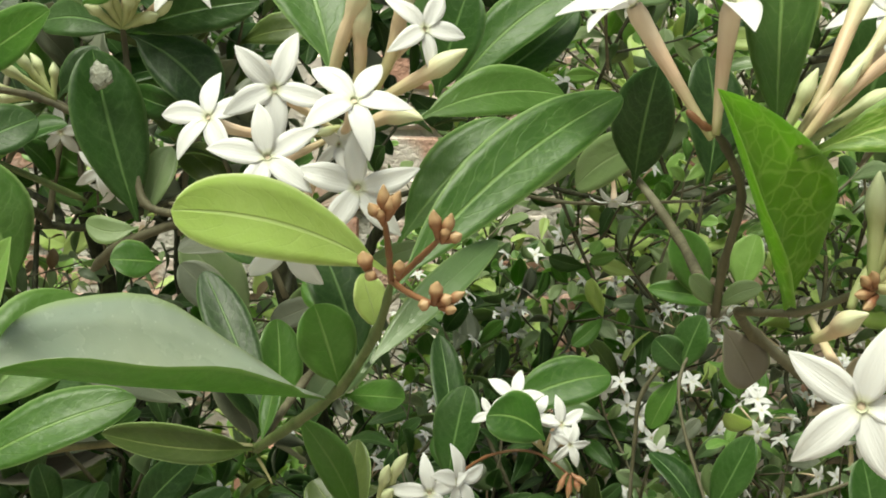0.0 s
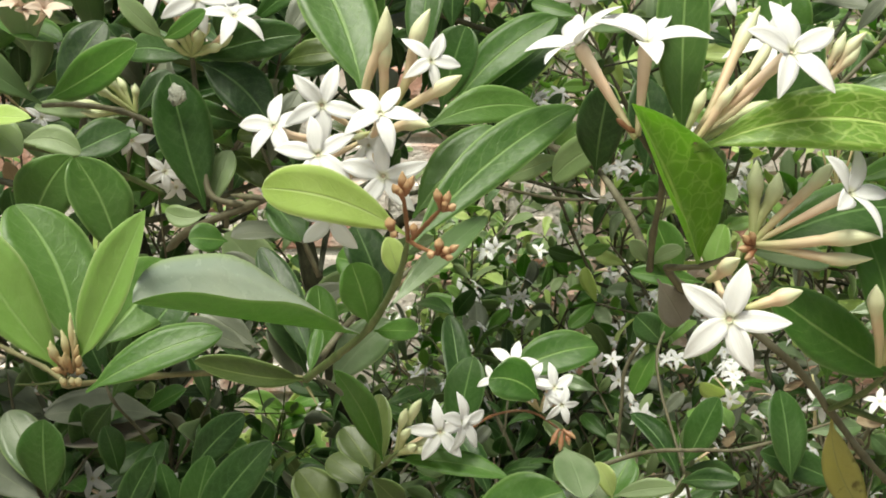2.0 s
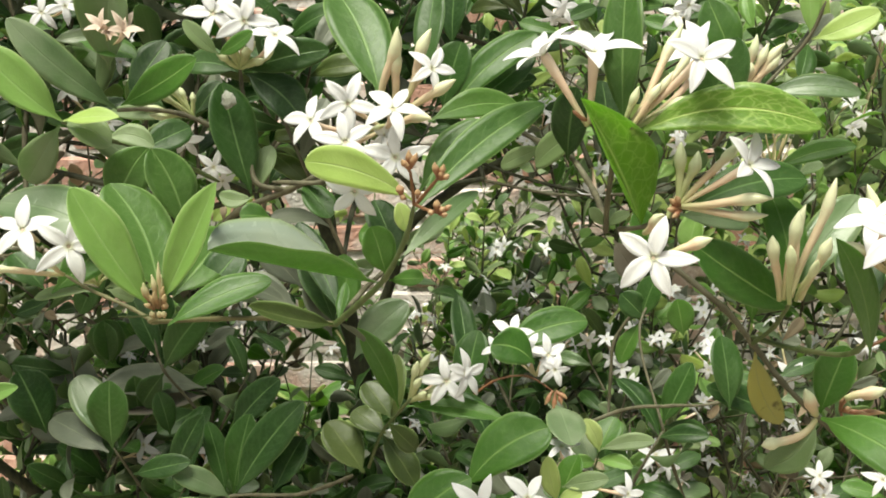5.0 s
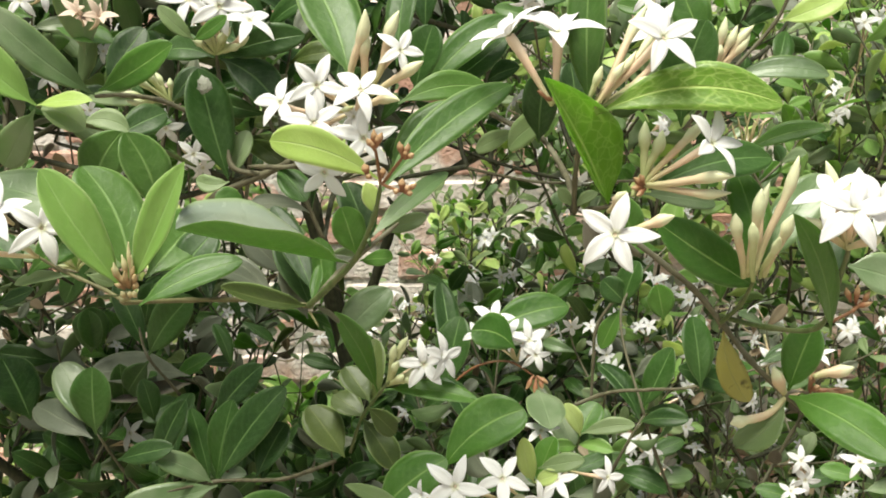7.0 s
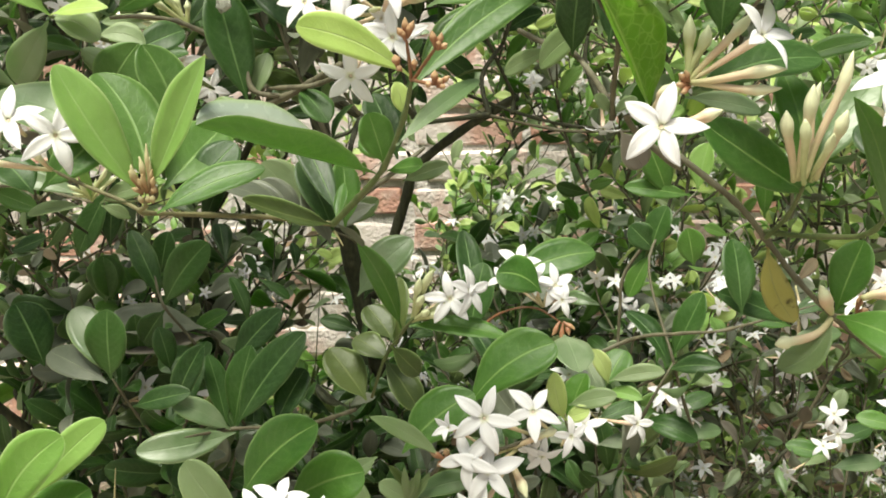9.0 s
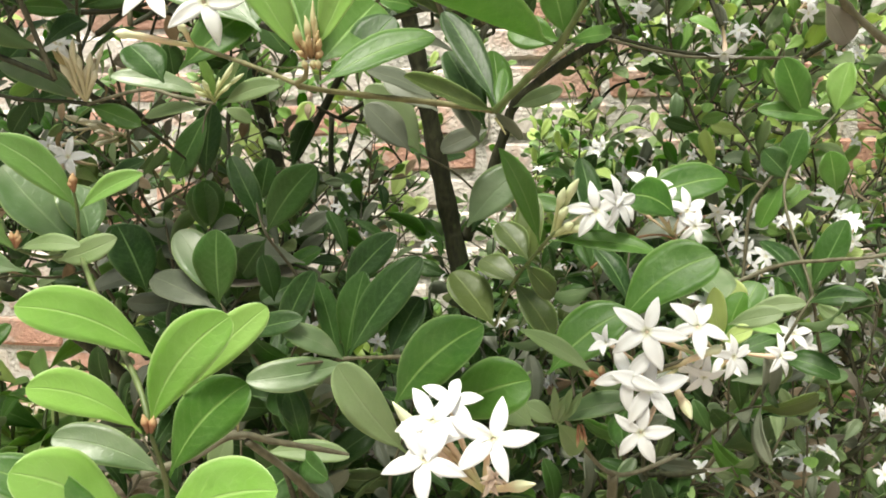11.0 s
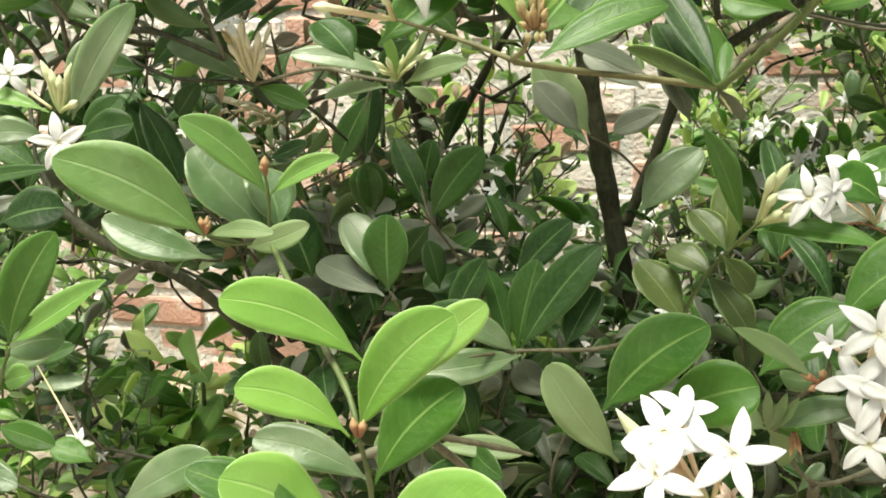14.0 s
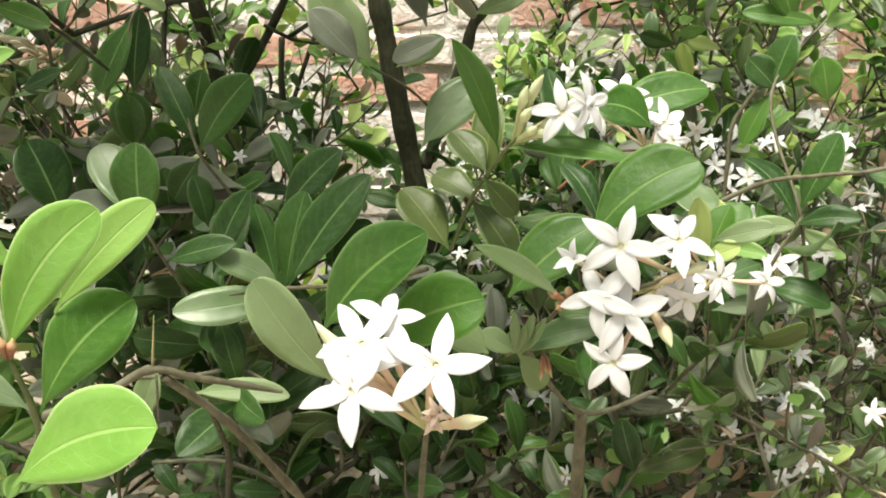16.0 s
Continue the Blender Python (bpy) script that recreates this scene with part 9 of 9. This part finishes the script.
# ---------------------------------------------------------------- ground and wall
side = 60.0
gv, gf = [], []
steps = [-side, -20, -8, -4] + [-3 + 0.15 * i for i in range(41)] + [4, 8, 20, side]
for y in steps:
    for x in steps:
        near = max(0.0, 1 - math.hypot(x, y) / 6)
        gv.append((x, y + 1.0, near * (0.035 * noise.noise((x * 1.7, y * 1.7, 0)) + 0.018 * noise.noise((x * 6, y * 6, 3)))))
w = len(steps)
for i in range(w - 1):
    for j in range(w - 1):
        a = i * w + j
        gf.append((a, a + 1, a + w + 1, a + w))
ground = new("ground", mesh_of("ground", gv, gf, None, ("soil",)))
tagged(ground, "dry pale-brown earth under the shrub", "ground", kind="structure")

WALL_Y = 1.95
wall = new("wall_north", mesh_of("wall_north", [(x, y, z) for z in (-0.05, 1.38) for y in (WALL_Y + 0.005, WALL_Y + 0.24) for x in (-2.6, 2.2)],
           [(0, 1, 5, 4), (1, 3, 7, 5), (3, 2, 6, 7), (2, 0, 4, 6), (4, 5, 7, 6), (2, 3, 1, 0)], None, ("mortar",), None, False))
tagged(wall, "weathered red brick wall with pale crumbling mortar", "brick wall", kind="structure")


def brick_mesh(k, length):
    rnd = random.Random(50 + k)
    bm = bmesh.new()
    bmesh.ops.create_cube(bm, size=1.0)
    bmesh.ops.scale(bm, vec=(length, 0.1, 0.062), verts=bm.verts)
    bmesh.ops.bevel(bm, geom=bm.edges[:], offset=0.006, segments=1, affect="EDGES")
    for v in bm.verts:
        v.co += V((rnd.uniform(-1, 1), rnd.uniform(-1, 1), rnd.uniform(-1, 1))) * 0.0028
    me = bpy.data.meshes.new("brick")
    bm.to_mesh(me)
    bm.free()
    me.materials.append(MATS["brick_red"])
    return me


BRICKS = [brick_mesh(k, 0.218) for k in range(4)]
HALVES = [brick_mesh(9 + k, 0.104) for k in range(2)]


# ---------------------------------------------------------------- smaller foliage: one set of shared leaves
def unit_leaf(mat, back, k):
    rnd = random.Random(400 + k)
    low, high = SHAPES[("el", "ob", "el", "ro")[k % 4]]
    parts = sheet((0, 0, 0), (0, 1, 0), 0.40 + 0.05 * rnd.uniform(-1, 1), (0, 0, 1), 0.03 * rnd.uniform(-1, 1), 0.10 + 0.05 * rnd.uniform(-1, 1), 0.28, low, high, 8, 4, 0.08, k, 0.008)
    return mesh_of("leaf", *parts[:3], (mat, back), parts[3])


UNIT = {m: [unit_leaf("leaf_" + m, "leaf_" + b, k) for k in range(4)] for m, b in
        (("dark", "under"), ("mid", "under"), ("young", "young"), ("lime", "lime"), ("dusty", "mid"), ("olive", "under"), ("pale", "pale"), ("purple", "purple"), ("grey", "grey"), ("dead", "dead"))}


def small_flower_mesh():
    """A far flower as one small mesh: five lobes and a short tube."""
    verts, faces, uvs = [], [], []
    for k in range(5):
        pv, pf, pu = petal_mesh(k % 4)
        m = pose(0, 0, 0, 0, 0, 72 * k)
        o = len(verts)
        verts += [m @ V(p) for p in pv]
        faces += [tuple(o + i for i in f) for f in pf]
        uvs += pu
    which = [0] * len(faces)
    o = len(verts)
    pv, pf, pu = pipe(smooth_line([(0, 0, -1.7), (0.08, 0, -0.8), (0, 0, -0.02)], 2), [0.05, 0.06, 0.08, 0.10, 0.11], 5)
    verts += pv
    faces += [tuple(o + i for i in f) for f in pf]
    uvs += pu
    return verts, faces, uvs, ("petal_white", "tube_pink"), which + [1] * len(pf)


FAR_FLOWER = mesh_of("flower", *small_flower_mesh())


def leaf_pose(p, ax, rnd, size, aim=(0.0, -0.75, 0.65), loose=0.55):
    """A leaf at p along ax that turns its face to the light on the open side of the shrub."""
    ax = ax.normalized()
    nz = V(aim) + V((rnd.gauss(0, loose), rnd.gauss(0, loose), rnd.gauss(0, loose)))
    nz = nz - ax * nz.dot(ax)
    if nz.length < 0.05:
        nz = ax.orthogonal()
    nz.normalize()
    return Matrix.Translation(p) @ Matrix((ax.cross(nz), ax, nz)).transposed().to_4x4() @ Matrix.Scale(size, 4)


def spray(name, label, seed, mix, length=0.22, size=0.045, pairs=6, blooms=0, sides=0, joined=False, bark="twig_brown", rise=0.7, cat="shrub branch", group="background twigs"):
    """A twig that rises along +z from its root, with side twigs, opposite leaves and, at times, flowers at its tip."""
    rnd = random.Random(seed)
    root = thing(name, (0, 0, 0), label, cat, group)
    jv, jf, ju, jm, jl = [], [], [], [], sorted(set(mix))

    def shoot(start, way, long, count, r):
        pts = [start]
        for i in range(1, 4):
            pts.append(pts[-1] + (way + V((rnd.gauss(0, 0.16), rnd.gauss(0, 0.16), 0.12 * i))).normalized() * long / 3)
        twig(root, pts, r, 0.5 * r, bark, "stem", 4)
        line = smooth_line(pts, 6)
        for i in range(count):
            j = min(len(line) - 2, int(len(line) * (i + 1) / (count + 0.3)))
            p, d = line[j], (line[j + 1] - line[j]).normalized()
            turn = math.pi / 2 * i + rnd.uniform(-0.5, 0.5)
            one = d.orthogonal().normalized()
            out = one * math.cos(turn) + d.cross(one) * math.sin(turn)
            for s in (1, -1):
                if rnd.random() < 0.06:
                    continue
                m = rnd.choice(mix)
                ax = out * s + d * rnd.uniform(0.2, 1.3) * rise + V((0, -0.15, 0.15))
                at = leaf_pose(p, ax, rnd, size * rnd.uniform(0.6, 1.2))
                if joined:
                    parts = sheet((0, 0, 0), (0, 1, 0), 0.43, (0, 0, 1), 0.03 * rnd.uniform(-1, 1), rnd.uniform(0.02, 0.14), 0.28, 1.0, rnd.uniform(0.5, 0.72), 6, 4, 0.08, i, 0.008)
                    o = len(jv)
                    jv.extend(at @ q for q in parts[0])
                    jf.extend(tuple(o + q for q in f) for f in parts[1])
                    ju.extend(parts[2])
                    jm.extend([jl.index(m)] * len(parts[1]))
                else:
                    ob = new("leaf", UNIT[m][rnd.randint(0, 3)])
                    ob.parent, ob.matrix_basis = root, at
        return line

    line = shoot(V((0, 0, 0)), V((rnd.uniform(-0.3, 0.3), -0.15, 1)).normalized(), length, pairs, 0.0021)
    ends = [line[-1]]
    for k in range(sides):
        p = line[int(len(line) * (k + 1) / (sides + 1.5))]
        a = 2.4 * k + rnd.uniform(-0.4, 0.4)
        ends.append(shoot(p, V((math.cos(a), math.sin(a) - 0.2, 0.75)), length * rnd.uniform(0.4, 0.6), max(3, pairs // 2), 0.0014)[-1])
    if joined:
        ob = new("foliage", mesh_of("foliage", jv, jf, ju, ["leaf_" + m for m in jl], jm))
        ob.parent = root
        ob["kind"] = "stuff"
    for i in range(blooms):
        tip = ends[i % len(ends)]
        ob = new("flower", FAR_FLOWER)
        ob.parent = root
        out = V((rnd.uniform(-1, 1), rnd.uniform(-1.4, 0.1), rnd.uniform(0.1, 1))).normalized()
        size = rnd.uniform(0.010, 0.014)
        ob.matrix_basis = Matrix.Translation(tip + out * 1.7 * size) @ out.to_track_quat("Z", "Y").to_matrix().to_4x4() @ pose(0, 0, 0, 0, 0, rnd.uniform(0, 72)) @ Matrix.Scale(size, 4)
    return root


# DARK and DEEP use tones darkened to paint shade inside the shrub
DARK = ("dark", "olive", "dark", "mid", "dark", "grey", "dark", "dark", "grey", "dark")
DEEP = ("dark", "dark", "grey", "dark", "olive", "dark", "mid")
MIX = ("mid", "dark", "dusty", "mid", "grey", "pale", "young")
SCRUB = ("dusty", "pale", "pale", "purple", "pale", "grey", "dead", "dusty", "young", "dusty")
BRIGHT = ("mid", "young", "pale", "lime", "dusty", "young", "pale", "lime", "young")
FRESH = ("young", "lime", "young", "mid")
KINDS = {
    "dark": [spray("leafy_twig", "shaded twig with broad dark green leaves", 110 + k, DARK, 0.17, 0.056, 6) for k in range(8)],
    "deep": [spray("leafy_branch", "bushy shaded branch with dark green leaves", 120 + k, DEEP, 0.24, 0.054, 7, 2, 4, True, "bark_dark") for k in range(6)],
    "mix": [spray("leafy_branch", "bushy branch with small dusty green leaves", 130 + k, MIX, 0.22, 0.043, 7, 0, 4, True) for k in range(6)],
    "scrub": [spray("flowering_branch", "thin scrubby branch with small greyish leaves and tiny white flowers", 170 + k, SCRUB, 0.20, 0.034, 5, 4 + k, 4, True) for k in range(5)],
    "bare": [spray("bare_twig", "nearly leafless tangle of pale brown twigs", 180 + k, SCRUB, 0.24, 0.030, 2, 0, 6, True) for k in range(3)],
    "bright": [spray("leafy_branch", "bushy branch with small fresh green leaves", 160 + k, BRIGHT, 0.22, 0.040, 7, 0, 4, True) for k in range(5)],
    "bloom": [spray("flowering_branch", "bushy branch with small leaves and little white flowers", 140 + k, BRIGHT if k % 2 else MIX, 0.20, 0.042, 6, 7 + 2 * k, 3, True) for k in range(5)],
    "weed": [spray("weed", "low bright green weed growing from the soil", 150 + k, FRESH, 0.12, 0.036, 6, 0, 2, True, "twig_green", 0.5, "weed", "weeds") for k in range(4)],
}
PLACED = {}
ROOTS = []


def plant(kind, at, rx, ry, rz, scale):
    """Puts the next twig of a kind at a place."""
    k = PLACED.get(kind, 0)
    PLACED[kind] = k + 1
    masters = KINDS[kind]
    ob = masters[k] if k < len(masters) else copy_thing(masters[k % len(masters)], Matrix.Identity(4))
    ob.matrix_basis = pose(*at, rx, ry, rz) @ Matrix.Scale(scale, 4)
    if at[2] > 0.06:
        ROOTS.append((V(at), ob))


def in_gap(x, y, z):
    """Four open places in the foliage, through which the wall shows."""
    low = y > 0.64 and abs(x + 0.113 + 0.168 * (y - 0.7)) < 0.085 and -0.25 < z - 0.625 + 0.298 * (y - 0.7) < 0.03
    high = y > 1.05 and abs(x + 0.12 + 0.038 * (y - 0.7)) < 0.08 and -0.22 < z - 0.687 + 0.123 * (y - 0.7) < 0.03
    deep = y > 0.72 and abs(x + 0.131 + 0.18 * (y - 0.72)) < 0.062 and abs(z - 0.609 + 0.31 * (y - 0.72)) < 0.05
    left = y > 0.62 and abs(x - -0.573 - -0.465 * (y - 0.8)) < 0.055 + 0.04 * y and -0.24 < z - 0.480 - -0.318 * (y - 0.8) < 0.07
    return low or high or deep or left


def open_back(x, y, z):
    """The thin place at the back, where pale scrub and the wall show over the inner leaves."""
    return y > 0.85 and abs(x + 0.47 + 0.386 * (y - 0.9)) < 0.15 + 0.1 * (y - 0.9) and -0.14 < z - 0.71 + 0.086 * (y - 0.9) < 0.04


def thicket(kind, count, xs, ys, zs, seed, lean=30, keep=None, scale=(0.8, 1.15)):
    rnd = random.Random(seed)
    made = 0
    for _ in range(count * 8):
        p = (rnd.uniform(*xs), rnd.uniform(*ys), rnd.uniform(*zs))
        if made >= count:
            break
        if (keep and not keep(*p)) or in_gap(*p):
            continue
        made += 1
        turn = [rnd.uniform(-lean, lean), rnd.uniform(-lean, lean), rnd.uniform(-60, 60), rnd.uniform(*scale)]
        if kind not in ("dark", "deep") or not open_back(*p):
            plant(kind, p, *turn)


# weeds at the foot of the wall
thicket("weed", 80, (-1.6, 0.9), (1.3, 1.88), (-0.01, 0.02), 11, 20, None, (0.9, 2.6))
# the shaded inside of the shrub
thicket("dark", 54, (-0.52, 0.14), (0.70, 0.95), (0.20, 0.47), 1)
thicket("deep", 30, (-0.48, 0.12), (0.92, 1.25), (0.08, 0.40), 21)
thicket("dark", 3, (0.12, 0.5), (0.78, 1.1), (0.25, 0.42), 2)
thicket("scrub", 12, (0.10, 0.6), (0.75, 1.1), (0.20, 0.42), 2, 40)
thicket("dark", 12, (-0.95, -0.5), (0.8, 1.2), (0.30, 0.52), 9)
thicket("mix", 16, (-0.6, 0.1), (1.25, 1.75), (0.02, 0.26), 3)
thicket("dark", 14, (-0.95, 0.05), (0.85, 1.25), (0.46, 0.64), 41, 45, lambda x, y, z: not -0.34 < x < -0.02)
# thin scrub over the litter
thicket("scrub", 44, (0.0, 0.8), (0.8, 1.5), (0.04, 0.36), 61, 40)
thicket("bare", 24, (-0.1, 0.7), (0.7, 1.3), (0.04, 0.30), 62, 50)
thicket("bare", 10, (-0.6, 0.0), (0.85, 1.5), (0.3, 0.6), 63, 50)
# the bushes before the wall
thicket("bright", 30, (0.02, 1.1), (1.2, 1.8), (0.30, 0.75), 4)
thicket("bright", 26, (0.08, 0.9), (1.0, 1.5), (0.42, 0.80), 14, 30, lambda x, y, z: x > 0.22, (0.9, 1.4))
thicket("bloom", 18, (0.02, 0.9), (1.0, 1.65), (0.22, 0.66), 5)
thicket("bloom", 14, (-0.6, 0.1), (1.05, 1.5), (0.05, 0.36), 6)
thicket("bright", 16, (-1.3, 0.1), (1.35, 1.8), (0.30, 0.70), 31)
thicket("bright", 12, (-0.3, 0.12), (1.35, 1.75), (0.15, 0.50), 51)
thicket("bloom", 10, (-0.15, 0.2), (1.2, 1.6), (0.15, 0.48), 52)
thicket("bright", 22, (0.10, 1.0), (1.55, 1.86), (0.25, 0.85), 91, 35, None, (0.9, 1.4))
thicket("bright", 12, (0.12, 1.0), (1.6, 1.86), (0.45, 0.95), 92, 35, None, (0.9, 1.4))
thicket("mix", 6, (-1.5, -0.42), (1.5, 1.86), (0.30, 0.75), 93, 35, None, (0.9, 1.3))
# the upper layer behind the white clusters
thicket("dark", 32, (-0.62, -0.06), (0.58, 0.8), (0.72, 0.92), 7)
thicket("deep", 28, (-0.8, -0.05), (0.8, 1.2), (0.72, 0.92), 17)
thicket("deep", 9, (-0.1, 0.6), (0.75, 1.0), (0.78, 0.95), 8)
thicket("bright", 14, (-0.1, 0.9), (1.4, 1.8), (0.66, 0.95), 12)
thicket("mix", 6, (-0.1, 0.9), (1.4, 1.8), (0.66, 0.95), 13)
# the open left flank
thicket("dark", 9, (-1.05, -0.6), (0.75, 1.15), (0.25, 0.66), 71)
thicket("bright", 12, (-1.2, -0.5), (1.1, 1.7), (0.05, 0.30), 72)
thicket("deep", 5, (-0.9, -0.62), (1.3, 1.5), (0.26, 0.46), 74)
thicket("scrub", 5, (-1.0, -0.4), (0.8, 1.3), (0.05, 0.25), 73)
thicket("dark", 4, (-1.0, -0.45), (0.85, 1.2), (0.62, 0.76), 43)
thicket("bare", 6, (-0.95, -0.40), (0.9, 1.4), (0.50, 0.72), 44, 50)
thicket("mix", 3, (-1.0, -0.7), (0.95, 1.35), (0.08, 0.25), 75)
thicket("weed", 14, (-1.1, -0.65), (0.85, 1.35), (-0.01, 0.02), 76, 20, None, (1.2, 2.4))
thicket("deep", 8, (-1.25, -0.7), (1.2, 1.6), (0.42, 0.66), 77)
thicket("dark", 4, (-1.1, -0.7), (0.9, 1.2), (0.5, 0.68), 78)
thicket("bloom", 6, (0.15, 0.7), (0.85, 1.2), (0.02, 0.2), 79)
thicket("bare", 6, (0.1, 0.6), (0.8, 1.2), (0.04, 0.25), 80, 50)
thicket("bloom", 3, (0.1, 0.32), (0.85, 1.1), (0.36, 0.48), 81)
thicket("mix", 3, (-0.60, -0.36), (1.3, 1.6), (0.60, 0.76), 83)
for at, turn, scale in (((-0.27, 1.72, 0.39), 20, 0.60), ((-0.17, 1.66, 0.36), -35, 0.55), ((-0.07, 1.74, 0.45), 50, 0.65), ((0.01, 1.70, 0.50), -15, 0.75), ((-0.40, 1.70, 0.50), 10, 0.6)):
    plant("bright", at, 5, 8, turn, scale)


# thin wood that joins every twig to the nearest older wood or to the soil
nodes = []
for ob in (trunk, trunk_b, low_limb):
    for part in ob.children:
        nodes += [ob.location + part.location + v.co for v in list(part.data.vertices)[::10]]
nodes += [V((-1.5 + 0.25 * i, 1.15 + 0.22 * (i % 4), 0.0)) for i in range(12)]
nodes = np.array([tuple(p) for p in nodes])
waiting = list(range(len(ROOTS)))
spots = np.array([tuple(p) for p, _ in ROOTS])
reach = np.full(len(ROOTS), 9.0)
closest = np.zeros((len(ROOTS), 3))


def nearer(fresh):
    for q in fresh:
        d = np.sqrt(((spots - q) ** 2).sum(1)) + np.maximum(0, q[2] - spots[:, 2] + 0.02) * 1.5
        better = d < reach
        reach[better], closest[better] = d[better], q


nearer(nodes)
rnd = random.Random(8)
while waiting:
    k = min(waiting, key=lambda i: reach[i])
    waiting.remove(k)
    a, b = V(spots[k]), V(closest[k])
    mid = a.lerp(b, 0.5) + V((rnd.gauss(0, 0.12), rnd.gauss(0, 0.12), rnd.gauss(0, 0.08))) * (a - b).length
    line = smooth_line([a, mid, b], 5)
    ob = ROOTS[k][1]
    back = ob.matrix_basis.inverted()
    size = ob.scale[0]
    wood = new("branch", mesh_of("branch", *pipe([back @ p for p in line], [(0.0020 + 0.0012 * i / 10) / size for i in range(11)], 6), ("bark_dark",)))
    wood.parent = ob
    nearer([tuple(p) for p in line[:-2:2]] + [tuple(ob.matrix_basis @ V((0, 0, h))) for h in (0.06, 0.12)])

# fallen leaves
rnd = random.Random(77)
lv, lf, lu, li = [], [], [], []
for i in range(900):
    x, y = rnd.uniform(-1.8, 1.3), rnd.uniform(0.2, 1.92)
    m = pose(x, y, 0.012 + 0.03 * rnd.random(), rnd.uniform(-35, 35), rnd.uniform(-35, 35), rnd.uniform(0, 360)) @ Matrix.Scale(rnd.uniform(0.025, 0.055), 4)
    parts = sheet((0, 0, 0), (0, 1, 0), 0.4, (0, 0, 1), 0.05 * rnd.uniform(-1, 1), rnd.uniform(-0.15, 0.25), rnd.uniform(0.1, 0.8), 1.0, 0.66, 5, 2, 0.08, i, 0.01)
    o = len(lv)
    lv += [m @ p for p in parts[0]]
    lf += [tuple(o + k for k in f) for f in parts[1]]
    lu += parts[2]
    li += [0 if i % 5 else 1] * len(parts[1])
litter = new("leaf_litter", mesh_of("leaf_litter", lv, lf, lu, ("leaf_dead", "leaf_pale"), li))
tagged(litter, "dry brown fallen leaves scattered on the earth", "leaf litter", kind="stuff")

# bricks of the wall, course by course
rnd = random.Random(5)
for row in range(18):
    z = 0.02 + 0.074 * row
    x = -1.75 + (0.117 if row % 2 else 0.0) + rnd.uniform(-0.02, 0.02)
    while x < 1.35:
        half = rnd.random() < 0.12
        ob = new("brick", rnd.choice(HALVES if half else BRICKS))
        ob.parent = wall
        step = 0.116 if half else 0.231
        ob.matrix_basis = pose(x + step / 2, WALL_Y + 0.05 + rnd.uniform(-0.006, 0.004), z + rnd.uniform(-0.005, 0.005), rnd.uniform(-2, 2), rnd.uniform(-2, 2), rnd.uniform(-2, 2)) @ Matrix.Diagonal((rnd.uniform(0.93, 1.03), 1.0, rnd.uniform(0.94, 1.07), 1.0))
        x += step
